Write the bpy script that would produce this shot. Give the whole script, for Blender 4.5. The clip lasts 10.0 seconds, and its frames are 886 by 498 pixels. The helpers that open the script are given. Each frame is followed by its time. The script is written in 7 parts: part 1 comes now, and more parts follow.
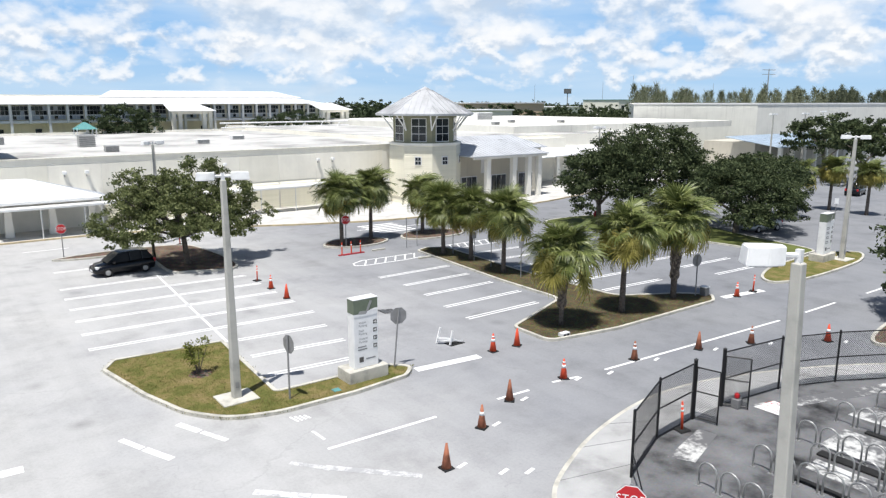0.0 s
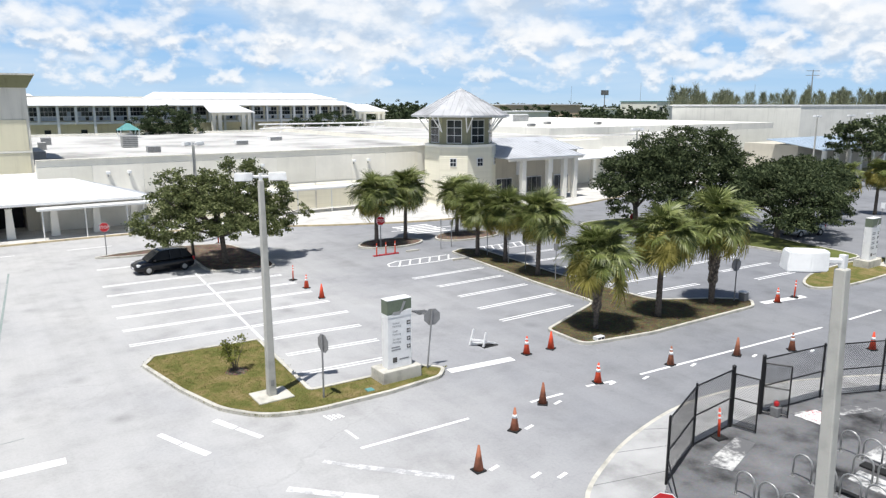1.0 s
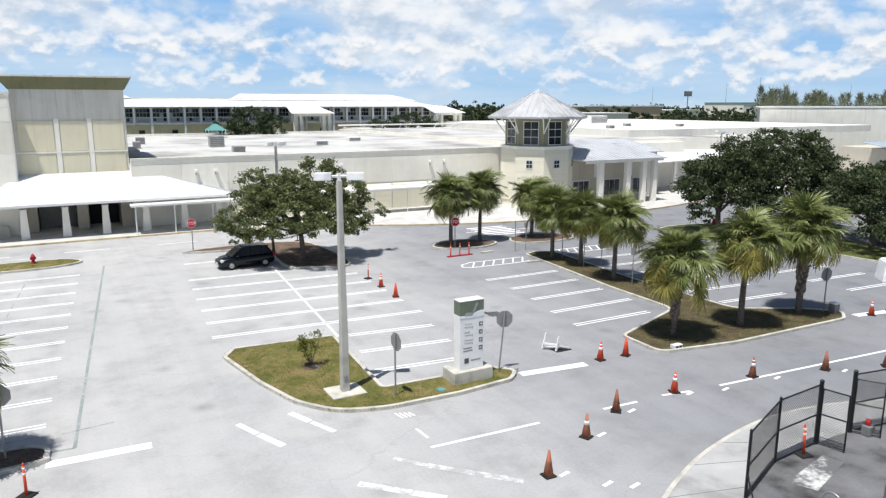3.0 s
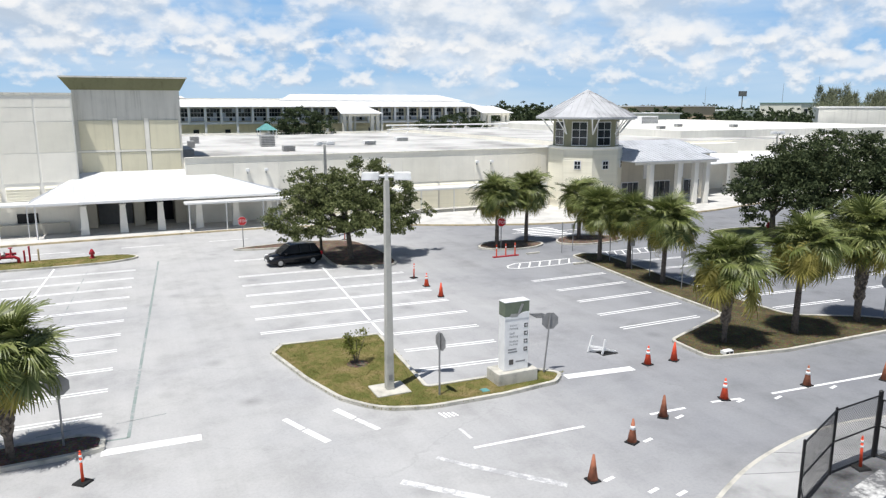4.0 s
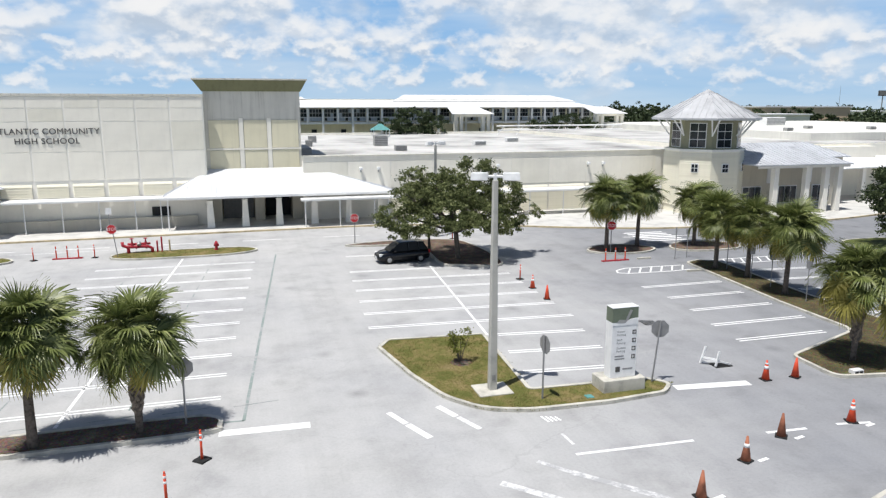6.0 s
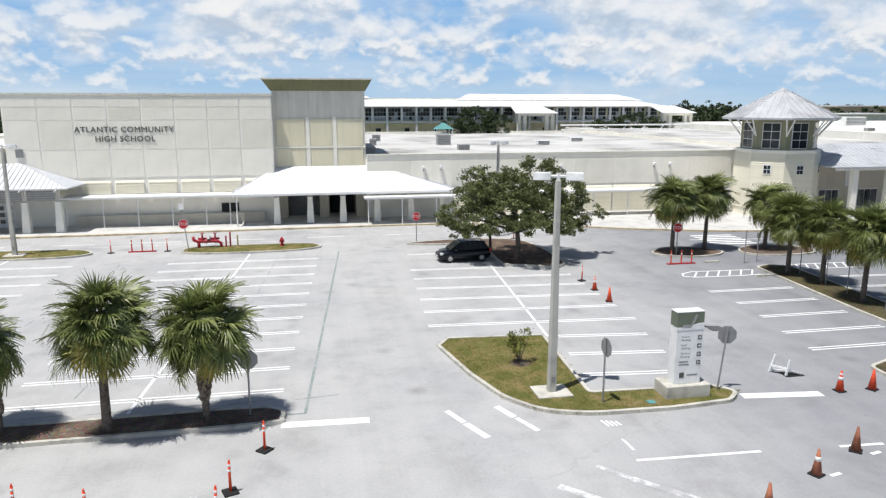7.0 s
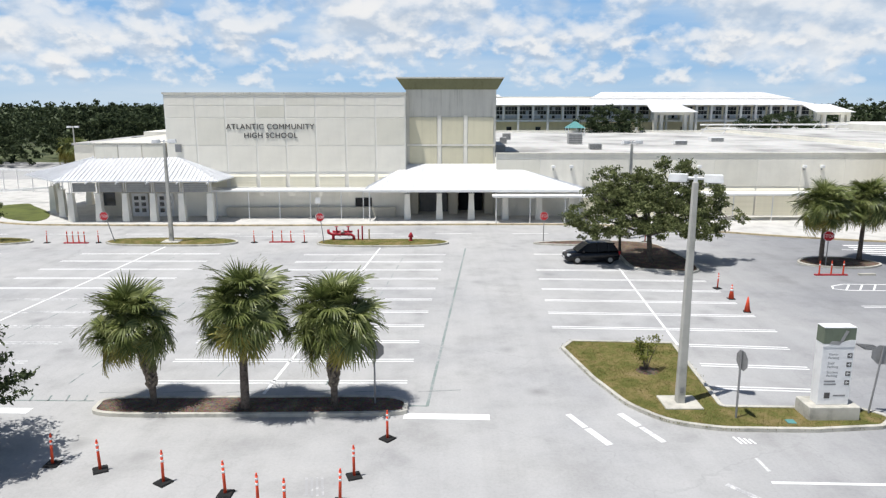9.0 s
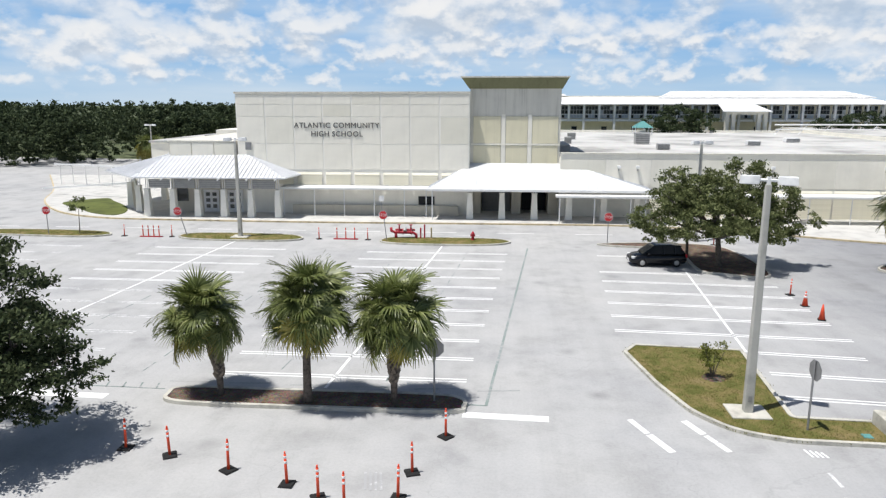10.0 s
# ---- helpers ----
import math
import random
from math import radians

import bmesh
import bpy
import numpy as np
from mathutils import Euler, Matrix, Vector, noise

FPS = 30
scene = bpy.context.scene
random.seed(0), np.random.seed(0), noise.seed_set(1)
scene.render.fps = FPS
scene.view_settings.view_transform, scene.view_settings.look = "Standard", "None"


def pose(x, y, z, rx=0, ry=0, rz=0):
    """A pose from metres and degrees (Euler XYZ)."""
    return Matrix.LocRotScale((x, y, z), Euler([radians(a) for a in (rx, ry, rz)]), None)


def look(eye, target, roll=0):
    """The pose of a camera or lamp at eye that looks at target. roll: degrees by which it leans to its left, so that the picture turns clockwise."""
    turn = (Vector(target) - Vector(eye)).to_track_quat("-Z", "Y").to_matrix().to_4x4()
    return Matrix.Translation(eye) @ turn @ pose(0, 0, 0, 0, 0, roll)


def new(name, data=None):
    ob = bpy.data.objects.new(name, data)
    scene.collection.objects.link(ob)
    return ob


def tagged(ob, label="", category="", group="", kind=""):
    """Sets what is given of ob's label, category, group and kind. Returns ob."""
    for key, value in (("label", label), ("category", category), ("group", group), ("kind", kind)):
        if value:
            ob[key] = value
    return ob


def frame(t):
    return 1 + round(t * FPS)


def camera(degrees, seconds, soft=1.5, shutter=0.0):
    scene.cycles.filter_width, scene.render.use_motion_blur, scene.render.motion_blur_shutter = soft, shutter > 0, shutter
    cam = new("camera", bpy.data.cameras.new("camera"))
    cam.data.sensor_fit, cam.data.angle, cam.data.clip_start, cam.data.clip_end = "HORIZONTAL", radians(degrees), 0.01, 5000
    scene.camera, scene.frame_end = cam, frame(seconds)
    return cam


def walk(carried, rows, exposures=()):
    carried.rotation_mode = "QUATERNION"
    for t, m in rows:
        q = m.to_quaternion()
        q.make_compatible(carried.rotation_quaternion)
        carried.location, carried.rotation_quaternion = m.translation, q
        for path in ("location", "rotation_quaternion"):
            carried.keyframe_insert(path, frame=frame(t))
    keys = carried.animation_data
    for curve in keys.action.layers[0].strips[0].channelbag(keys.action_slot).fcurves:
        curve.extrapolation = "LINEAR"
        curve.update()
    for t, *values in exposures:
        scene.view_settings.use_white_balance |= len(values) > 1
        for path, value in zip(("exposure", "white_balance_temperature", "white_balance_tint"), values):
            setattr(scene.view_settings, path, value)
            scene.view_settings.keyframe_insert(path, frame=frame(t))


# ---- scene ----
cam = camera(64.0, 10.0, 1.3)
EYE = (0.0, 0.0, 12.0)
# seconds, turn to the left of the street's normal, pitch, roll
ROWS = [
    (0.0, -37.2, -11.76, 0.0), (0.5, -35.74, -11.69, 0.0), (1.0, -34.373, -11.64, -0.01), (1.5, -33.015, -11.6, -0.01),
    (2.0, -31.608, -11.565, -0.01), (2.5, -30.004, -11.54, -0.01), (4.0, -24.501, -11.52, -0.02), (4.5, -22.448, -11.49, -0.02),
    (5.0, -20.372, -11.47, -0.02), (5.5, -18.106, -11.465, -0.01), (7.0, -10.687, -11.55, 0.0), (7.5, -8.104, -11.575, 0.0),
    (8.0, -5.499, -11.6, 0.01), (8.5, -2.921, -11.64, 0.02), (9.0, -0.304, -11.665, 0.02), (9.5, 2.298, -11.7, 0.0), (10.0, 4.789, -11.73, 0.0),
]
walk(cam, [(t, pose(*EYE, 90 + pitch, roll, yaw)) for t, yaw, pitch, roll in ROWS], [(0.0, 0.1), (2.5, 0.05), (5.0, -0.05), (7.5, -0.09), (10.0, -0.1)])

# ---- light ----
SUN_ELEV, SHADOW_AZ = 71.5, 30.0          # shadows fall towards +x and a little +y
sun_dir = Vector((-math.cos(radians(SHADOW_AZ)) * math.cos(radians(SUN_ELEV)),
                  -math.sin(radians(SHADOW_AZ)) * math.cos(radians(SUN_ELEV)), math.sin(radians(SUN_ELEV))))
world = bpy.data.worlds.new("world")
scene.world = world
world.use_nodes = True
wn = world.node_tree
sky = wn.nodes.new("ShaderNodeTexSky")
sky.sky_type, sky.sun_disc = "NISHITA", False
sky.sun_elevation = radians(SUN_ELEV)
sky.sun_rotation = math.atan2(sun_dir.x, sun_dir.y)
wn.links.new(sky.outputs[0], wn.nodes["Background"].inputs[0])
wn.nodes["Background"].inputs[1].default_value = 0.085
sun = new("sun", bpy.data.lights.new("sun", "SUN"))
sun.data.energy, sun.data.angle, sun.data.color = 5.2, radians(0.53), (1.0, 0.975, 0.94)
sun.matrix_world = look(sun_dir * 200, (0, 0, 0))


# ---- materials ----
def ramp(nt, fac, stops):
    n = nt.nodes.new("ShaderNodeValToRGB")
    e = n.color_ramp.elements
    while len(e) < len(stops):
        e.new(0.5)
    for k, (p, c) in enumerate(stops):
        e[k].position = p
        e[k].color = (*c, 1) if len(c) == 3 else c
    nt.links.new(fac, n.inputs[0])
    return n.outputs[0]


def tex(nt, kind, scale, detail=4, rough=0.55, vec=None, **kw):
    n = nt.nodes.new("ShaderNodeTex" + kind)
    n.inputs["Scale"].default_value = scale
    if kind == "Noise":
        n.inputs["Detail"].default_value = detail
        n.inputs["Roughness"].default_value = rough
    for k, v in kw.items():
        n.inputs[k].default_value = v
    if vec is not None:
        nt.links.new(vec, n.inputs["Vector"])
    return n


def mix(nt, a, b, fac, mode="MIX"):
    n = nt.nodes.new("ShaderNodeMix")
    n.data_type, n.blend_type = "RGBA", mode
    for sock, v in ((n.inputs[0], fac), (n.inputs[6], a), (n.inputs[7], b)):
        if isinstance(v, (int, float)):
            sock.default_value = v
        elif isinstance(v, tuple):
            sock.default_value = (*v, 1)
        else:
            nt.links.new(v, sock)
    return n.outputs[2]


def math_node(nt, op, a, b=0.0):
    n = nt.nodes.new("ShaderNodeMath")
    n.operation = op
    for sock, v in ((n.inputs[0], a), (n.inputs[1], b)):
        if isinstance(v, (int, float)):
            sock.default_value = v
        else:
            nt.links.new(v, sock)
    return n.outputs[0]


def base(name, rough=0.8, metal=0.0, spec=0.3):
    m = bpy.data.materials.new(name)
    m.use_nodes = True
    nt = m.node_tree
    b = nt.nodes["Principled BSDF"]
    b.inputs["Roughness"].default_value = rough
    b.inputs["Metallic"].default_value = metal
    b.inputs["Specular IOR Level"].default_value = spec
    co = nt.nodes.new("ShaderNodeTexCoord").outputs["Object"]
    return m, nt, b, co


def bump(nt, b, height, strength=0.3, dist=0.02):
    n = nt.nodes.new("ShaderNodeBump")
    n.inputs["Strength"].default_value = strength
    n.inputs["Distance"].default_value = dist
    nt.links.new(height, n.inputs["Height"])
    nt.links.new(n.outputs[0], b.inputs["Normal"])


def plain(name, col, rough=0.6, metal=0.0, var=0.12, scale=3.0, spec=0.3, fine=40.0, relief=0.15, piece=0.0):
    """Colour with soft stains, fine grain and relief; piece: how much each piece differs."""
    m, nt, b, co = base(name, rough, metal, spec)
    n1 = tex(nt, "Noise", scale, 5, 0.6, co)
    n2 = tex(nt, "Noise", fine, 3, 0.6, co)
    dark = tuple(c * (1 - 1.6 * var) for c in col)
    lite = tuple(min(1, c * (1 + 0.7 * var)) for c in col)
    c1 = ramp(nt, n1.outputs[0], [(0.28, dark), (0.5, col), (0.75, lite)])
    c2 = mix(nt, c1, n2.outputs[1], 0.5 * var, "OVERLAY")
    if piece:
        r = nt.nodes.new("ShaderNodeObjectInfo").outputs["Random"]
        g = ramp(nt, r, [(0.0, (1 - piece,) * 3), (1.0, (1 + 0.3 * piece,) * 3)])
        c2 = mix(nt, c2, g, 1.0, "MULTIPLY")
    nt.links.new(c2, b.inputs["Base Color"])
    rr = math_node(nt, "MULTIPLY_ADD", n1.outputs[0], 0.25)
    nt.nodes[-1].inputs[2].default_value = rough - 0.12
    nt.links.new(rr, b.inputs["Roughness"])
    if relief:
        bump(nt, b, n2.outputs[0], relief, 0.01)
    return m


def make_asphalt():
    m, nt, b, co = base("asphalt", 0.9, 0, 0.2)
    big = tex(nt, "Noise", 0.045, 5, 0.6, co)
    mid = tex(nt, "Noise", 0.35, 6, 0.65, co)
    fine = tex(nt, "Noise", 9.0, 5, 0.75, co)
    grit = tex(nt, "Noise", 70.0, 2, 0.6, co)
    # paler to the west and north, darker and greyer along the road to the east
    sep = nt.nodes.new("ShaderNodeSeparateXYZ")
    nt.links.new(co, sep.inputs[0])
    east = math_node(nt, "SUBTRACT", math_node(nt, "MULTIPLY", sep.outputs[0], 0.03), math_node(nt, "MULTIPLY", sep.outputs[1], 0.007))
    east = math_node(nt, "ADD", east, math_node(nt, "MULTIPLY", big.outputs[0], 0.5))
    c = ramp(nt, east, [(0.05, (0.45, 0.448, 0.443)), (0.4, (0.435, 0.434, 0.432)), (0.75, (0.285, 0.29, 0.303)), (1.0, (0.24, 0.247, 0.262))])
    c = mix(nt, c, ramp(nt, mid.outputs[0], [(0.25, (0.6,) * 3), (0.5, (0.98,) * 3), (0.75, (1.12,) * 3)]), 0.6, "MULTIPLY")
    c = mix(nt, c, ramp(nt, fine.outputs[0], [(0.3, (0.5,) * 3), (0.5, (0.97,) * 3), (0.7, (1.2,) * 3)]), 0.22, "MULTIPLY")
    c = mix(nt, c, ramp(nt, grit.outputs[0], [(0.3, (0.7,) * 3), (0.7, (1.15,) * 3)]), 0.2, "MULTIPLY")
    # tyre lanes along the drives
    mp = nt.nodes.new("ShaderNodeMapping")
    mp.inputs["Scale"].default_value = (0.9, 0.035, 1)
    nt.links.new(co, mp.inputs[0])
    lane = tex(nt, "Noise", 1.0, 4, 0.6, mp.outputs[0])
    c = mix(nt, c, ramp(nt, lane.outputs[0], [(0.34, (0.86,) * 3), (0.55, (1,) * 3)]), 0.45, "MULTIPLY")
    # broad patches of older and fresher surface, with ragged borders
    patch = tex(nt, "Noise", 0.13, 7, 0.62, co)
    c = mix(nt, c, ramp(nt, patch.outputs[0], [(0.36, (0.84, 0.845, 0.86)), (0.46, (0.97,) * 3), (0.62, (1.05, 1.045, 1.03))]), 0.75, "MULTIPLY")
    # oil spots
    sp = tex(nt, "Voronoi", 0.33, vec=co)
    c = mix(nt, c, ramp(nt, sp.outputs["Distance"], [(0.0, (0.55,) * 3), (0.09, (0.75,) * 3), (0.2, (1,) * 3)]), 0.55, "MULTIPLY")
    # cracks
    wob = tex(nt, "Noise", 0.6, 5, 0.6, co)
    wv = nt.nodes.new("ShaderNodeVectorMath")
    wv.operation = "MULTIPLY_ADD"
    nt.links.new(wob.outputs[1], wv.inputs[0])
    wv.inputs[1].default_value = (2.5, 2.5, 0)
    nt.links.new(co, wv.inputs[2])
    cr = nt.nodes.new("ShaderNodeTexVoronoi")
    cr.feature = "DISTANCE_TO_EDGE"
    cr.inputs["Scale"].default_value = 0.11
    nt.links.new(wv.outputs[0], cr.inputs["Vector"])
    ck = ramp(nt, cr.outputs["Distance"], [(0.0, (0.7,) * 3), (0.0012, (0.85,) * 3), (0.003, (1,) * 3)])
    c = mix(nt, c, ck, math_node(nt, "MULTIPLY", mid.outputs[0], 0.6), "MULTIPLY")
    nt.links.new(c, b.inputs["Base Color"])
    bump(nt, b, grit.outputs[0], 0.18, 0.012)
    return m


def make_paint(name, col, wear=0.42, under=(0.38, 0.38, 0.385)):
    """Road paint, scuffed through to the asphalt."""
    m, nt, b, co = base(name, 0.75)
    n = tex(nt, "Noise", 3.2, 6, 0.75, co)
    n2 = tex(nt, "Noise", 0.35, 3, 0.6, co)
    s = math_node(nt, "MULTIPLY_ADD", n2.outputs[0], 0.55)
    nt.nodes[-1].inputs[2].default_value = 0.0
    s = math_node(nt, "ADD", math_node(nt, "MULTIPLY", n.outputs[0], 0.6), s)
    f = ramp(nt, s, [(wear - 0.05, (0.0,) * 3), (wear + 0.07, (1.0,) * 3)])
    nt.links.new(mix(nt, under, col, f), b.inputs["Base Color"])
    return m


def make_grass():
    m, nt, b, co = base("dry_grass", 0.95, 0, 0.1)
    n1 = tex(nt, "Noise", 0.9, 6, 0.7, co)
    n2 = tex(nt, "Noise", 25.0, 4, 0.8, co)
    c = ramp(nt, n1.outputs[0], [(0.3, (0.1, 0.12, 0.03)), (0.46, (0.16, 0.16, 0.05)), (0.58, (0.25, 0.2, 0.085)), (0.74, (0.32, 0.25, 0.14))])
    c = mix(nt, c, ramp(nt, n2.outputs[0], [(0.3, (0.45,) * 3), (0.7, (1.3,) * 3)]), 0.7, "MULTIPLY")
    nt.links.new(c, b.inputs["Base Color"])
    bump(nt, b, n2.outputs[0], 0.8, 0.05)
    return m


def make_mulch(name="mulch", cols=((0.085, 0.062, 0.047), (0.18, 0.132, 0.1), (0.31, 0.24, 0.185))):
    m, nt, b, co = base(name, 0.95, 0, 0.1)
    n1 = tex(nt, "Noise", 1.2, 5, 0.7, co)
    n2 = tex(nt, "Voronoi", 14.0, vec=co)
    c = ramp(nt, n1.outputs[0], [(0.3, cols[0]), (0.6, cols[1]), (0.8, cols[2])])
    c = mix(nt, c, n2.outputs["Color"], 0.35, "OVERLAY")
    nt.links.new(c, b.inputs["Base Color"])
    bump(nt, b, n2.outputs["Distance"], 0.8, 0.05)
    return m


def make_stucco(name, col, streak=0.35, piece=0.0):
    """Painted wall with rain streaks that run down it and faint blotches."""
    m, nt, b, co = base(name, 0.88, 0, 0.15)
    n1 = tex(nt, "Noise", 0.28, 5, 0.6, co)
    mp = nt.nodes.new("ShaderNodeMapping")
    mp.inputs["Scale"].default_value = (2.2, 2.2, 0.12)
    nt.links.new(co, mp.inputs[0])
    n2 = tex(nt, "Noise", 1.0, 6, 0.7, mp.outputs[0])
    n3 = tex(nt, "Noise", 45.0, 3, 0.6, co)
    c = ramp(nt, n1.outputs[0], [(0.3, tuple(v * 0.9 for v in col)), (0.55, col), (0.8, tuple(min(1, v * 1.05) for v in col))])
    c = mix(nt, c, ramp(nt, n2.outputs[0], [(0.28, (0.5, 0.49, 0.46)), (0.45, (0.92,) * 3), (0.6, (1,) * 3)]), streak, "MULTIPLY")
    if piece:
        r = nt.nodes.new("ShaderNodeObjectInfo").outputs["Random"]
        c = mix(nt, c, ramp(nt, r, [(0.0, (1 - piece, 1 - piece, 1 - 1.4 * piece)), (0.35, (1, 1, 1)), (1.0, (1.03,) * 3)]), 1.0, "MULTIPLY")
    nt.links.new(c, b.inputs["Base Color"])
    bump(nt, b, n3.outputs[0], 0.25, 0.01)
    return m


def make_leaf(name, dark, mid, lite, trans=0.25, rough=0.7, spec=0.15):
    m, nt, b, co = base(name, rough, 0, spec)
    r = nt.nodes.new("ShaderNodeNewGeometry").outputs["Random Per Island"]
    n = tex(nt, "Noise", 0.5, 3, 0.6, co)
    s = math_node(nt, "ADD", math_node(nt, "MULTIPLY", r, 0.55), math_node(nt, "MULTIPLY", n.outputs[0], 0.5))
    c = ramp(nt, s, [(0.2, dark), (0.5, mid), (0.85, lite)])
    nt.links.new(c, b.inputs["Base Color"])
    t = nt.nodes.new("ShaderNodeBsdfTranslucent")
    nt.links.new(c, t.inputs[0])
    sh = nt.nodes.new("ShaderNodeMixShader")
    sh.inputs[0].default_value = trans
    nt.links.new(b.outputs[0], sh.inputs[1])
    nt.links.new(t.outputs[0], sh.inputs[2])
    nt.links.new(sh.outputs[0], nt.nodes["Material Output"].inputs[0])
    return m


def make_glass():
    m, nt, b, co = base("dark_glass", 0.08, 0.0, 0.6)
    n = tex(nt, "Noise", 0.7, 2, 0.5, co)
    nt.links.new(ramp(nt, n.outputs[0], [(0.3, (0.012, 0.016, 0.02)), (0.7, (0.035, 0.042, 0.05))]), b.inputs["Base Color"])
    return m


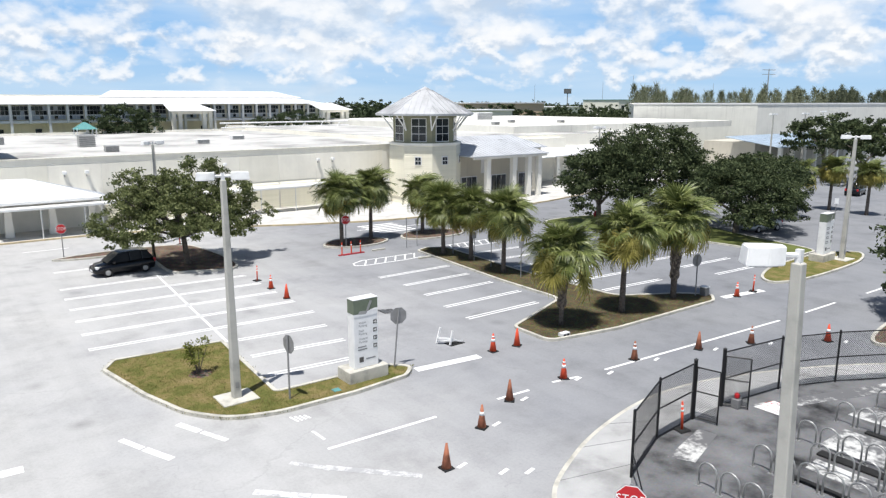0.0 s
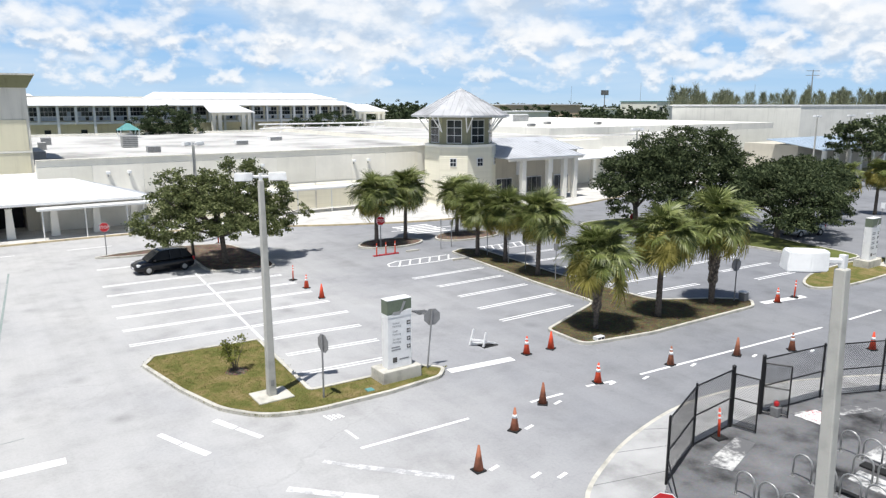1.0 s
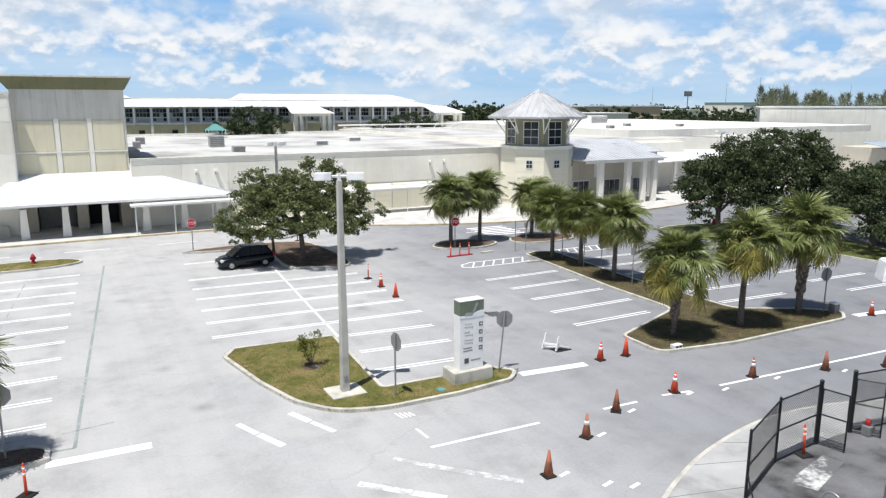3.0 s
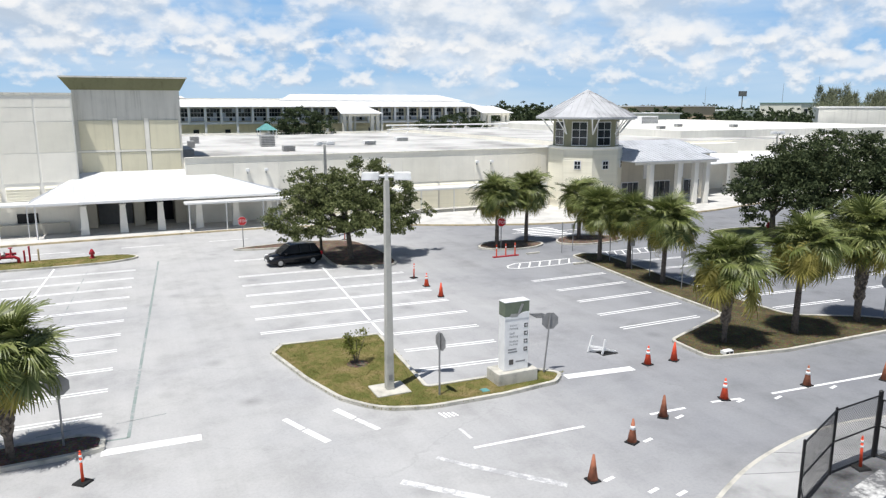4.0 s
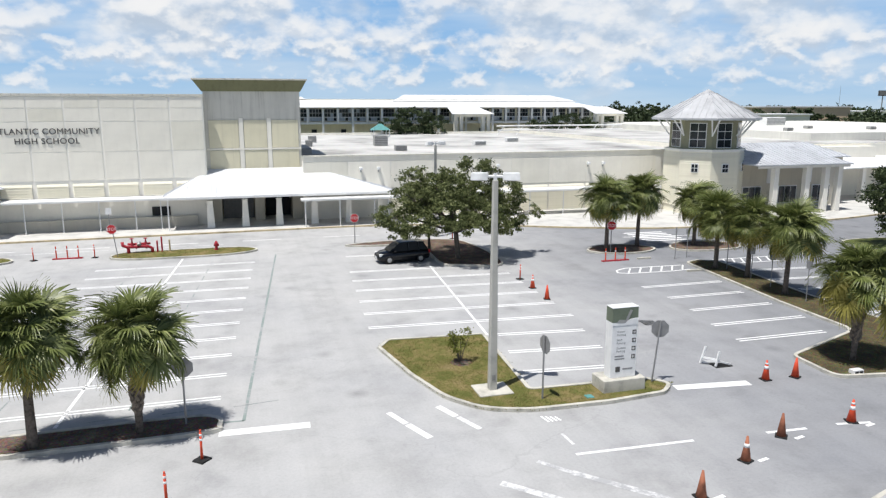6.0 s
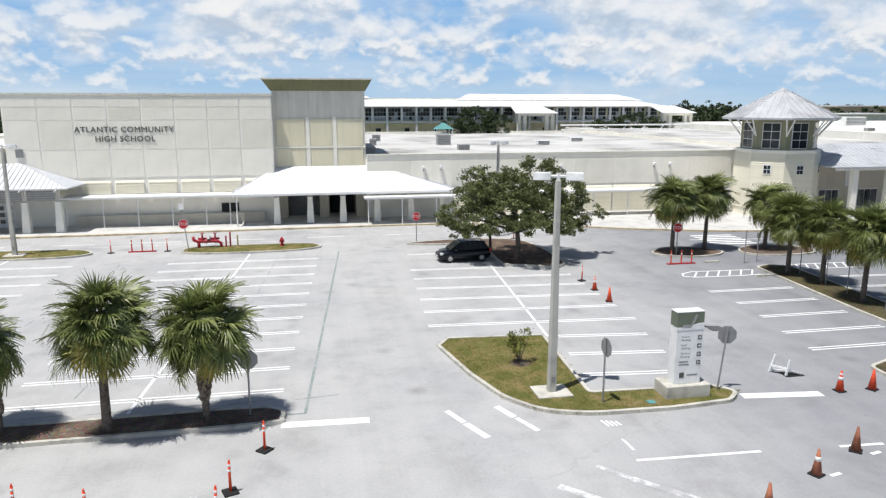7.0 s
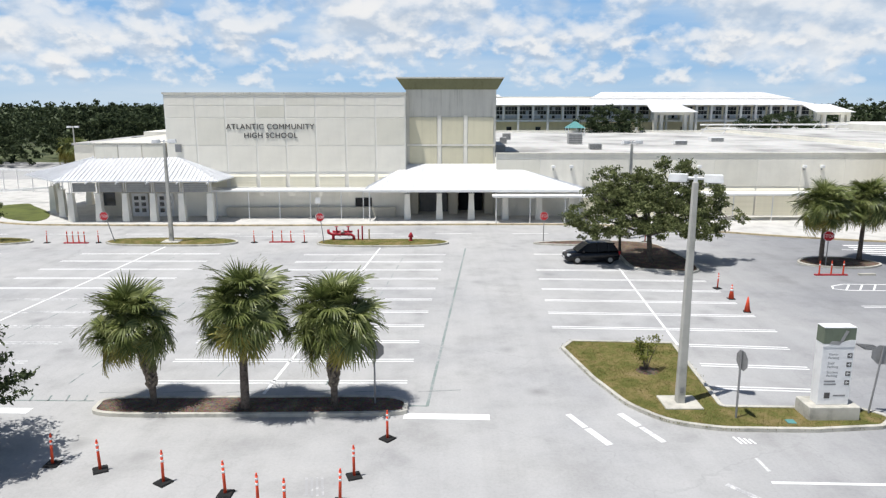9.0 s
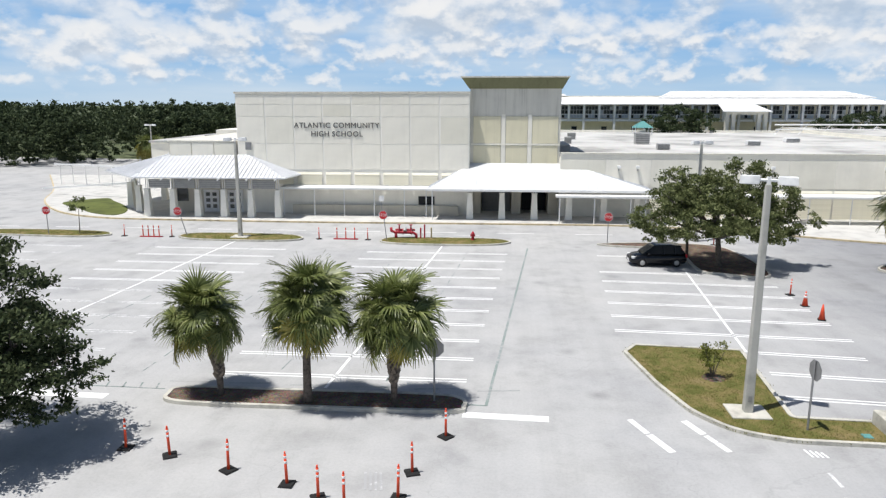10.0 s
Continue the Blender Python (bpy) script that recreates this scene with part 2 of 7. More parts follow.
M = {
    "asphalt": make_asphalt(),
    "paint": make_paint("white_road_paint", (0.82, 0.82, 0.81), 0.37),
    "paint_mid": make_paint("scuffed_road_paint", (0.78, 0.78, 0.77), 0.47),
    "paint_worn": make_paint("worn_road_paint", (0.72, 0.72, 0.71), 0.565),
    "paint_green": make_paint("green_tape", (0.24, 0.29, 0.27), 0.54),
    "paint_dash": make_paint("grey_tape", (0.2, 0.25, 0.23), 0.56),
    "kerb": plain("kerb_concrete", (0.52, 0.5, 0.44), 0.9, var=0.25, scale=1.5),
    "kerb_yellow": plain("faded_yellow_kerb", (0.55, 0.46, 0.3), 0.9, var=0.3, scale=1.2),
    "walk": plain("sidewalk_concrete", (0.55, 0.54, 0.51), 0.9, var=0.16, scale=0.6, piece=0.07),
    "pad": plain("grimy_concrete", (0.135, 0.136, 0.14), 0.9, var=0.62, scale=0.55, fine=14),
    "grass": make_grass(),
    "lawn": plain("far_lawn", (0.11, 0.13, 0.035), 0.95, var=0.35, scale=0.4, fine=8, relief=0.5),
    "mulch": make_mulch(),
    "verge": make_mulch("earth_and_dry_grass", ((0.06, 0.046, 0.032), (0.115, 0.1, 0.05), (0.21, 0.165, 0.105))),
    "earth": plain("far_ground", (0.1, 0.12, 0.06), 0.95, var=0.5, scale=0.02, fine=0.3),
    "white_wall": make_stucco("white_stucco", (0.88, 0.845, 0.745), 0.1, 0.07),
    "trim_wall": make_stucco("wall_rib", (0.88, 0.855, 0.78), 0.1),
    "yellow_wall": make_stucco("pale_yellow_stucco", (0.74, 0.69, 0.51), 0.2, 0.04),
    "grey_wall": make_stucco("rain_stained_stucco", (0.7, 0.675, 0.6), 0.7),
    "olive": make_stucco("olive_cornice_paint", (0.2, 0.2, 0.115), 0.6),
    "siding": make_stucco("cream_siding", (0.88, 0.84, 0.7), 0.1, 0.04),
    "beige": make_stucco("beige_stucco", (0.6, 0.56, 0.47), 0.25),
    "khaki": make_stucco("khaki_paint", (0.29, 0.285, 0.19), 0.3),
    "roof": plain("white_roof_membrane", (0.52, 0.513, 0.49), 0.8, var=0.4, scale=0.12, fine=2.0),
    "white_metal": plain("white_metal", (0.78, 0.78, 0.77), 0.45, var=0.06, scale=0.6),
    "roof_metal": plain("pale_metal_roof", (0.68, 0.69, 0.705), 0.4, var=0.08, scale=0.4),
    "porch_metal": plain("dull_pale_metal_roof", (0.5, 0.515, 0.54), 0.45, var=0.15, scale=0.5),
    "blue_metal": plain("pale_blue_metal_roof", (0.42, 0.5, 0.58), 0.4, var=0.08, scale=0.4),
    "pale_wall": make_stucco("pale_rain_marked_concrete", (0.78, 0.765, 0.7), 0.35),
    "blind": plain("pale_blue_window_panel", (0.5, 0.55, 0.6), 0.5, var=0.1),
    "car_glass": plain("tinted_car_glass", (0.006, 0.007, 0.009), 0.2, var=0.05, spec=0.2, relief=0.0),
    "walk_grey": plain("grey_sidewalk", (0.4, 0.4, 0.395), 0.9, var=0.25, scale=0.5, fine=20),
    "grey_metal": plain("weathered_grey_metal_roof", (0.46, 0.465, 0.475), 0.5, var=0.25, scale=0.5),
    "steel": plain("galvanised_steel", (0.42, 0.42, 0.41), 0.45, 0.6, var=0.15),
    "pole": plain("pole_concrete", (0.45, 0.44, 0.4), 0.8, var=0.2, scale=1.0),
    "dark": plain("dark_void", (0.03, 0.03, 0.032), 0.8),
    # grey of small painted parts; also shade put into walls under roofs
    "shade_wall": plain("grey_paint_and_shade", (0.2, 0.2, 0.2), 0.6),
    "glass": make_glass(),
    "black": plain("black_coating", (0.014, 0.014, 0.015), 0.45),
    "rubber": plain("black_rubber", (0.02, 0.02, 0.02), 0.85, var=0.3),
    "car_paint": plain("black_car_paint", (0.006, 0.007, 0.01), 0.15, var=0.05, spec=0.4, relief=0.0),
    "red": plain("red_sign_face", (0.52, 0.025, 0.03), 0.45),
    "red_paint": plain("red_pipe_paint", (0.4, 0.03, 0.045), 0.4),
    "orange": plain("orange_plastic", (0.72, 0.085, 0.035), 0.5, var=0.15, piece=0.1),
    "orange_old": plain("faded_orange_plastic", (0.4, 0.15, 0.085), 0.7, var=0.35, piece=0.3),
    "white": plain("white_plastic", (0.8, 0.8, 0.79), 0.5, var=0.08),
    "grey_sign": plain("sign_back", (0.3, 0.3, 0.3), 0.5, 0.4, var=0.12),
    "green_sign": plain("grey_green_sign_paint", (0.15, 0.18, 0.13), 0.6),
    "lettering": plain("dark_letter", (0.1, 0.095, 0.09), 0.5),
    "teal": plain("teal_roof", (0.11, 0.3, 0.29), 0.5),
    "bark": plain("palm_bark", (0.15, 0.125, 0.105), 0.95, var=0.5, scale=6, relief=0.8),
    "boot": plain("palm_leaf_stub", (0.26, 0.215, 0.17), 0.95, var=0.4, scale=6, relief=0.8),
    "oak_bark": plain("oak_bark", (0.14, 0.12, 0.1), 0.95, var=0.5, scale=5, relief=0.8),
    "palm": make_leaf("palm_frond", (0.055, 0.075, 0.02), (0.145, 0.175, 0.05), (0.34, 0.36, 0.14), 0.2, 0.42, 0.4),
    "palm_old": make_leaf("yellowed_palm_frond", (0.13, 0.12, 0.03), (0.29, 0.26, 0.065), (0.46, 0.4, 0.14), 0.22),
    "oak": make_leaf("oak_leaf", (0.05, 0.065, 0.027), (0.135, 0.16, 0.062), (0.27, 0.29, 0.135), 0.32),
    "oak_dark": make_leaf("dark_oak_leaf", (0.024, 0.038, 0.018), (0.058, 0.078, 0.035), (0.125, 0.15, 0.07), 0.22),
    "far_leaf": make_leaf("far_foliage", (0.026, 0.04, 0.02), (0.045, 0.064, 0.03), (0.085, 0.108, 0.05), 0.14),
    "pine": make_leaf("feathery_pine", (0.09, 0.11, 0.075), (0.17, 0.19, 0.12), (0.26, 0.27, 0.18), 0.2),
    "brick_far": plain("far_tan_wall", (0.72, 0.55, 0.38), 0.9),
}


# ---- mesh helpers ----
def quad(bm, *pts):
    return bm.faces.new([bm.verts.new(p) for p in pts])


def box(bm, x0, x1, y0, y1, z0, z1):
    v = [bm.verts.new((x, y, z)) for z in (z0, z1) for y in (y0, y1) for x in (x0, x1)]
    for f in ((0, 2, 3, 1), (4, 5, 7, 6), (0, 1, 5, 4), (2, 6, 7, 3), (0, 4, 6, 2), (1, 3, 7, 5)):
        bm.faces.new([v[k] for k in f])


def bevel(bm, w, seg=1):
    bmesh.ops.bevel(bm, geom=bm.edges[:], offset=w, segments=seg, affect="EDGES", clamp_overlap=True)


def tube(bm, pts, radii, n=8, caps=True):
    """A round bar along pts."""
    rings, side = [], None
    pts = [Vector(p) for p in pts]
    for k, p in enumerate(pts):
        d = (pts[min(k + 1, len(pts) - 1)] - pts[max(k - 1, 0)]).normalized()
        if side is None:
            side = d.orthogonal().normalized()
        side = (side - d * side.dot(d)).normalized()
        up = d.cross(side)
        r = radii[k] if hasattr(radii, "__len__") else radii
        rings.append([bm.verts.new(p + r * (math.cos(6.28319 * j / n) * side + math.sin(6.28319 * j / n) * up)) for j in range(n)])
    for a, b in zip(rings, rings[1:]):
        for j in range(n):
            bm.faces.new((a[j], a[(j + 1) % n], b[(j + 1) % n], b[j]))
    if caps:
        bm.faces.new(rings[0][::-1])
        bm.faces.new(rings[-1])


def prism(bm, pts, z0, z1):
    lo = [bm.verts.new((x, y, z0)) for x, y in pts]
    hi = [bm.verts.new((x, y, z1)) for x, y in pts]
    n = len(pts)
    for k in range(n):
        bm.faces.new((lo[k], lo[(k + 1) % n], hi[(k + 1) % n], hi[k]))
    bm.faces.new(hi)
    bm.faces.new(lo[::-1])


def frustum(bm, cx, cy, z0, z1, r0, r1, n=4, turn=math.pi / 4):
    a = [bm.verts.new((cx + r0 * math.cos(turn + 6.28319 * k / n), cy + r0 * math.sin(turn + 6.28319 * k / n), z0)) for k in range(n)]
    b = [bm.verts.new((cx + r1 * math.cos(turn + 6.28319 * k / n), cy + r1 * math.sin(turn + 6.28319 * k / n), z1)) for k in range(n)]
    for k in range(n):
        bm.faces.new((a[k], a[(k + 1) % n], b[(k + 1) % n], b[k]))
    bm.faces.new(b)
    bm.faces.new(a[::-1])


def smooth_line(pts, n=8, closed=False):
    """Catmull-Rom curve through pts."""
    P = [Vector(p) for p in pts]
    out, m = [], len(P)
    for k in range(m if closed else m - 1):
        if closed:
            a, b, c, d = (P[(k + j - 1) % m] for j in range(4))
        else:
            a, b, c, d = P[max(k - 1, 0)], P[k], P[k + 1], P[min(k + 2, m - 1)]
        for j in range(n):
            t = j / n
            out.append(0.5 * (2 * b + (c - a) * t + (2 * a - 5 * b + 4 * c - d) * t * t + (3 * b - a - 3 * c + d) * t ** 3))
    if not closed:
        out.append(P[-1])
    return out


def round_poly(pts, r=0.8, n=5):
    """A closed outline whose corners are rounded with radius r, or with a point's own third number."""
    out, m = [], len(pts)
    for k in range(m):
        p, q, s = (Vector((*pts[(k + j - 1) % m][:2], 0)) for j in range(3))
        rr = pts[k][2] if len(pts[k]) > 2 else r
        u, v = (p - q), (s - q)
        lu, lv = u.length, v.length
        u.normalize(), v.normalize()
        t = min(rr / max(0.05, math.tan(u.angle(v) / 2)), 0.48 * lu, 0.48 * lv)
        for j in range(n + 1):
            f = j / n
            out.append((q + u * t) * (1 - f) ** 2 + 2 * f * (1 - f) * q + (q + v * t) * f * f)
    return out


def ribbon(bm, pts, w0, w1, z0, z1, closed=False):
    """A strip of rectangular section beside a line: from w0 to w1 to its left."""
    P = [Vector((p[0], p[1], 0)) for p in pts]
    n, rows = len(P), []
    for k, p in enumerate(P):
        a = P[(k - 1) % n] if closed or k else P[0]
        b = P[(k + 1) % n] if closed or k < n - 1 else P[-1]
        d = (b - a).normalized()
        s = Vector((-d.y, d.x, 0))
        rows.append([bm.verts.new(p + s * w + Vector((0, 0, z))) for w, z in ((w0, z0), (w0, z1), (w1, z1), (w1, z0))])
    for k in range(n if closed else n - 1):
        a, b = rows[k], rows[(k + 1) % n]
        for j in range(4):
            bm.faces.new((a[j], a[(j + 1) % 4], b[(j + 1) % 4], b[j]))
    if not closed:
        bm.faces.new(rows[0][::-1])
        bm.faces.new(rows[-1])


def mesh_of(name, bm, mat, smooth=False):
    bmesh.ops.recalc_face_normals(bm, faces=bm.faces[:])
    me = bpy.data.meshes.new(name)
    bm.to_mesh(me)
    bm.free()
    me.materials.append(M[mat])
    if smooth:
        me.polygons.foreach_set("use_smooth", [True] * len(me.polygons))
    return me


ORIGIN = {}


def thing(name, at, label, category, group="", kind=""):
    """An Empty at a thing's base; its parts are given in world places."""
    ob = new(name)
    ob.empty_display_size = 0.2
    ob.location = at
    ORIGIN[ob.name] = Vector(at)
    return tagged(ob, label, category, group, kind)


def part(name, bm, mat, parent, label="", smooth=False):
    """A mesh under a thing or a part; where the thing stands at a place, bm holds world places."""
    org = ORIGIN.get(parent.name, Vector())
    if org.length:
        bmesh.ops.translate(bm, verts=bm.verts[:], vec=-org)
    ob = new(name, mesh_of(name, bm, mat, smooth))
    ob.parent = parent
    ORIGIN[ob.name] = org
    return tagged(ob, label)


def piece(name, me, parent, at, turn=0.0):
    """A piece on shared mesh data, at a world place."""
    ob = new(name, me)
    ob.parent = parent
    ob.location = Vector(at) - ORIGIN.get(parent.name, Vector())
    ob.rotation_euler = (0, 0, turn)
    return ob


def solid(name, bm, mat, label, category="", kind="structure", group="", smooth=False):
    return tagged(new(name, mesh_of(name, bm, mat, smooth)), label, category, group, kind)


def B():
    return bmesh.new()


def boxm(*a):
    bm = bmesh.new()
    box(bm, *a)
    return bm


def tubem(pts, r, n=8):
    bm = bmesh.new()
    tube(bm, pts, r, n)
    return bm


def skew(x, y):
    """The car park's lanes lie a little askew to the fronts."""
    return x + 0.072 * (y - 42.0)


# ---- ground ----
bm = B()
prism(bm, [(2450 * math.cos(k * 6.28319 / 48), 2450 * math.sin(k * 6.28319 / 48)) for k in range(48)], -0.6, -0.06)
solid("ground", bm, "earth", "flat green and brown land to the horizon", "ground")
EDGE = smooth_line([(-75, 112, 0), (-62, 93, 0), (-56, 82, 0), (-49, 74, 0), (-42.6, 70.6, 0), (-36, 69.8, 0), (-20, 69.4, 0), (0, 69.8, 0), (14, 69.6, 0), (24, 66.6, 0),
                    (31, 63.4, 0), (39, 60.7, 0), (46, 60.1, 0), (55, 60.0, 0), (62, 60.7, 0), (70, 62.4, 0), (85, 65, 0), (130, 70, 0)], 6)
bm = B()
prism(bm, [(-150, -40), (300, -40), (300, 90), (60, 82), (-30, 82), (-62, 145), (-110, 150), (-150, 130)], -0.4, 0.0)
road = solid("road", bm, "asphalt", "bleached grey asphalt of the car park and its drives", "road")
bm = B()
prism(bm, [(p.x, p.y + 0.16) for p in EDGE] + [(130, 112), (-45, 112)], -0.3, 0.15)
walkway = solid("pavement", bm, "walk", "pale concrete sidewalk along the school front", "pavement")
bm = B()
ribbon(bm, EDGE, -0.02, 0.16, -0.2, 0.156)
part("kerb", bm, "kerb_yellow", walkway, "faded yellow painted concrete kerb")

# ---- sky: a far ring behind everything ----
def make_sky():
    m = bpy.data.materials.new("cloudy_sky")
    m.use_nodes = True
    nt = m.node_tree
    nt.nodes.remove(nt.nodes["Principled BSDF"])
    co = nt.nodes.new("ShaderNodeTexCoord").outputs["Object"]
    sep = nt.nodes.new("ShaderNodeSeparateXYZ")
    nt.links.new(co, sep.inputs[0])
    h = math_node(nt, "DIVIDE", sep.outputs[2], 2400.0)          # height over the horizon, as a slope

    def layer(scale, flat, lo, hi, soft, shift, up):
        """Cumulus of one size between two heights: how dense, and how sunlit from above."""
        got = []
        for dz in (0.0, up):
            mp = nt.nodes.new("ShaderNodeMapping")
            mp.inputs["Scale"].default_value = (1 / 2400, 1 / 2400, flat / 2400)
            mp.inputs["Location"].default_value = (shift, shift * 0.7, dz * flat)
            nt.links.new(co, mp.inputs[0])
            got.append(tex(nt, "Noise", scale, 6, 0.5, mp.outputs[0]).outputs[0])
        n0, n1 = got
        band = ramp(nt, h, [(max(0.0, lo - soft), (0,) * 3), (lo, (1,) * 3), (hi, (1,) * 3), (hi + soft, (0,) * 3)])
        s = math_node(nt, "MULTIPLY", n0, math_node(nt, "MULTIPLY_ADD", band, 0.3))
        nt.nodes[-2].inputs[2].default_value = 0.7
        lit = math_node(nt, "ADD", math_node(nt, "MULTIPLY", math_node(nt, "SUBTRACT", n0, n1), 5.0), 0.5)
        return s, lit

    blue = ramp(nt, math_node(nt, "MULTIPLY", h, 4.0), [(0.0, (0.54, 0.715, 0.88)), (0.08, (0.45, 0.66, 0.89)), (0.3, (0.34, 0.58, 0.89)), (0.6, (0.27, 0.52, 0.88)), (1.0, (0.15, 0.36, 0.77))])
    haze = tex(nt, "Noise", 3.0, 4, 0.5, None)
    mp = nt.nodes.new("ShaderNodeMapping")
    mp.inputs["Scale"].default_value = (1 / 2400, 1 / 2400, 9 / 2400)
    nt.links.new(co, mp.inputs[0])
    nt.links.new(mp.outputs[0], haze.inputs["Vector"])
    c = mix(nt, blue, (0.8, 0.88, 0.95), math_node(nt, "MULTIPLY", ramp(nt, haze.outputs[0], [(0.4, (0,) * 3), (0.75, (1,) * 3)]), 0.55))
    for scale, flat, lo, hi, soft, shift, up, thr in ((8.0, 1.7, 0.085, 0.5, 0.04, 3.1, 0.022, 0.455), (15.0, 1.55, 0.06, 0.15, 0.025, 1.3, 0.012, 0.475), (27.0, 1.5, 0.035, 0.085, 0.018, 0.4, 0.007, 0.49)):
        s, lit = layer(scale, flat, lo, hi, soft, shift, up)
        dens = ramp(nt, s, [(thr - 0.02, (0,) * 3), (thr + 0.03, (0.3,) * 3), (thr + 0.1, (0.68,) * 3), (thr + 0.2, (0.86,) * 3)])
        col = ramp(nt, lit, [(0.1, (0.56, 0.65, 0.77)), (0.4, (0.72, 0.79, 0.88)), (0.58, (0.89, 0.92, 0.96)), (0.8, (1.0, 1.0, 1.0))])
        c = mix(nt, c, col, dens)
    em = nt.nodes.new("ShaderNodeEmission")
    nt.links.new(c, em.inputs[0])
    em.inputs[1].default_value = 0.95
    nt.links.new(em.outputs[0], nt.nodes["Material Output"].inputs[0])
    return m


M["sky"] = make_sky()
bm = B()
ring = [[bm.verts.new((2400 * math.cos(k * 6.28319 / 96), 2400 * math.sin(k * 6.28319 / 96), z)) for k in range(96)] for z in (-30, 385)]
for k in range(96):
    bm.faces.new((ring[0][k], ring[1][k], ring[1][(k + 1) % 96], ring[0][(k + 1) % 96]))
solid("backdrop", bm, "sky", "blue summer sky with drifting white cumulus", "sky")


# ---- the school ----
def louvres(parent, x0, x1, y, z0, z1, n, mat="siding", name="louvre_slat"):
    """Sloping slats on a front that faces -y, each a piece."""
    h = (z1 - z0) / n
    bm = B()
    quad(bm, (0, 0, 0), (x1 - x0, 0, 0), (x1 - x0, 0.13, h * 0.98), (0, 0.13, h * 0.98))
    quad(bm, (0, 0, 0), (0, 0.13, 0), (x1 - x0, 0.13, 0), (x1 - x0, 0, 0))
    me = mesh_of(name, bm, mat)
    for k in range(n):
        piece(name, me, parent, (x0, y - 0.1, z0 + k * h))


def seam_roof(parent, faces, mat, pitch=0.45, label="", rib=0.045):
    """Standing-seam sheets: each face (eave a, eave b, top b, top a) with ribs running up it."""
    bm, ribs = B(), []
    for a, b, c, d in faces:
        a, b, c, d = (Vector(v) for v in (a, b, c, d))
        f = [a, b, c, d] if (c - d).length > 0.01 else [a, b, c]
        lo = [bm.verts.new(v - Vector((0, 0, 0.12))) for v in f]
        hi = [bm.verts.new(v) for v in f]
        bm.faces.new(hi)
        bm.faces.new(lo[::-1])
        for k in range(len(f)):
            bm.faces.new((lo[k], lo[(k + 1) % len(f)], hi[(k + 1) % len(f)], hi[k]))
        e = (b - a)
        L = e.length
        e.normalize()
        nrm = (b - a).cross(d - a).normalized()
        if nrm.z < 0:
            nrm = -nrm
        up = nrm.cross(e)
        if up.z < 0:
            up = -up
        n = max(2, int(L / pitch))
        for k in range(1, n):
            p = a + e * (L * k / n)
            t = 1e9                      # how far the rib runs up to the face's other edges
            for s0, s1 in ((b, c), (c, d), (d, a)):
                q = s1 - s0
                if q.length < 0.01:
                    continue
                den = up.cross(q).dot(nrm)
                if abs(den) > 1e-6:
                    w = (s0 - p)
                    tt, uu = w.cross(q).dot(nrm) / den, w.cross(up).dot(nrm) / den
                    if tt > 0.02 and -0.001 <= uu <= 1.001:
                        t = min(t, tt)
            if t < 1e8:
                h, q = nrm * rib, e * 0.02
                o, z = p + nrm * 0.002, p + up * t + nrm * 0.002
                r = B()
                v = [r.verts.new(x) for x in (o - q, z - q, z - q + h, o - q + h, o + q, z + q, z + q + h, o + q + h)]
                for fc in ((0, 1, 2, 3), (4, 7, 6, 5), (3, 2, 6, 7), (0, 3, 7, 4), (1, 5, 6, 2)):
                    r.faces.new([v[x] for x in fc])
                ribs.append(r)
    ob = part("roof", bm, mat, parent, label)
    for r in ribs:
        part("seam", r, mat, ob)
    return ob


def battered_column(parent, x, y, z1, h=2.9, w0=0.52, w1=0.34):
    bm = B()
    frustum(bm, x, y, 0.15, h, w0, w1)
    box(bm, x - w1 * 0.85, x + w1 * 0.85, y - w1 * 0.85, y + w1 * 0.85, h, h + 0.09)
    col = part("column", bm, "trim_wall", parent, "white battered masonry column")
    if z1 > h + 0.3:
        bm = B()
        for d in (-0.11, 0.11):
            tube(bm, [(x + d, y, h + 0.05), (x + d, y, z1)], 0.045, 6)
        part("strut", bm, "white_metal", col, "paired white steel posts")


# the tall auditorium block
hall = thing("auditorium_block", (-16, 75, 0.0), "tall windowless white stucco auditorium block with panel joints", "building")
bm = B()
box(bm, -28.5, -3.5, 75.0, 104.0, 0.0, 12.85)
part("wall", bm, "trim_wall", hall)
bm = B()
box(bm, -28.62, -3.4, 74.9, 104.1, 12.85, 13.05)
part("coping", bm, "grey_wall", hall, "weathered grey metal coping")
XS = [-28.45 + k * 3.118 for k in range(9)]
ZS = (4.85, 7.6, 10.45, 11.7, 12.8)
for r in range(4):
    bm = B()
    box(bm, 0, 2.94, 0, 0.06, 0, ZS[r + 1] - ZS[r] - 0.1)
    bevel(bm, 0.012)
    me = mesh_of("wall_panel", bm, "white_wall")
    for k in range(8):
        piece("wall_panel", me, hall, (XS[k] + 0.09, 74.965, ZS[r] + 0.05))
for k in range(8):
    louvres(hall, XS[k] + 0.2, XS[k] + 2.9, 74.9, 3.3, 4.6, 5)


def lettering(text, size, x, y, z, name):
    cu = bpy.data.curves.new(name, "FONT")
    cu.body, cu.size, cu.extrude, cu.align_x = text, size, 0.03, "CENTER"
    cu.space_character = 1.08
    ob = new(name, cu)
    dg = bpy.context.evaluated_depsgraph_get()
    me = bpy.data.meshes.new_from_object(ob.evaluated_get(dg))
    bpy.data.objects.remove(ob)
    me.materials.clear()
    me.materials.append(M["lettering"])
    ob = new(name, me)
    ob.matrix_world = pose(x, y, z, 90, 0, 0)
    return ob


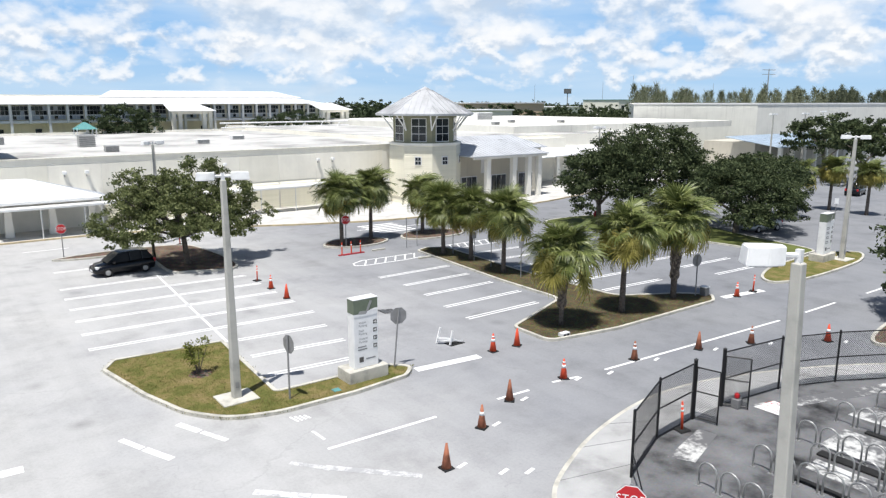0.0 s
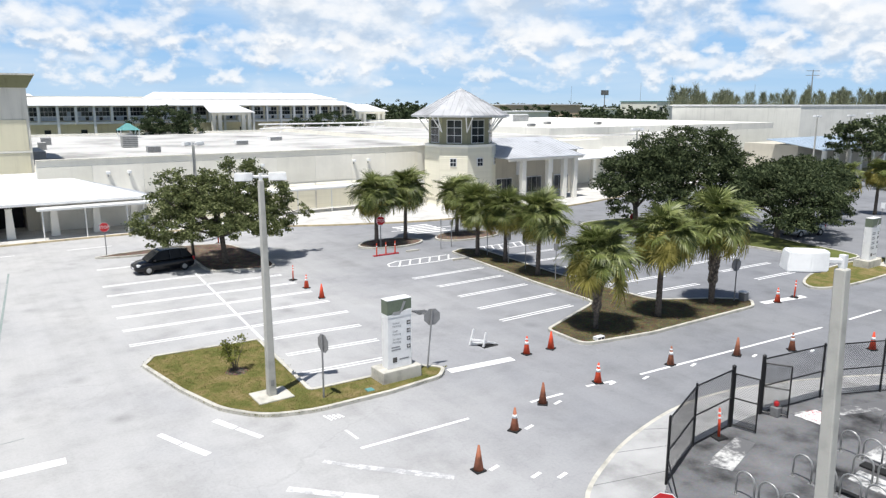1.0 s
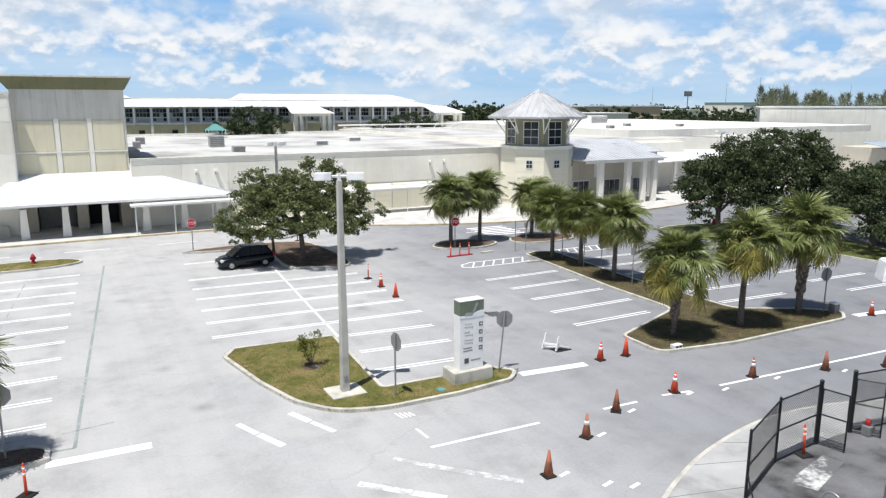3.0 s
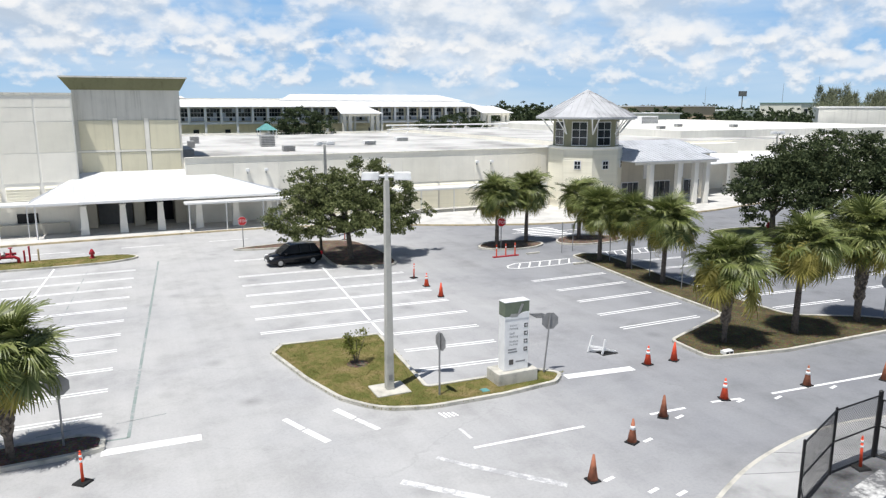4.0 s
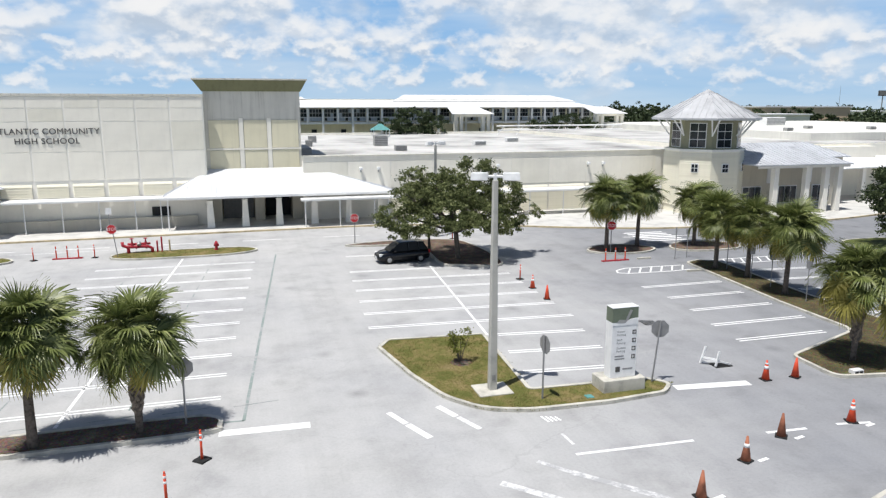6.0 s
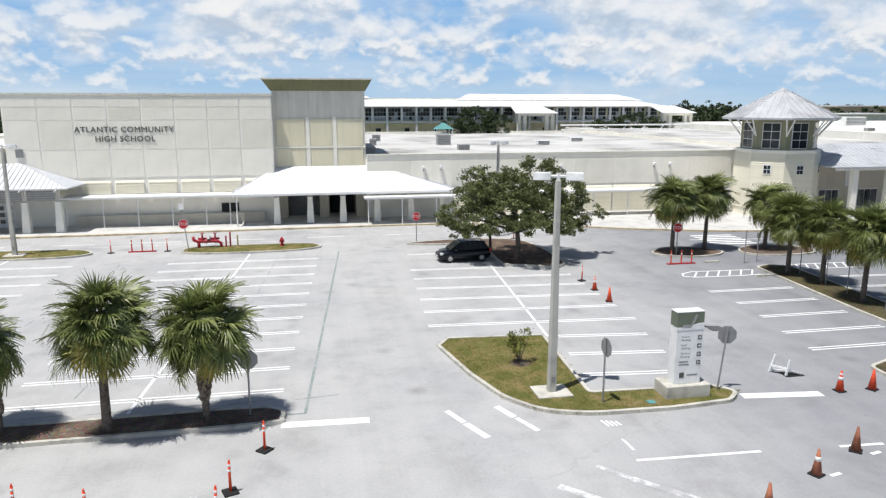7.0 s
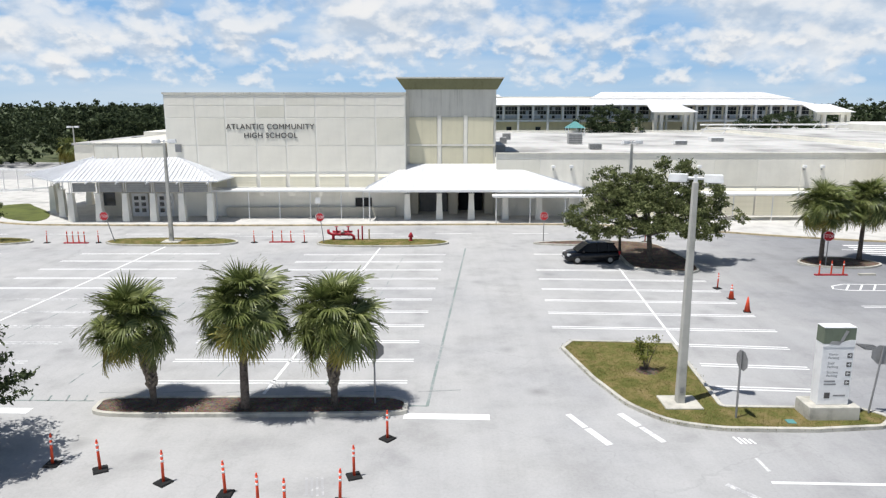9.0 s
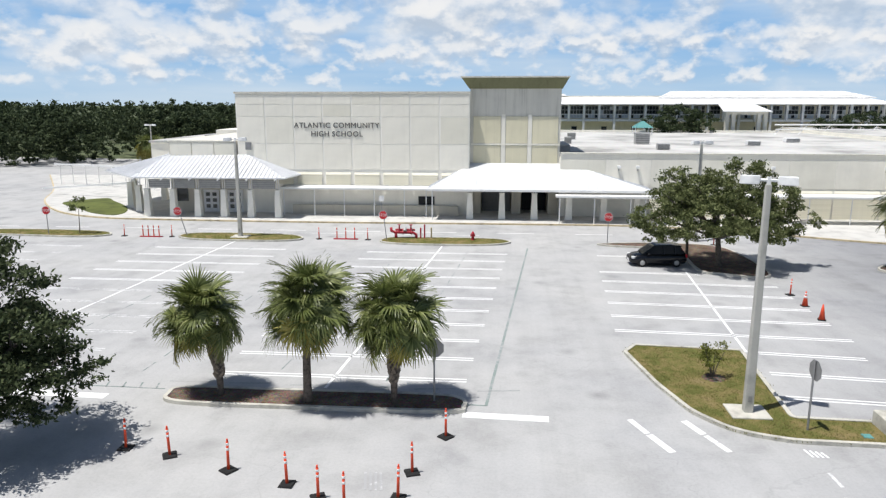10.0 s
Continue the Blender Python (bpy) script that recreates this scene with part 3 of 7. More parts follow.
sign = thing("wall_lettering", (-17.6, 74.8, 8.5), "dark metal letters reading ATLANTIC COMMUNITY HIGH SCHOOL on the white wall", "sign")
for text, size, z in (("ATLANTIC COMMUNITY", 0.78, 9.3), ("HIGH SCHOOL", 0.78, 8.4)):
    ob = lettering(text, size, 0, 0, 0, "lettering_row")
    ob.parent = sign
    ob.matrix_world = pose(-17.6, 74.76, z, 90, 0, 0)
    ob.matrix_parent_inverse = Matrix.Identity(4)
    ob.matrix_basis = pose(0, 0.13, z - 8.5, 90, 0, 0)
bm = B()
box(bm, -27.6, -26.95, 74.84, 74.92, 6.95, 7.75)
solid("number_plate_bar", bm, "grey_sign", "small grey marker fixed to the white wall", "sign", kind="")

# stair-like stage tower with its flared cornice
tower = thing("stage_tower", (1.2, 76.2, 0), "stage tower with yellow panels and flared olive cornice, rain streaked", "building")
part("wall", boxm(-3.5, 6.0, 76.2, 92, 3.3, 13.4), "grey_wall", tower)
for x0, x1, y0 in ((-3.5, -2.3, 76.2), (1.0, 2.0, 76.2), (4.9, 6.0, 76.2), (-2.3, 1.0, 81.0), (2.0, 4.9, 81.0)):
    part("pier", boxm(x0, x1, y0, 92, 0, 3.298), "beige", tower)
for x0, x1 in ((-3.15, -0.25), (0.3, 2.55), (3.05, 5.75)):
    for z0, z1 in ((4.2, 7.45), (7.7, 10.5)):
        bm = boxm(x0, x1, 76.13, 76.25, z0, z1)
        bevel(bm, 0.02)
        part("wall_panel", bm, "yellow_wall", tower)
for x in (0.02, 2.8):
    part("rib", boxm(x - 0.2, x + 0.2, 76.1, 76.25, 4.0, 10.7), "white_wall", tower)
part("rib", boxm(-3.4, 5.95, 76.08, 76.25, 7.5, 7.66), "white_wall", tower)
bm = B()
lo = [bm.verts.new(v) for v in ((-3.6, 76.1, 13.35), (6.1, 76.1, 13.35), (6.1, 92.1, 13.35), (-3.6, 92.1, 13.35))]
hi = [bm.verts.new(v) for v in ((-4.4, 75.45, 14.45), (6.7, 75.45, 14.45), (6.7, 92.8, 14.45), (-4.4, 92.8, 14.45))]
for k in range(4):
    bm.faces.new((lo[k], lo[(k + 1) % 4], hi[(k + 1) % 4], hi[k]))
bm.faces.new(hi)
bm.faces.new(lo[::-1])
corn = part("cornice", bm, "olive", tower, "flared olive green cornice")
bm = B()
box(bm, -4.46, 6.76, 75.4, 92.86, 14.452, 14.6)
part("cap", bm, "grey_wall", corn, "grey metal cap")
# door and recess colours are darkened to hold the shade under the canopy
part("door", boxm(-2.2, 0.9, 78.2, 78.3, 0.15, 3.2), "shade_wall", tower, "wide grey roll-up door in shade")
part("door", boxm(2.2, 4.8, 79.2, 79.3, 0.15, 3.2), "dark", tower, "dark panel standing for the shade in the entrance recess")

# covered entrance at the stage tower
can = thing("entrance_canopy", (3, 72, 0.15), "white standing-seam canopy on battered columns before the entrance", "canopy")
zE, zT = 3.35, 5.6
e0, e1, e2, e3 = (-7.6, 71.2, zE), (14.9, 71.2, zE), (14.9, 76, zE), (-7.6, 74.9, zE)
seam_roof(can, [(e0, e1, (6.9, 76.15, zT), (-3.2, 76.15, zT)), (e1, e2, (6.9, 76.15, zT), (6.9, 76.15, zT)),
                (e3, e0, (-3.2, 76.15, zT), (-3.2, 76.15, zT))], "roof_metal", rib=0.05)
part("gutter", boxm(-7.65, 14.95, 71.08, 71.2, zE - 0.2, zE + 0.02), "white_metal", can)
part("beam", boxm(-7.0, 14.2, 72.55, 72.75, zE - 0.32, zE - 0.14), "steel", can, "grey steel beam under the eave")
for x in (-3.3, 0.0, 3.3, 6.8, 10.3, 13.6):
    battered_column(can, x, 72.65, zE - 0.2, 2.75)
for x in (-7.1, 14.3):
    part("post", tubem([(x, 71.6, 0.15), (x, 71.6, zE - 0.15)], 0.07), "white_metal", can)


def flat_cover(label, x0, x1, y0, y1, z, posts, ypost, group="covered walks"):
    c = thing("covered_walk", ((x0 + x1) / 2, (y0 + y1) / 2, 0.15), label, "canopy", group)
    bm = boxm(x0, x1, y0, y1, z, z + 0.22)
    bevel(bm, 0.03)
    part("roof", bm, "white_metal", c)
    for x in posts:
        part("post", tubem([(x, ypost, 0.15), (x, ypost, z + 0.02)], 0.055), "white_metal", c)
    return c


wk = flat_cover("flat white covered walk on slim posts along the auditorium", -23.4, -7.7, 72.7, 74.85, 3.0, (-23.1, -19.8, -16.6, -13.4, -10.2, -7.9), 73.2)
part("lower_wall", boxm(-22.5, -4.6, 74.3, 74.5, 0.15, 1.15), "beige", wk, "low beige garden wall")
part("window", boxm(-8.9, -7.2, 74.86, 74.97, 1.2, 2.1), "dark", hall, "dark service window")
flat_cover("flat white covered walk on slim posts before the main block", 5.3, 15.5, 69.9, 71.1, 2.75, (5.7, 9.1, 12.6), 70.3)
flat_cover("long flat white covered walk along the main block", 15.6, 46.0, 71.2, 73.4, 2.75, (18, 22, 26, 30, 34, 38, 42, 45.5), 71.6)

# low wing with the gate canopy
wing = thing("low_wing", (-33, 75, 0), "low white stucco wing beside the auditorium", "building")
bm = B()
box(bm, -36.2, -28.62, 75.0, 96, 0, 7.75)
part("wall", bm, "beige", wing)
part("coping", boxm(-36.3, -28.62, 74.9, 96.1, 7.75, 7.9), "grey_wall", wing)
for k in range(3):
    part("wall_panel", boxm(-36.1 + k * 2.5, -33.7 + k * 2.5, 74.94, 75.02, 6.3, 7.7), "white_wall", wing)
bm = B()
box(bm, -53, -36.3, 104, 150, 0, 6.0)
back = part("rear_wall", bm, "white_wall", wing)
part("rear_roof", boxm(-53.2, -36.2, 103.8, 150, 6.0, 6.3), "roof", wing)
part("rear_wall", boxm(-46, -36.4, 112, 150, 6.3, 7.6), "white_wall", wing)
for x, y in ((-44, 106), (-40.5, 107), (-39.0, 104.8)):
    part("roof_vent", boxm(x - 1.1, x + 1.1, y - 0.7, y + 0.7, 6.3, 7.1), "steel", wing, "grey louvred roof vent")
part("window", boxm(-35.6, -34.4, 74.9, 75.02, 1.3, 2.7), "glass", wing, "dark square window")
for x in (-32.6, -29.9):
    d = part("door", boxm(x, x + 1.7, 74.87, 74.93, 0.15, 2.6), "white", wing, "white entrance door with small square panes")
    for i in range(2):
        for j in range(3):
            part("pane", boxm(x + 0.25 + 0.75 * i, x + 0.7 + 0.75 * i, 74.84, 74.88, 0.6 + 0.65 * j, 1.0 + 0.65 * j), "glass", d)
gc = thing("gate_canopy", (-33, 73, 0.15), "hipped white standing-seam canopy on battered columns at the bus gate", "canopy")
z0, z1 = 4.4, 6.4
a, b, c, d = (-22.0, 70.3, z0), (-38.2, 70.3, z0), (-44.9, 77.0, z0), (-44.9, 86.0, z0)
r1, r2, r3 = (-27.4, 74.95, z1), (-36.4, 75.3, z1), (-38.4, 84.5, z1)
seam_roof(gc, [(a, b, r2, r1), (b, c, r2, r2), (c, d, r3, r2), ((-21.6, 74.95, z0), a, r1, r1), (d, (-36.5, 86, z0), r3, r3)], "roof_metal", rib=0.05)
for x in (-37.3, -34.5, -31.8, -29.0, -26.1, -23.2):
    battered_column(gc, x, 71.6, z0 + 0.1, 2.95)
for x, y in ((-39.8, 74.6), (-42.3, 77.5), (-43.4, 80.5), (-41.5, 84.0)):
    battered_column(gc, x, y, z0 + 0.1, 2.95)
xs = (-37.3, -34.5, -31.8, -29.0, -26.1, -23.2)
for p, q in zip(xs, xs[1:]):
    g = part("grille", boxm(p + 0.25, q - 0.25, 71.55, 71.63, 3.15, 4.05), "grey_sign", gc, "grey louvred grille between the columns")
    for k in range(4):
        part("slat", boxm(p + 0.25, q - 0.25, 71.5, 71.55, 3.22 + 0.21 * k, 3.3 + 0.21 * k), "steel", g)
for x in range(-38, -22, 3):
    part("rafter", tubem([(x, 70.0, z0 - 0.25), (x + 0.4, 71.6, z0 + 0.25)], 0.07, 6), "white_metal", gc)

# main classroom block
main = thing("main_block", (27, 75, 0), "long low cream stucco school block with a flat white roof", "building")
bm = B()
box(bm, 6.0, 60.0, 75.0, 140.0, 0.0, 6.25)
part("wall", bm, "trim_wall", main)
part("parapet", boxm(6.0, 60.2, 74.95, 75.35, 6.25, 6.75), "white_wall", main)
part("parapet", boxm(6.0, 60, 139.6, 140, 6.25, 6.7), "white_wall", main)
part("coping", boxm(6.0, 60.25, 74.86, 75.42, 6.752, 6.83), "grey_wall", main, "thin grey metal coping")
part("roof", boxm(6.02, 60, 75.36, 139.6, 6.25, 6.32), "roof", main, "stained white roof membrane")
for k in range(9):
    for z0, z1 in ((3.25, 6.15),):
        bm = boxm(6.1 + k * 4.6, 6.1 + k * 4.6 + 4.54, 74.965, 75.02, z0, z1)
        bevel(bm, 0.015)
        part("wall_panel", bm, "white_wall", main)
for k in range(7):
    louvres(main, 15.3 + k * 4.6, 19.7 + k * 4.6, 74.9, 0.2, 3.1, 11)
for x in (12.0, 13.9, 25.5, 27.4, 38.5, 40.4):
    l = thing("wall_light", (x, 74.85, 5.3), "small white wall light on the stucco", "lamp", "wall lights")
    bm = boxm(x - 0.18, x + 0.18, 74.5, 74.92, 5.25, 5.55)
    bevel(bm, 0.04)
    part("housing", bm, "white_metal", l)
    part("bracket", boxm(x - 0.05, x + 0.05, 74.8, 74.95, 5.0, 5.25), "steel", l)


def roof_unit(x, y, z, w, d, h, mat="steel", label="grey metal roof ventilator"):
    u = thing("roof_unit", (x, y, z), label, "ventilator", "roof units")
    bm = boxm(x - w / 2, x + w / 2, y - d / 2, y + d / 2, z, z + h)
    bevel(bm, 0.04)
    part("housing", bm, mat, u)
    for k in range(5):
        part("fin", boxm(x - w / 2 - 0.04, x + w / 2 + 0.04, y - d / 2 - 0.05, y - d / 2, z + h * (0.15 + 0.16 * k), z + h * (0.22 + 0.16 * k)), "shade_wall", u)
    part("curb", boxm(x - w * 0.4, x + w * 0.4, y - d * 0.4, y + d * 0.4, z - 0.05, z + 0.03), "white_metal", u)


roof_unit(18.9, 100.0, 6.35, 1.8, 1.7, 1.5, "steel", "large grey louvred roof ventilator")
roof_unit(19.3, 88.5, 6.35, 1.4, 1.2, 0.7)
roof_unit(9.0, 101.0, 6.35, 0.9, 0.9, 0.9)
roof_unit(10.5, 112.0, 6.35, 1.2, 1.0, 1.0)
roof_unit(33.0, 98.0, 6.35, 1.6, 1.2, 0.6, "white_metal", "low white roof hatch")
roof_unit(41.0, 106.0, 6.35, 1.8, 1.4, 0.6, "white_metal", "low white roof hatch")
bm = B()
box(bm, 6.4, 9.2, 82, 90, 6.3, 6.5)
box(bm, 6.4, 7.6, 82, 90, 6.5, 7.2)
solid("roof_stair_bulkhead", bm, "grey_sign", "low grey bulkhead on the flat roof", "ventilator", kind="")
g = thing("roof_shelter", (24.2, 128, 6.3), "small shelter with a teal hipped roof behind the main roof", "shelter")
bm = B()
frustum(bm, 24.2, 128, 7.6, 8.7, 2.3, 0.3)
part("roof", bm, "teal", g)
for dx, dy in ((-1.4, -1.4), (1.4, -1.4), (1.4, 1.4), (-1.4, 1.4)):
    part("post", tubem([(24.2 + dx, 128 + dy, 6.3), (24.2 + dx, 128 + dy, 7.8)], 0.08), "white_metal", g)
g = thing("roof_rack", (60, 132, 6.3), "long pale metal frame standing on the roof", "frame")
for x in range(48, 76, 4):
    part("strut", tubem([(x, 132, 6.2), (x + 2, 133, 8.0)], 0.07, 6), "white_metal", g)
part("rail", tubem([(48, 132, 8.0), (76, 133.5, 8.0)], 0.14), "white_metal", g)
part("rail", tubem([(48, 131.5, 7.2), (76, 133, 7.2)], 0.1), "white_metal", g)

# two-storey classroom building behind
rear = thing("classroom_building", (45, 152, 0), "white two-storey classroom building with open galleries and metal roofs", "building")
Y = 152.0
bm = B()
box(bm, -2, 80, Y + 2.6, Y + 24, 0, 11.4)
part("wall", bm, "yellow_wall", rear)
part("gallery_floor", boxm(-2, 80, Y, Y + 2.6, 8.0, 8.45), "white_metal", rear)
part("ground_slab", boxm(-2, 80, Y - 0.3, Y + 2.6, 3.9, 4.3), "white_wall", rear)
seam_roof(rear, [((-2, Y - 1.0, 11.55), (80, Y - 1.0, 11.55), (76, Y + 9, 13.0), (-2, Y + 9, 13.0)), ((80, Y - 1.0, 11.55), (80, Y + 24, 11.55), (76, Y + 9, 13.0), (76, Y + 9, 13.0))], "white_metal", 1.2)
seam_roof(rear, [((-2, Y + 9, 13.2), (14, Y + 9, 13.2), (14, Y + 20, 13.9), (-2, Y + 20, 13.9)), ((33, Y + 7, 12.9), (78, Y + 7, 12.9), (76, Y + 18, 14.4), (38, Y + 18, 14.4))], "white_metal", 1.2)
part("upper_wall", boxm(-2, 76, Y + 9, Y + 22, 11.4, 13.3), "white_wall", rear)
for k in range(26):
    x = 1.0 + k * 3.13
    part("column", boxm(x - 0.22, x + 0.22, Y - 0.35, Y + 0.1, 0 if k % 2 else 8.0, 11.5), "white_metal", rear)
for k in range(26):
    x0 = -1.6 + k * 3.13
    w = part("window", boxm(x0, x0 + 2.7, Y + 2.5, Y + 2.62, 8.6, 11.2), "white_metal", rear)
    for i in range(4):
        for j in range(3):
            pale = j == 0 and (i + k) % 3 or (i * 7 + k * 3 + j) % 11 == 0
            part("pane", boxm(x0 + 0.07 + 0.655 * i, x0 + 0.665 + 0.655 * i, Y + 2.44, Y + 2.52, 8.68 + 0.84 * j, 9.44 + 0.84 * j), "blind" if pale else "glass", w)
    part("railing", boxm(x0, x0 + 3.0, Y - 0.02, Y + 0.04, 9.35, 9.45), "white_metal", rear)
    if k % 2:
        part("window", boxm(x0 + 0.4, x0 + 1.5, Y + 2.5, Y + 2.63, 5.0, 6.9), "glass", rear)
for cx, w in ((46.8, 4.6), (78.8, 4.0)):
    seam_roof(rear, [((cx - w, Y - 9, 10.2), (cx + w, Y - 9, 10.2), (cx + w * 0.75, Y - 0.8, 11.7), (cx - w * 0.75, Y - 0.8, 11.7))], "white_metal", 0.9, "white porch roof")
    for dx in (-w + 1, -w + 2.2, w - 2.2, w - 1):
        part("column", boxm(cx + dx - 0.35, cx + dx + 0.35, Y - 8.4, Y - 7.6, 0, 10.2), "white_wall", rear)
    part("beam", boxm(cx - w + 0.6, cx + w - 0.6, Y - 8.3, Y - 7.7, 9.6, 10.1), "white_wall", rear)

# octagonal corner tower
TX, TY, TR = 50.6, 70.2, 4.3
bell = thing("corner_tower", (TX, TY, 0.15), "octagonal cream clapboard corner tower with a grey metal pyramid roof", "tower")
OCT = [radians(-115 + 45 * k) for k in range(9)]


def octp(r, a, z):
    return Vector((TX + r * math.cos(a), TY + r * math.sin(a), z))


bm = B()
frustum(bm, TX, TY, 0.1, 7.0, TR, TR, 8, OCT[0])
low = part("wall", bm, "siding", bell)
for s in range(8):
    p, q = octp(TR, OCT[s], 0), octp(TR, OCT[s + 1], 0)
    mid = ((p + q) / 2 - Vector((TX, TY, 0)))
    if mid.y > 2.5 and mid.x > -1:
        continue
    out = mid.normalized()
    bm = B()
    L = (q - p).length
    quad(bm, (-L / 2 - 0.04, -0.06, 0), (L / 2 + 0.04, -0.06, 0), (L / 2, 0.05, 0.24), (-L / 2, 0.05, 0.24))
    quad(bm, (-L / 2 - 0.04, -0.06, 0), (-L / 2, 0.06, 0), (L / 2, 0.06, 0), (L / 2 + 0.04, -0.06, 0))
    me = mesh_of("clapboard", bm, "siding")
    tr = math.atan2(out.y, out.x) + math.pi / 2
    for k in range(24):
        piece("clapboard", me, bell, (p + q) / 2 + out * 0.07 + Vector((0, 0, 1.0 + 0.245 * k)), tr)
bm = B()
frustum(bm, TX, TY, 7.0, 7.25, TR + 0.15, TR + 0.15, 8, OCT[0])
part("band", bm, "trim_wall", bell, "cream band under the windows")
bm = B()
frustum(bm, TX, TY, 7.25, 10.5, TR * 0.9, TR * 0.9, 8, OCT[0])
part("belfry", bm, "khaki", bell, "khaki window storey")
for s in range(8):
    p, q = octp(TR * 0.9, OCT[s], 0), octp(TR * 0.9, OCT[s + 1], 0)
    c0 = (p + q) / 2
    out = (c0 - Vector((TX, TY, 0))).normalized()
    if out.y > 0.75:
        continue
    u = (q - p).normalized()

    def slab(x0, x1, d0, d1, za, zb):
        bm = B()
        v = [bm.verts.new(c0 + u * x + out * d + Vector((0, 0, z))) for z in (za, zb) for d in (d0, d1) for x in (x0, x1)]
        for f in ((0, 2, 3, 1), (4, 5, 7, 6), (0, 1, 5, 4), (2, 6, 7, 3), (0, 4, 6, 2), (1, 3, 7, 5)):
            bm.faces.new([v[k] for k in f])
        return bm

    w = part("window", slab(-0.9, 0.9, -0.02, 0.06, 7.4, 10.1), "white_metal", bell, "white-framed dark window")
    for i in range(2):
        for j in range(3):
            part("pane", slab(-0.82 + 0.85 * i, -0.03 + 0.85 * i, 0.05, 0.08, 7.48 + 0.87 * j, 8.28 + 0.87 * j), "glass", w)
    if s in (1, 7, 0, 2):
        w = part("small_window", slab(-0.4 + (0.3 if s == 1 else 0), 0.4 + (0.3 if s == 1 else 0), 0.42, 0.6, 4.75, 5.75), "white_metal", bell)
        for i in range(2):
            for j in range(2):
                part("pane", slab(-0.33 + 0.35 * i + (0.3 if s == 1 else 0), -0.03 + 0.35 * i + (0.3 if s == 1 else 0), 0.6, 0.62, 4.82 + 0.45 * j, 5.2 + 0.45 * j), "glass", w)
    for x in (-0.75, 0.75):
        a0, a1 = c0 + u * x * 2.0 + out * 0.05 + Vector((0, 0, 8.7)), c0 + u * x * 2.2 + out * 1.45 + Vector((0, 0, 10.45))
        part("bracket", tubem([a0, a1], 0.08, 5), "white_metal", bell)
ap = Vector((TX, TY, 13.75))
for s in range(8):
    seam_roof(bell, [(octp(6.0, OCT[s], 10.62), octp(6.0, OCT[s + 1], 10.62), ap, ap)], "grey_metal", 0.6)
bm = B()
frustum(bm, TX, TY, 10.4, 10.52, 5.95, 5.95, 8, OCT[0])
part("soffit", bm, "white_metal", bell)

# east wing with its porch
east = thing("east_wing", (80, 78, 0), "long white stucco wing with flat roofs and a porch", "building")
bm = B()
box(bm, 56, 112, 78, 150, 0, 6.9)
part("wall", bm, "white_wall", east)
bm = B()
box(bm, 66, 82, 76.6, 78.0, 0, 6.6)
part("bay", bm, "white_wall", east)
part("roof", boxm(56.2, 111.8, 78.2, 150, 6.9, 6.98), "roof", east)
bm = B()
box(bm, 78, 140, 84, 150, 6.9, 8.1)
part("upper_roof", bm, "pale_wall", east)
for x, y in ((64, 96), (72, 104), (81, 92), (92, 100), (99, 94)):
    roof_unit(x, y, 7.0 if x < 78 else 8.1, 1.1, 1.0, 0.5)
roof_unit(100, 118, 8.1, 4.2, 2.2, 1.6, "white_metal", "white box-shaped air handling unit on the roof")
porch = thing("porch", (60, 68, 0.15), "tall porch with white columns under a hipped grey metal roof", "porch")
a, b, c, d = (53.6, 64.6, 5.6), (66.2, 64.6, 5.6), (66.2, 77.9, 5.6), (53.6, 77.9, 5.6)
seam_roof(porch, [(a, b, (64.0, 70.5, 7.05), (58.4, 70.5, 7.05)), (b, c, (64.0, 73, 7.05), (64.0, 70.5, 7.05)), (d, a, (58.4, 70.5, 7.05), (58.4, 73, 7.05)),
                  (c, d, (58.4, 73, 7.05), (64.0, 73, 7.05))], "porch_metal", 0.6)
seam_roof(porch, [((57.0, 69.0, 6.0), (70.2, 69.0, 6.0), (67.6, 73.5, 7.5), (57.0, 73.5, 7.5)), ((70.2, 69.0, 6.0), (70.2, 77.9, 6.0), (67.6, 73.5, 7.5), (67.6, 73.5, 7.5))],
          "porch_metal", 0.6, "higher grey metal roof behind the porch front")
part("fascia", boxm(53.8, 66.0, 64.8, 65.0, 5.2, 5.52), "trim_wall", porch)
for x in (56.4, 60.6, 63.2, 65.0):
    part("column", boxm(x - 0.3, x + 0.3, 65.05, 65.65, 0.15, 5.3), "trim_wall", porch, "tall white square column")
bm = B()
box(bm, 55, 69.6, 69.6, 70.1, 0.15, 5.95)
box(bm, 69.0, 69.6, 70.12, 77.9, 0.15, 5.95)
wall = part("wall", bm, "beige", porch)
for x in (55.6, 60.6, 65.4):
    w = part("window", boxm(x, x + 2.6, 69.5, 69.62, 0.6, 2.7), "white_metal", porch)
    for i in range(3):
        part("pane", boxm(x + 0.12 + 0.83 * i, x + 0.83 + 0.83 * i, 69.44, 69.52, 0.7, 2.6), "glass", w)
for x in (58.9, 63.9):
    part("transom_panel", boxm(x, x + 1.3, 69.48, 69.62, 3.0, 5.2), "white_metal", porch, "white panelled transom")
colon = thing("colonnade", (77, 72, 0.15), "lower white colonnade with a pale metal roof", "canopy")
seam_roof(colon, [((69.0, 70.6, 4.3), (112.0, 78.0, 4.3), (112.0, 84.0, 5.6), (69.0, 77.5, 5.6))], "white_metal", 0.6)
for x, y in ((71.3, 71.8), (76.0, 72.6), (81.0, 73.5), (86.0, 74.3), (91.0, 75.2), (96.0, 76)):
    battered_column(colon, x, y, 4.3, 4.2, 0.5, 0.36)
# dark sheet that paints the shade beneath the colonnade roof
part("shade_front", boxm(69.5, 112, 79.5, 79.8, 0.15, 4.2), "shade_wall", colon)
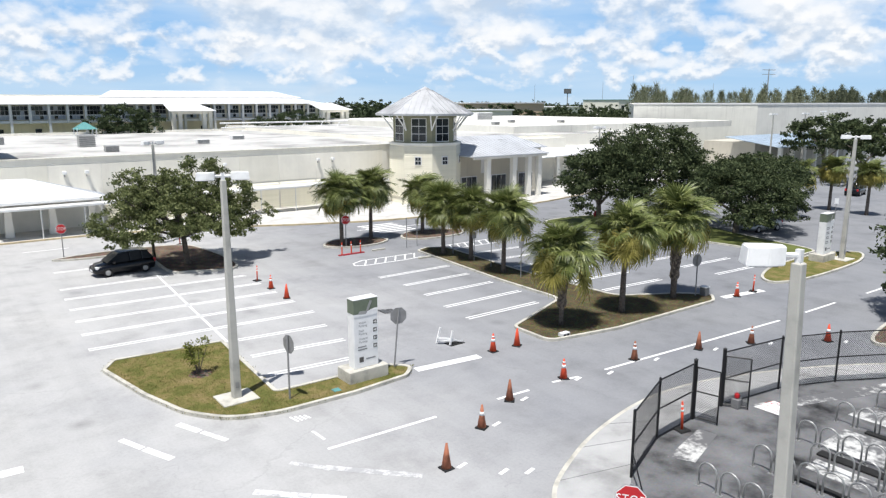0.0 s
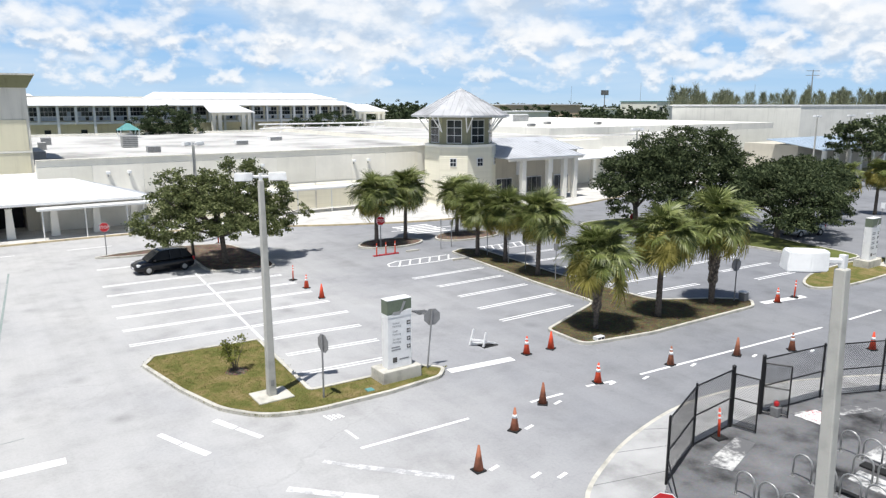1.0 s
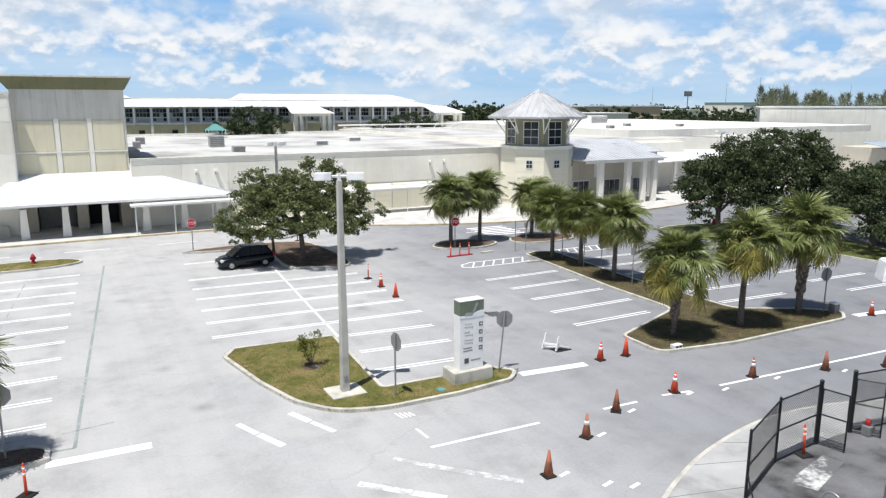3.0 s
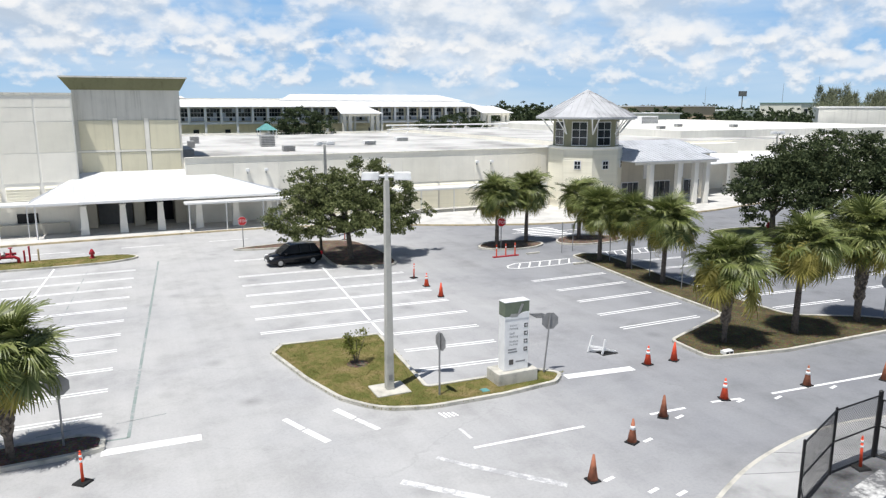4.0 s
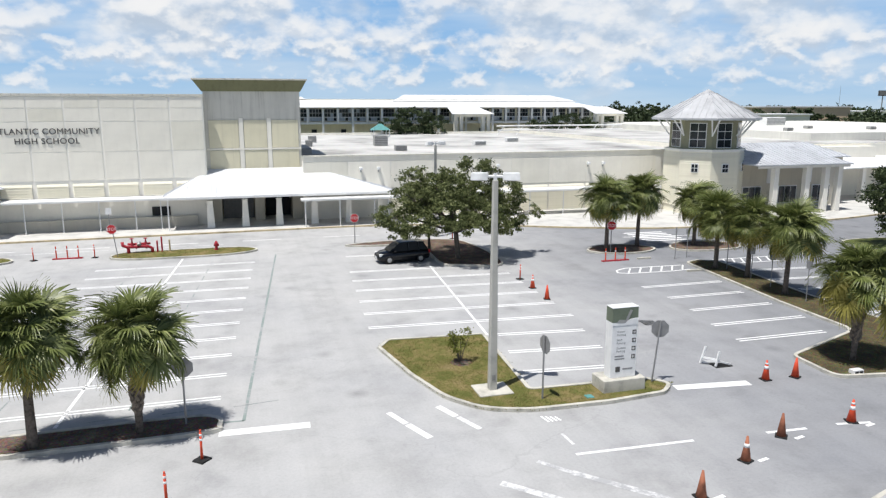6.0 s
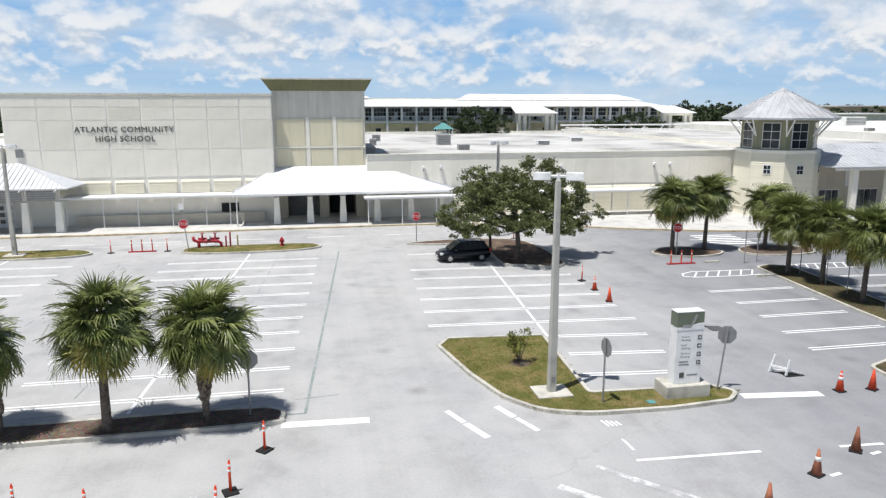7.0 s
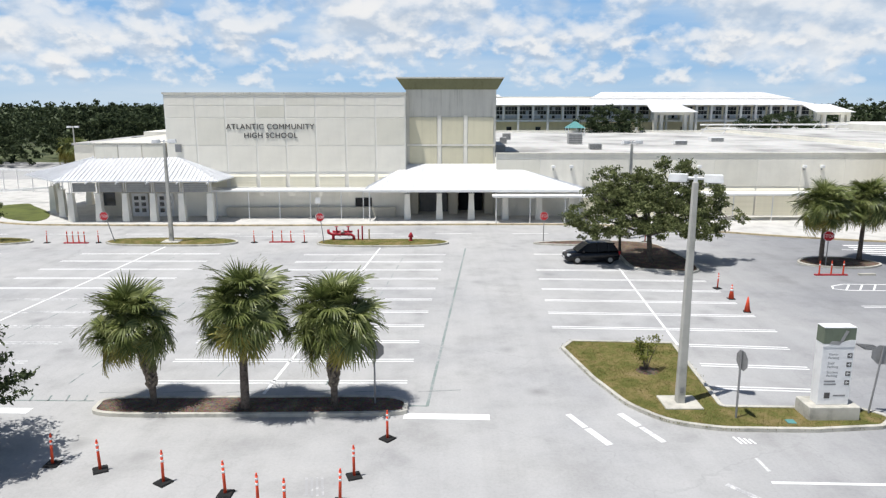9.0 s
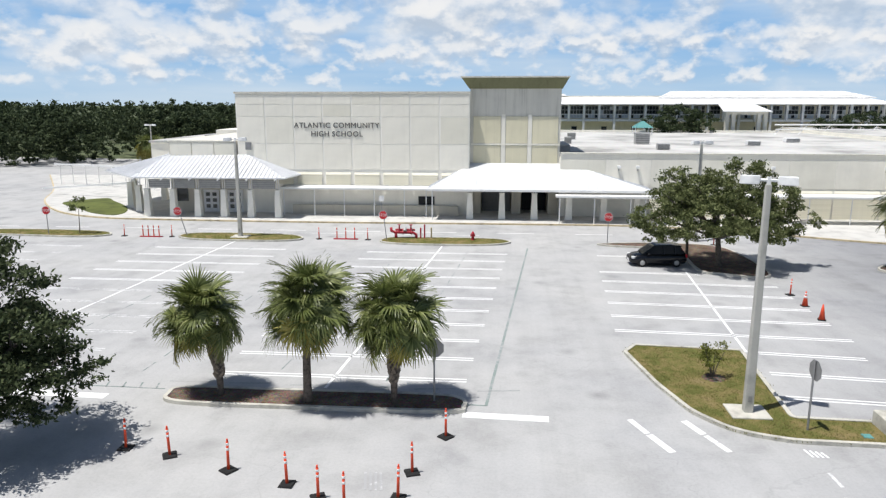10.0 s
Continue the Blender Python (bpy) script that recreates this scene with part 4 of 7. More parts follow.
# ground under the east block's front
gym = thing("gymnasium_block", (175, 90, 0), "huge plain white concrete block, streaked with rain", "building")
bm = B()
prism(bm, [(142, 111), (157, 88), (300, 62), (330, 180), (227, 180)], 0, 11.3)
part("wall", bm, "pale_wall", gym)
bm = B()
ribbon(bm, [(142, 111), (157, 88), (300, 62)], -0.15, 0.5, 11.3, 11.65)
part("coping", bm, "white_metal", gym)
gl = thing("east_low_block", (132, 66, 0), "low pale block with a light metal roof on columns", "building")
part("wall", boxm(118, 152, 66, 76, 0, 5.0), "beige", gl)
seam_roof(gl, [((115, 60, 4.6), (154, 60, 4.6), (154, 70, 6.0), (115, 70, 6.0))], "blue_metal", 0.9)
for x in range(117, 154, 4):
    part("column", boxm(x - 0.3, x + 0.3, 60.6, 61.2, 0.0, 4.5), "trim_wall", gl)


# ---- islands and lawns ----
def island(name, pts, cover, label, curve=True, kerb="kerb", closed_n=6, curve_r=0.8):
    """A raised bed inside a concrete kerb; pts run anticlockwise."""
    P = [Vector((p[0], p[1], p[2] if len(p) > 2 else (0.0 if curve else curve_r))) for p in pts]
    if sum(a.x * b.y - b.x * a.y for a, b in zip(P, P[1:] + P[:1])) < 0:
        P.reverse()
    L = smooth_line(P, closed_n, True) if curve else round_poly([tuple(p) for p in P], curve_r)
    c = sum(L, Vector()) / len(L)
    t = thing(name, (c.x, c.y, 0), label, "planting bed", "traffic islands")
    bm = B()
    ribbon(bm, L, 0.0, 0.17, -0.05, 0.15, True)
    part("kerb", bm, kerb, t)
    bm = B()
    inner = []
    n = len(L)
    for k, p in enumerate(L):
        d = (L[(k + 1) % n] - L[k - 1]).normalized()
        inner.append(p + Vector((-d.y, d.x, 0)) * 0.15)
    prism(bm, [(p.x, p.y) for p in inner], -0.05, 0.115)
    part("bed", bm, cover, t)
    return t


def inside(p, poly):
    x, y, r = p[0], p[1], False
    for (x0, y0), (x1, y1) in zip(poly, poly[1:] + poly[:1]):
        if (y0 > y) != (y1 > y) and x < (x1 - x0) * (y - y0) / (y1 - y0) + x0:
            r = not r
    return r


def tufts(name, poly, n, seed, mat, h=0.09, label="short dry grass blades"):
    """Countless blades on a bed."""
    rnd = random.Random(seed)
    xs, ys = [p[0] for p in poly], [p[1] for p in poly]
    verts, faces = [], []
    while n:
        x, y = rnd.uniform(min(xs), max(xs)), rnd.uniform(min(ys), max(ys))
        if not inside((x, y), poly) or noise.noise((x * 0.9, y * 0.9, 3)) < rnd.uniform(-0.9, 0.25):
            n -= rnd.random() < 0.3
            continue
        n -= 1
        for j in range(3):
            a, l = rnd.uniform(0, 6.28), rnd.uniform(0.5, 1.3) * h
            w = 0.018
            k = len(verts)
            dx, dy = math.cos(a), math.sin(a)
            ox, oy = x + rnd.gauss(0, 0.05), y + rnd.gauss(0, 0.05)
            verts += [(ox - dy * w, oy + dx * w, 0.1), (ox + dy * w, oy - dx * w, 0.1), (ox + dx * l * 0.7, oy + dy * l * 0.7, 0.1 + l)]
            faces.append((k, k + 1, k + 2))
    me = bpy.data.meshes.new(name)
    me.from_pydata(verts, [], faces)
    me.materials.append(M[mat])
    return tagged(new(name, me), label, "grass", kind="stuff")


M["blade"] = make_leaf("grass_blade", (0.075, 0.085, 0.02), (0.15, 0.15, 0.045), (0.27, 0.22, 0.1), 0.2)
ISL = [(6.0, 33.4), (6.7, 34.5), (11.85, 34.1), (11.35, 26.5), (16.7, 26.25), (17.6, 25.4), (16.7, 24.55),
       (14.0, 24.3), (10.6, 24.4), (8.7, 25.0), (7.5, 26.7), (6.7, 29.5)]
ISLR = [(*p, r) for p, r in zip(ISL, (0.4, 0.3, 0.25, 0.15, 0.6, 0.6, 0.7, 3, 4, 3, 3, 4))]
island("grass_island", ISLR, "grass", "dry grass island with a pale concrete kerb beside the lane", False)
tufts("grass", ISL, 9000, 1, "blade", 0.055)
MED = [(25.1, 26.9), (25.0, 24.0), (29.5, 23.25), (38.4, 23.15), (39.7, 24.1), (38.2, 25.6), (34.6, 27.6), (34.5, 36.0), (35.3, 46.0), (33.9, 46.9),
       (32.5, 46.4), (31.4, 35.0), (31.2, 29.3)]
MEDR = [(*p, r) for p, r in zip(MED, (0.7, 0.8, 3, 1, 0.6, 2, 1.5, 5, 0.8, 0.5, 0.6, 5, 1.2))]
island("palm_median", MEDR, "verge", "long kerbed median of brown earth and dry grass under palms", False)
tufts("grass", MED, 2600, 2, "blade", 0.055)
PD = [(-13.8, 26.7), (-13.2, 27.45), (-9, 27.5), (-3, 27.55), (-1.5, 27.2), (-1.3, 26.4), (-2.0, 25.85), (-8, 25.75), (-13.0, 25.85)]
island("palm_island", PD, "mulch", "long narrow mulch island with three palms and a pale kerb")
island("palm_island", [(27.3, 52.6), (28.4, 51.0), (31.3, 50.6), (33.3, 51.9), (32.2, 53.9), (29.2, 54.3)], "mulch", "round mulch island under two palms")
island("palm_island", [(34.6, 51.6), (35.6, 50.2), (38.3, 49.8), (40.6, 50.3), (41.2, 52.2), (38.5, 53.8), (36.0, 53.4)], "mulch", "round mulch island under one palm")
OAKISL = [(8.3, 60.4), (9.6, 59.5), (13.4, 58.9), (14.3, 57.0), (14.2, 51.2), (15.6, 50.1), (18.2, 49.3), (19.2, 51.5), (19.0, 57.0), (17.8, 60.3), (13.0, 61.2)]
island("oak_island", OAKISL, "mulch", "brown mulch island under the spreading oak")
F1 = [(-29.0, 60.6), (-26.5, 59.5), (-19.9, 59.4), (-17.6, 60.6), (-19.2, 62.4), (-25, 62.8), (-28.6, 62.3)]
F2 = [(-10.5, 59.9), (-8, 58.95), (-1.6, 59.05), (0.8, 60.4), (-0.6, 61.9), (-5.7, 62.1), (-9.8, 61.8)]
F3 = [(-48, 60.8), (-42, 60.1), (-37.6, 60.0), (-35.7, 61.3), (-38.4, 62.9), (-48, 62.9)]
for k, f in enumerate((F1, F2, F3)):
    island("grass_island", f, "grass", "small kerbed strip of dry grass along the front drive")
    tufts("grass", f, 700, 5 + k, "blade")
RI = [(45.6, 23.5), (47.5, 22.6), (52, 22.4), (57.5, 22.8), (60.5, 24.2), (58, 25.9), (51, 26.0), (46.8, 24.9)]
island("grass_island", RI, "grass", "dry grass island beneath the second direction sign")
RT = [(37.8, 13.6), (40, 12.6), (48, 12.3), (52, 13.4), (50, 15.0), (43.5, 15.1), (38.9, 14.5)]
island("tree_island", RT, "mulch", "kerbed mulch island under a small tree at the road")
OM = [(55.2, 27.4), (57.0, 26.5), (58.8, 27.4), (60.0, 33), (62.0, 40), (61.5, 48), (56, 50.5), (50.5, 49.6), (52.6, 42), (54.6, 34)]
# dark green cover carries part of the oaks' shade in its colour
island("oak_bed", OM, "lawn", "wide shaded bed of thin grass under dark oaks")
LW = [(-52.4, 80.2), (-48, 76.2), (-44.6, 73.0), (-41.4, 71.6), (-41.0, 73.5), (-43.0, 77.5), (-47.0, 82.0), (-49.6, 84.4)]
bm = B()
prism(bm, [(p.x, p.y) for p in smooth_line([(x, y, 0) for x, y in LW], 5, True)][::-1], 0.0, 0.2)
solid("lawn", bm, "lawn", "trimmed green lawn beside the gate canopy", "lawn")
tufts("grass", LW, 900, 9, "blade", 0.12)

# ---- paint on the asphalt ----
def stripe(x0, y0, x1, y1, w, mat="paint", name="stall_line", z=0.006):
    d = Vector((x1 - x0, y1 - y0, 0))
    n = Vector((-d.y, d.x, 0)).normalized() * (w / 2)
    a, b = Vector((x0, y0, 0)), Vector((x1, y1, 0))
    bm = B()
    prism(bm, [((a - n).x, (a - n).y), ((b - n).x, (b - n).y), ((b + n).x, (b + n).y), ((a + n).x, (a + n).y)], -0.004, z)
    return part(name, bm, mat, road)


def hairpin(x0, y0, x1, y1, mat="paint"):
    """A stall's double line, closed at both ends."""
    d = Vector((x1 - x0, y1 - y0, 0)).normalized()
    n = Vector((-d.y, d.x, 0)) * 0.14
    for s in (-1, 1):
        stripe(x0 + s * n.x, y0 + s * n.y, x1 + s * n.x, y1 + s * n.y, 0.1, mat)


for k in range(11):
    y = 55.9 - 2.66 * k
    x = 0.5 + (y - 55.9) * 0.072
    hairpin(x - 11.4, y + 0.05, x, y)
stripe(-5.0, 58.6, -7.4, 28.0, 0.14)
for k in range(11):
    y = 56.3 - 2.72 * k
    x = -17.8 + (y - 56) * 0.072
    hairpin(x - (11.3 if k < 7 else 5.6 + 0.3 * k), y + 0.12, x, y, "paint" if k < 5 else "paint_worn")
stripe(-23.3, 59.3, -25.3, 30.0, 0.14)
for k in range(7):
    y = 56.3 - 2.72 * k
    hairpin(-41.5 + (y - 56) * 0.072, y + 0.2, -35.6 + (y - 56) * 0.072, y, "paint_worn")
hairpin(7.6, 56.0, 10.2, 55.9)
for k in range(6):
    y = 50.5 - 2.7 * k
    hairpin(7.1 + (y - 50.5) * 0.07, y, (18.3 if k else 14.0) - 0.05 * k, y - (0.75 if k else 0.3))
for y, x0, x1 in ((34.0, 12.6, 17.4), (31.3, 12.2, 17.0), (28.6, 11.9, 17.2)):
    hairpin(x0, y, x1, y - 0.5)
stripe(13.3, 51.0, 12.05, 34.1, 0.14)
for y, x0, x1 in ((40.8, 25.4, 31.5), (38.0, 25.6, 31.1), (35.2, 25.3, 30.9), (32.35, 24.7, 30.8), (29.75, 24.3, 29.8)):
    hairpin(x0, y, x1, y)
for y in (29.0, 31.8, 34.6, 37.4, 40.2, 43.0):
    hairpin(35.2, y + 0.15, 40.6, y - 0.3)
for y in (27.2, 30.0, 32.8):
    hairpin(45.0, y, 50.6, y - 0.35)
HAT = [(26.2, 45.7), (25.9, 45.0), (26.6, 44.6), (30, 44.45), (31.7, 44.6)]
for a, b in zip(HAT, HAT[1:]):
    stripe(*a, *b, 0.12)
stripe(26.2, 45.7, 27.2, 46.2, 0.12)
stripe(27.2, 46.2, 31.8, 46.0, 0.12)
for k in range(6):
    stripe(26.6 + k * 0.9, 44.7, 27.5 + k * 0.9, 46.0, 0.12)
for k in range(6):
    stripe(35.6 + k * 0.8, 45.6, 36.3 + k * 0.8, 46.9, 0.12)
stripe(35.4, 45.5, 41.5, 45.3, 0.12)
stripe(35.4, 47.0, 41.5, 46.9, 0.12)
for k in range(6):
    stripe(34.6, 55.4 + 0.8 * k, 38.6, 55.2 + 0.8 * k, 0.34, "paint", "crossing_bar")
stripe(-1.4, 25.85, 1.95, 25.7, 0.5, "paint", "stop_bar")
stripe(17.5, 25.1, 20.95, 24.7, 0.5, "paint", "stop_bar")
stripe(39.8, 23.5, 43.4, 22.9, 0.5, "paint", "stop_bar")
stripe(-21.8, 26.6, -16.3, 26.4, 0.5, "paint", "stop_bar")
for s in ((10.7, 20.8, 15.3, 20.6), (18.3, 20.4, 20.0, 20.3), (21.4, 20.3, 22.8, 20.05), (24.4, 19.9, 38.0, 18.9), (40.7, 18.8, 44.2, 18.7), (48, 18.5, 52, 18.4), (56, 18.3, 60, 18.2)):
    stripe(*s, 0.14, "paint", "lane_line")
for s in ((5.05, 25.95, 5.5, 24.8, 0.24), (5.55, 24.7, 6.1, 23.4, 0.28), (7.1, 26.0, 7.55, 24.9, 0.28), (7.6, 24.8, 8.1, 23.6, 0.22)):
    stripe(*s, "paint_mid", "arrow_mark")
for s in ((9.2, 20.7, 10.0, 19.7, 0.2), (10.0, 19.7, 12.3, 17.3, 0.3), (7.5, 19.7, 9.6, 17.6, 0.3), (10.9, 22.4, 10.95, 21.5, 0.12)):
    stripe(*s, "paint_worn", "old_mark")
for x, y in ((13.75, 17.05), (16.75, 18.7), (19.2, 19.75), (22.6, 19.9), (24.3, 19.5), (27.4, 19.3), (30.9, 18.4), (33.9, 17.2), (37.2, 15.0), (14.6, 15.9), (15.3, 15.4)):
    stripe(x - 0.22, y - 0.05, x + 0.22, y + 0.05, 0.14, "paint", "small_mark")
for k in range(4):
    stripe(10.75 + 0.17 * k, 24.0 - 0.06 * k, 10.85 + 0.17 * k, 23.45, 0.08, "paint", "old_mark")
    stripe(-4.35 + 0.17 * k, 21.2, -4.15 + 0.17 * k, 20.1, 0.08, "paint_worn", "old_mark")
for k in range(13):
    stripe(-58 + 7.2 * k, 65.2, -54.6 + 7.2 * k, 65.2, 0.12, "paint", "lane_line")
stripe(-30, 63.8, -2, 63.9, 0.1, "paint_worn", "lane_line")
for k in range(4):
    stripe(33.5 + 4.4 * k, 57.6 - 0.5 * k, 36 + 4.4 * k, 57.4 - 0.5 * k, 0.12, "paint", "lane_line")
stripe(2.2, 58.4, -0.5, 26.75, 0.13, "paint_green", "green_line")
stripe(-0.5, 26.75, -1.3, 26.8, 0.1, "paint_green", "green_line")
stripe(-14.2, 27.35, -20.5, 27.5, 0.08, "paint_dash", "green_line")
for x0, y0, x1, y1 in ((-2.7, 56.9, -5.0, 28.0), (-8.0, 57.0, -10.0, 29), (-15.2, 52, -16.2, 28.4), (-20.9, 57, -22.6, 34)):
    for k in range(12):
        a, b = k / 12, (k + 0.6) / 12
        stripe(x0 + (x1 - x0) * a, y0 + (y1 - y0) * a, x0 + (x1 - x0) * b, y0 + (y1 - y0) * b, 0.07, "paint_dash", "faint_line")
for k in range(8):
    stripe(-14.6 - 0.75 * k, 27.35, -14.75 - 0.75 * k, 27.95, 0.07, "paint_dash", "faint_line")
for k in range(6):
    stripe(-14.4 + 2.7 * k, 28.2, -12.6 + 2.7 * k, 28.3 + 0.02 * k, 0.05, "paint_dash", "faint_line")
bm = B()
prism(bm, [(21.1, 33.3), (21.9, 33.2), (21.9, 34.0), (21.1, 34.2)], -0.004, 0.01)
dr = solid("drain_grate", bm, "black", "dark iron drain grate set in the asphalt", "drain", kind="")
for k in range(6):
    part("bar", boxm(21.15, 21.85, 33.32 + 0.13 * k, 33.37 + 0.13 * k, 0.01, 0.02), "steel", dr)
part("wheel_stop", boxm(31.0, 32.2, 43.85, 44.05, 0.0, 0.13), "kerb", road, "white concrete wheel stop")
part("wheel_stop", boxm(29.7, 30.9, 48.6, 48.8, 0.0, 0.13), "kerb", road, "white concrete wheel stop")


# ---- palms ----
def frond_mesh(seed, mat, fold, droop):
    """A fan leaf on its stalk, along +x: the round fan hangs from the stalk's end by the angle fold, its tips droop."""
    rnd = random.Random(seed)
    bm = B()
    S = 0.98
    tube(bm, [(0.0, 0, 0), (0.5, 0, 0.07), (S, 0, 0.0)], [0.03, 0.02, 0.014], 3, False)
    f = radians(fold)
    u, w = Vector((math.cos(f), 0, -math.sin(f))), Vector((math.sin(f), 0, math.cos(f)))
    n = 36
    for k in range(n):
        a = radians(-150 + 300 * k / (n - 1) + rnd.uniform(-3, 3))
        L = (0.94 - 0.16 * abs(a) / 2.6) * rnd.uniform(0.86, 1.08)
        out = u * math.cos(a) + Vector((0, math.sin(a), 0))
        side = w.cross(out).normalized()
        cup = 0.16 + 0.14 * abs(math.sin(a))
        tip = droop * rnd.uniform(0.5, 1.4)
        row = []
        for s, ww in ((0.0, 0.01), (0.3, 0.03), (0.6, 0.024), (0.82, 0.013), (1.0, 0.003)):
            hang = max(0.0, s - 0.45) / 0.55
            c = Vector((S, 0, 0)) + out * (L * s * (1 - 0.12 * tip * hang)) + w * (cup * s) - (w * 0.5 + Vector((0, 0, 0.5))) * (0.4 * tip * hang ** 1.5)
            row.append((bm.verts.new(c - side * ww), bm.verts.new(c + side * ww + w * 0.016)))
        for p, q in zip(row, row[1:]):
            bm.faces.new((p[0], p[1], q[1], q[0]))
    me = bpy.data.meshes.new("frond")
    bm.to_mesh(me)
    bm.free()
    me.materials.append(M[mat])
    return me


FRONDS = [frond_mesh(k, "palm", fo, 0.5 + 0.15 * k) for k, fo in enumerate((12, 28, 42, 52, 64))]
OLD = [frond_mesh(20 + k, "palm_old", fo, 0.9 + 0.2 * k) for k, fo in enumerate((45, 60, 72))]


def palm(x, y, height, width, seed, label, group, lean=(0.0, 0.0), yellow=0.25, boots=False, thick=0.145, z=0.1):
    rnd = random.Random(seed)
    t = thing("palm_tree", (x, y, z), label, "palm", group)
    R = width / 2
    hc = height - R * 0.94               # where the leaves spring from
    top = Vector((x + lean[0], y + lean[1], z + hc))
    bm = B()
    pts, rad = [], []
    for k in range(9):
        s = k / 8
        pts.append(Vector((x, y, z - 0.1)).lerp(top, s) + Vector((lean[0], lean[1], 0)) * (-0.35 * math.sin(s * 3.14)))
        rad.append(thick * (1.25 - 0.35 * s if not boots else 0.85 + 0.75 * s ** 1.3) * (1.2 if k == 0 else 1))
    tube(bm, pts, rad, 10)
    tr = part("trunk", bm, "bark", t, smooth=True)
    if boots:                            # stubs of old leaf bases, crossing up the stem
        bm = B()
        for k in range(28, 112):
            s = k / 112
            a = k * 2.4
            c = Vector((x, y, z)).lerp(top, s)
            c += Vector((lean[0], lean[1], 0)) * (-0.35 * math.sin(s * 3.14))
            r = thick * (0.85 + 0.75 * s ** 1.3)
            d = Vector((math.cos(a), math.sin(a), 0))
            q = Vector((-d.y, d.x, 0)) * (0.06 if k % 2 else -0.06)
            p = c + d * r * 0.9
            tube(bm, [p, p + d * 0.07 + q + Vector((0, 0, 0.13)), p + d * 0.1 + q * 2.2 + Vector((0, 0, 0.25))], [0.06, 0.05, 0.032], 4)
        part("boot_lattice", bm, "boot", tr, "criss-crossed grey leaf stubs")
    n = 60
    for k in range(n):
        s = k / (n - 1)
        el = 68 - 104 * s ** 0.95 + rnd.uniform(-13, 13)
        az = k * 137.5 + rnd.uniform(-20, 20)
        old = s > 1 - yellow and rnd.random() < 0.75
        ob = new("frond", rnd.choice(OLD if old else (FRONDS[:3] if s < 0.3 else FRONDS)))
        sc = R / 1.86 * rnd.uniform(0.84, 1.08) * (0.86 if s > 0.85 else 1)
        ob.parent = t
        m = Matrix.Translation(top - Vector((x, y, z)) + Vector((0, 0, 0.28 - 0.5 * s))) @ Euler((radians(rnd.uniform(-25, 25)), radians(-el), radians(az))).to_matrix().to_4x4()
        ob.matrix_basis = m @ Matrix.Diagonal((sc * rnd.uniform(0.9, 1.05), sc * rnd.uniform(0.8, 1.0), sc, 1))
    for k in range(15):                  # young leaves that fill the heart
        ob = new("frond", rnd.choice(FRONDS))
        ob.parent = t
        ob.matrix_basis = (Matrix.Translation(top - Vector((x, y, z)) + Vector((0, 0, 0.1))) @ Euler((radians(rnd.uniform(-40, 40)), radians(-rnd.uniform(-25, 80)), k * 2.4)).to_matrix().to_4x4()
                           @ Matrix.Scale(R / 1.8 * rnd.uniform(0.5, 0.66), 4))
    return t


GL = "palms on the near island"
palm(-11.5, 26.75, 5.0, 4.2, 1, "leaning cabbage palm with a boot-studded trunk on mulch", GL, (-0.75, 0.2), 0.2, True)
palm(-7.7, 26.35, 6.0, 4.6, 2, "tall full cabbage palm with a smooth grey trunk on mulch", GL, (0.1, 0), 0.2)
palm(-4.2, 26.55, 5.5, 4.6, 3, "cabbage palm with leaf stubs on its trunk beside a stop sign", GL, (0.1, 0.1), 0.2, True)
GM = "palms on the median"
palm(27.4, 25.5, 6.1, 5.0, 4, "broad yellow-tinged cabbage palm at the median's nose", GM, (0.0, 0), 0.4, True)
palm(32.0, 25.1, 6.6, 4.9, 5, "yellow-tinged cabbage palm with a slim trunk on grass", GM, (0.1, 0), 0.45)
palm(36.9, 25.1, 7.1, 5.3, 6, "tall cabbage palm with a stout stubbed trunk on grass", GM, (0.2, 0.1), 0.4, True, 0.2)
palm(33.1, 36.5, 6.4, 5.3, 7, "cabbage palm with a grey trunk on the kerbed median", GM, (0.1, 0), 0.3)
palm(33.9, 41.1, 6.0, 4.8, 8, "slender yellowish cabbage palm on the median", GM, (0.0, 0), 0.35)
palm(33.5, 44.1, 6.1, 5.1, 9, "cabbage palm near the median's far end", GM, (-0.1, 0), 0.2)
GR = "palms on round islands"
palm(28.9, 52.3, 6.5, 5.2, 10, "full green palm on a round mulch island", GR, (0, 0), 0.2)
palm(32.4, 53.3, 6.5, 4.9, 11, "green palm with a bare trunk on a round mulch island", GR, (0.1, 0), 0.15)
palm(37.4, 52.4, 5.9, 4.9, 12, "small dark green palm on a round mulch island", GR, (0, 0), 0.2)
GF = "palms by the far lot"
PX1, PX2 = (82.6, 36.8), (82.0, 32.6)
palm(PX1[0], PX1[1], 6.3, 4.2, 13, "yellowish palm beside the far parking rows", GF, (0, 0), 0.5, z=0)
palm(PX2[0], PX2[1], 6.2, 4.0, 14, "palm with drooping dry leaves beside the far parking rows", GF, (0, 0), 0.45, z=0)
palm(79.5, 39.0, 6.0, 4.6, 15, "palm half hidden behind the oaks", GF, (0, 0), 0.35, z=0)
palm(-68.0, 133.0, 6.4, 7.2, 16, "wide bushy palm clump behind the gate canopy", "palms at the rear", (0, 0), 0.7, z=0.1)
palm(-63.6, 132.0, 5.6, 6.6, 17, "bushy yellow-green palm behind the gate canopy", "palms at the rear", (0, 0), 0.75, z=0.1)


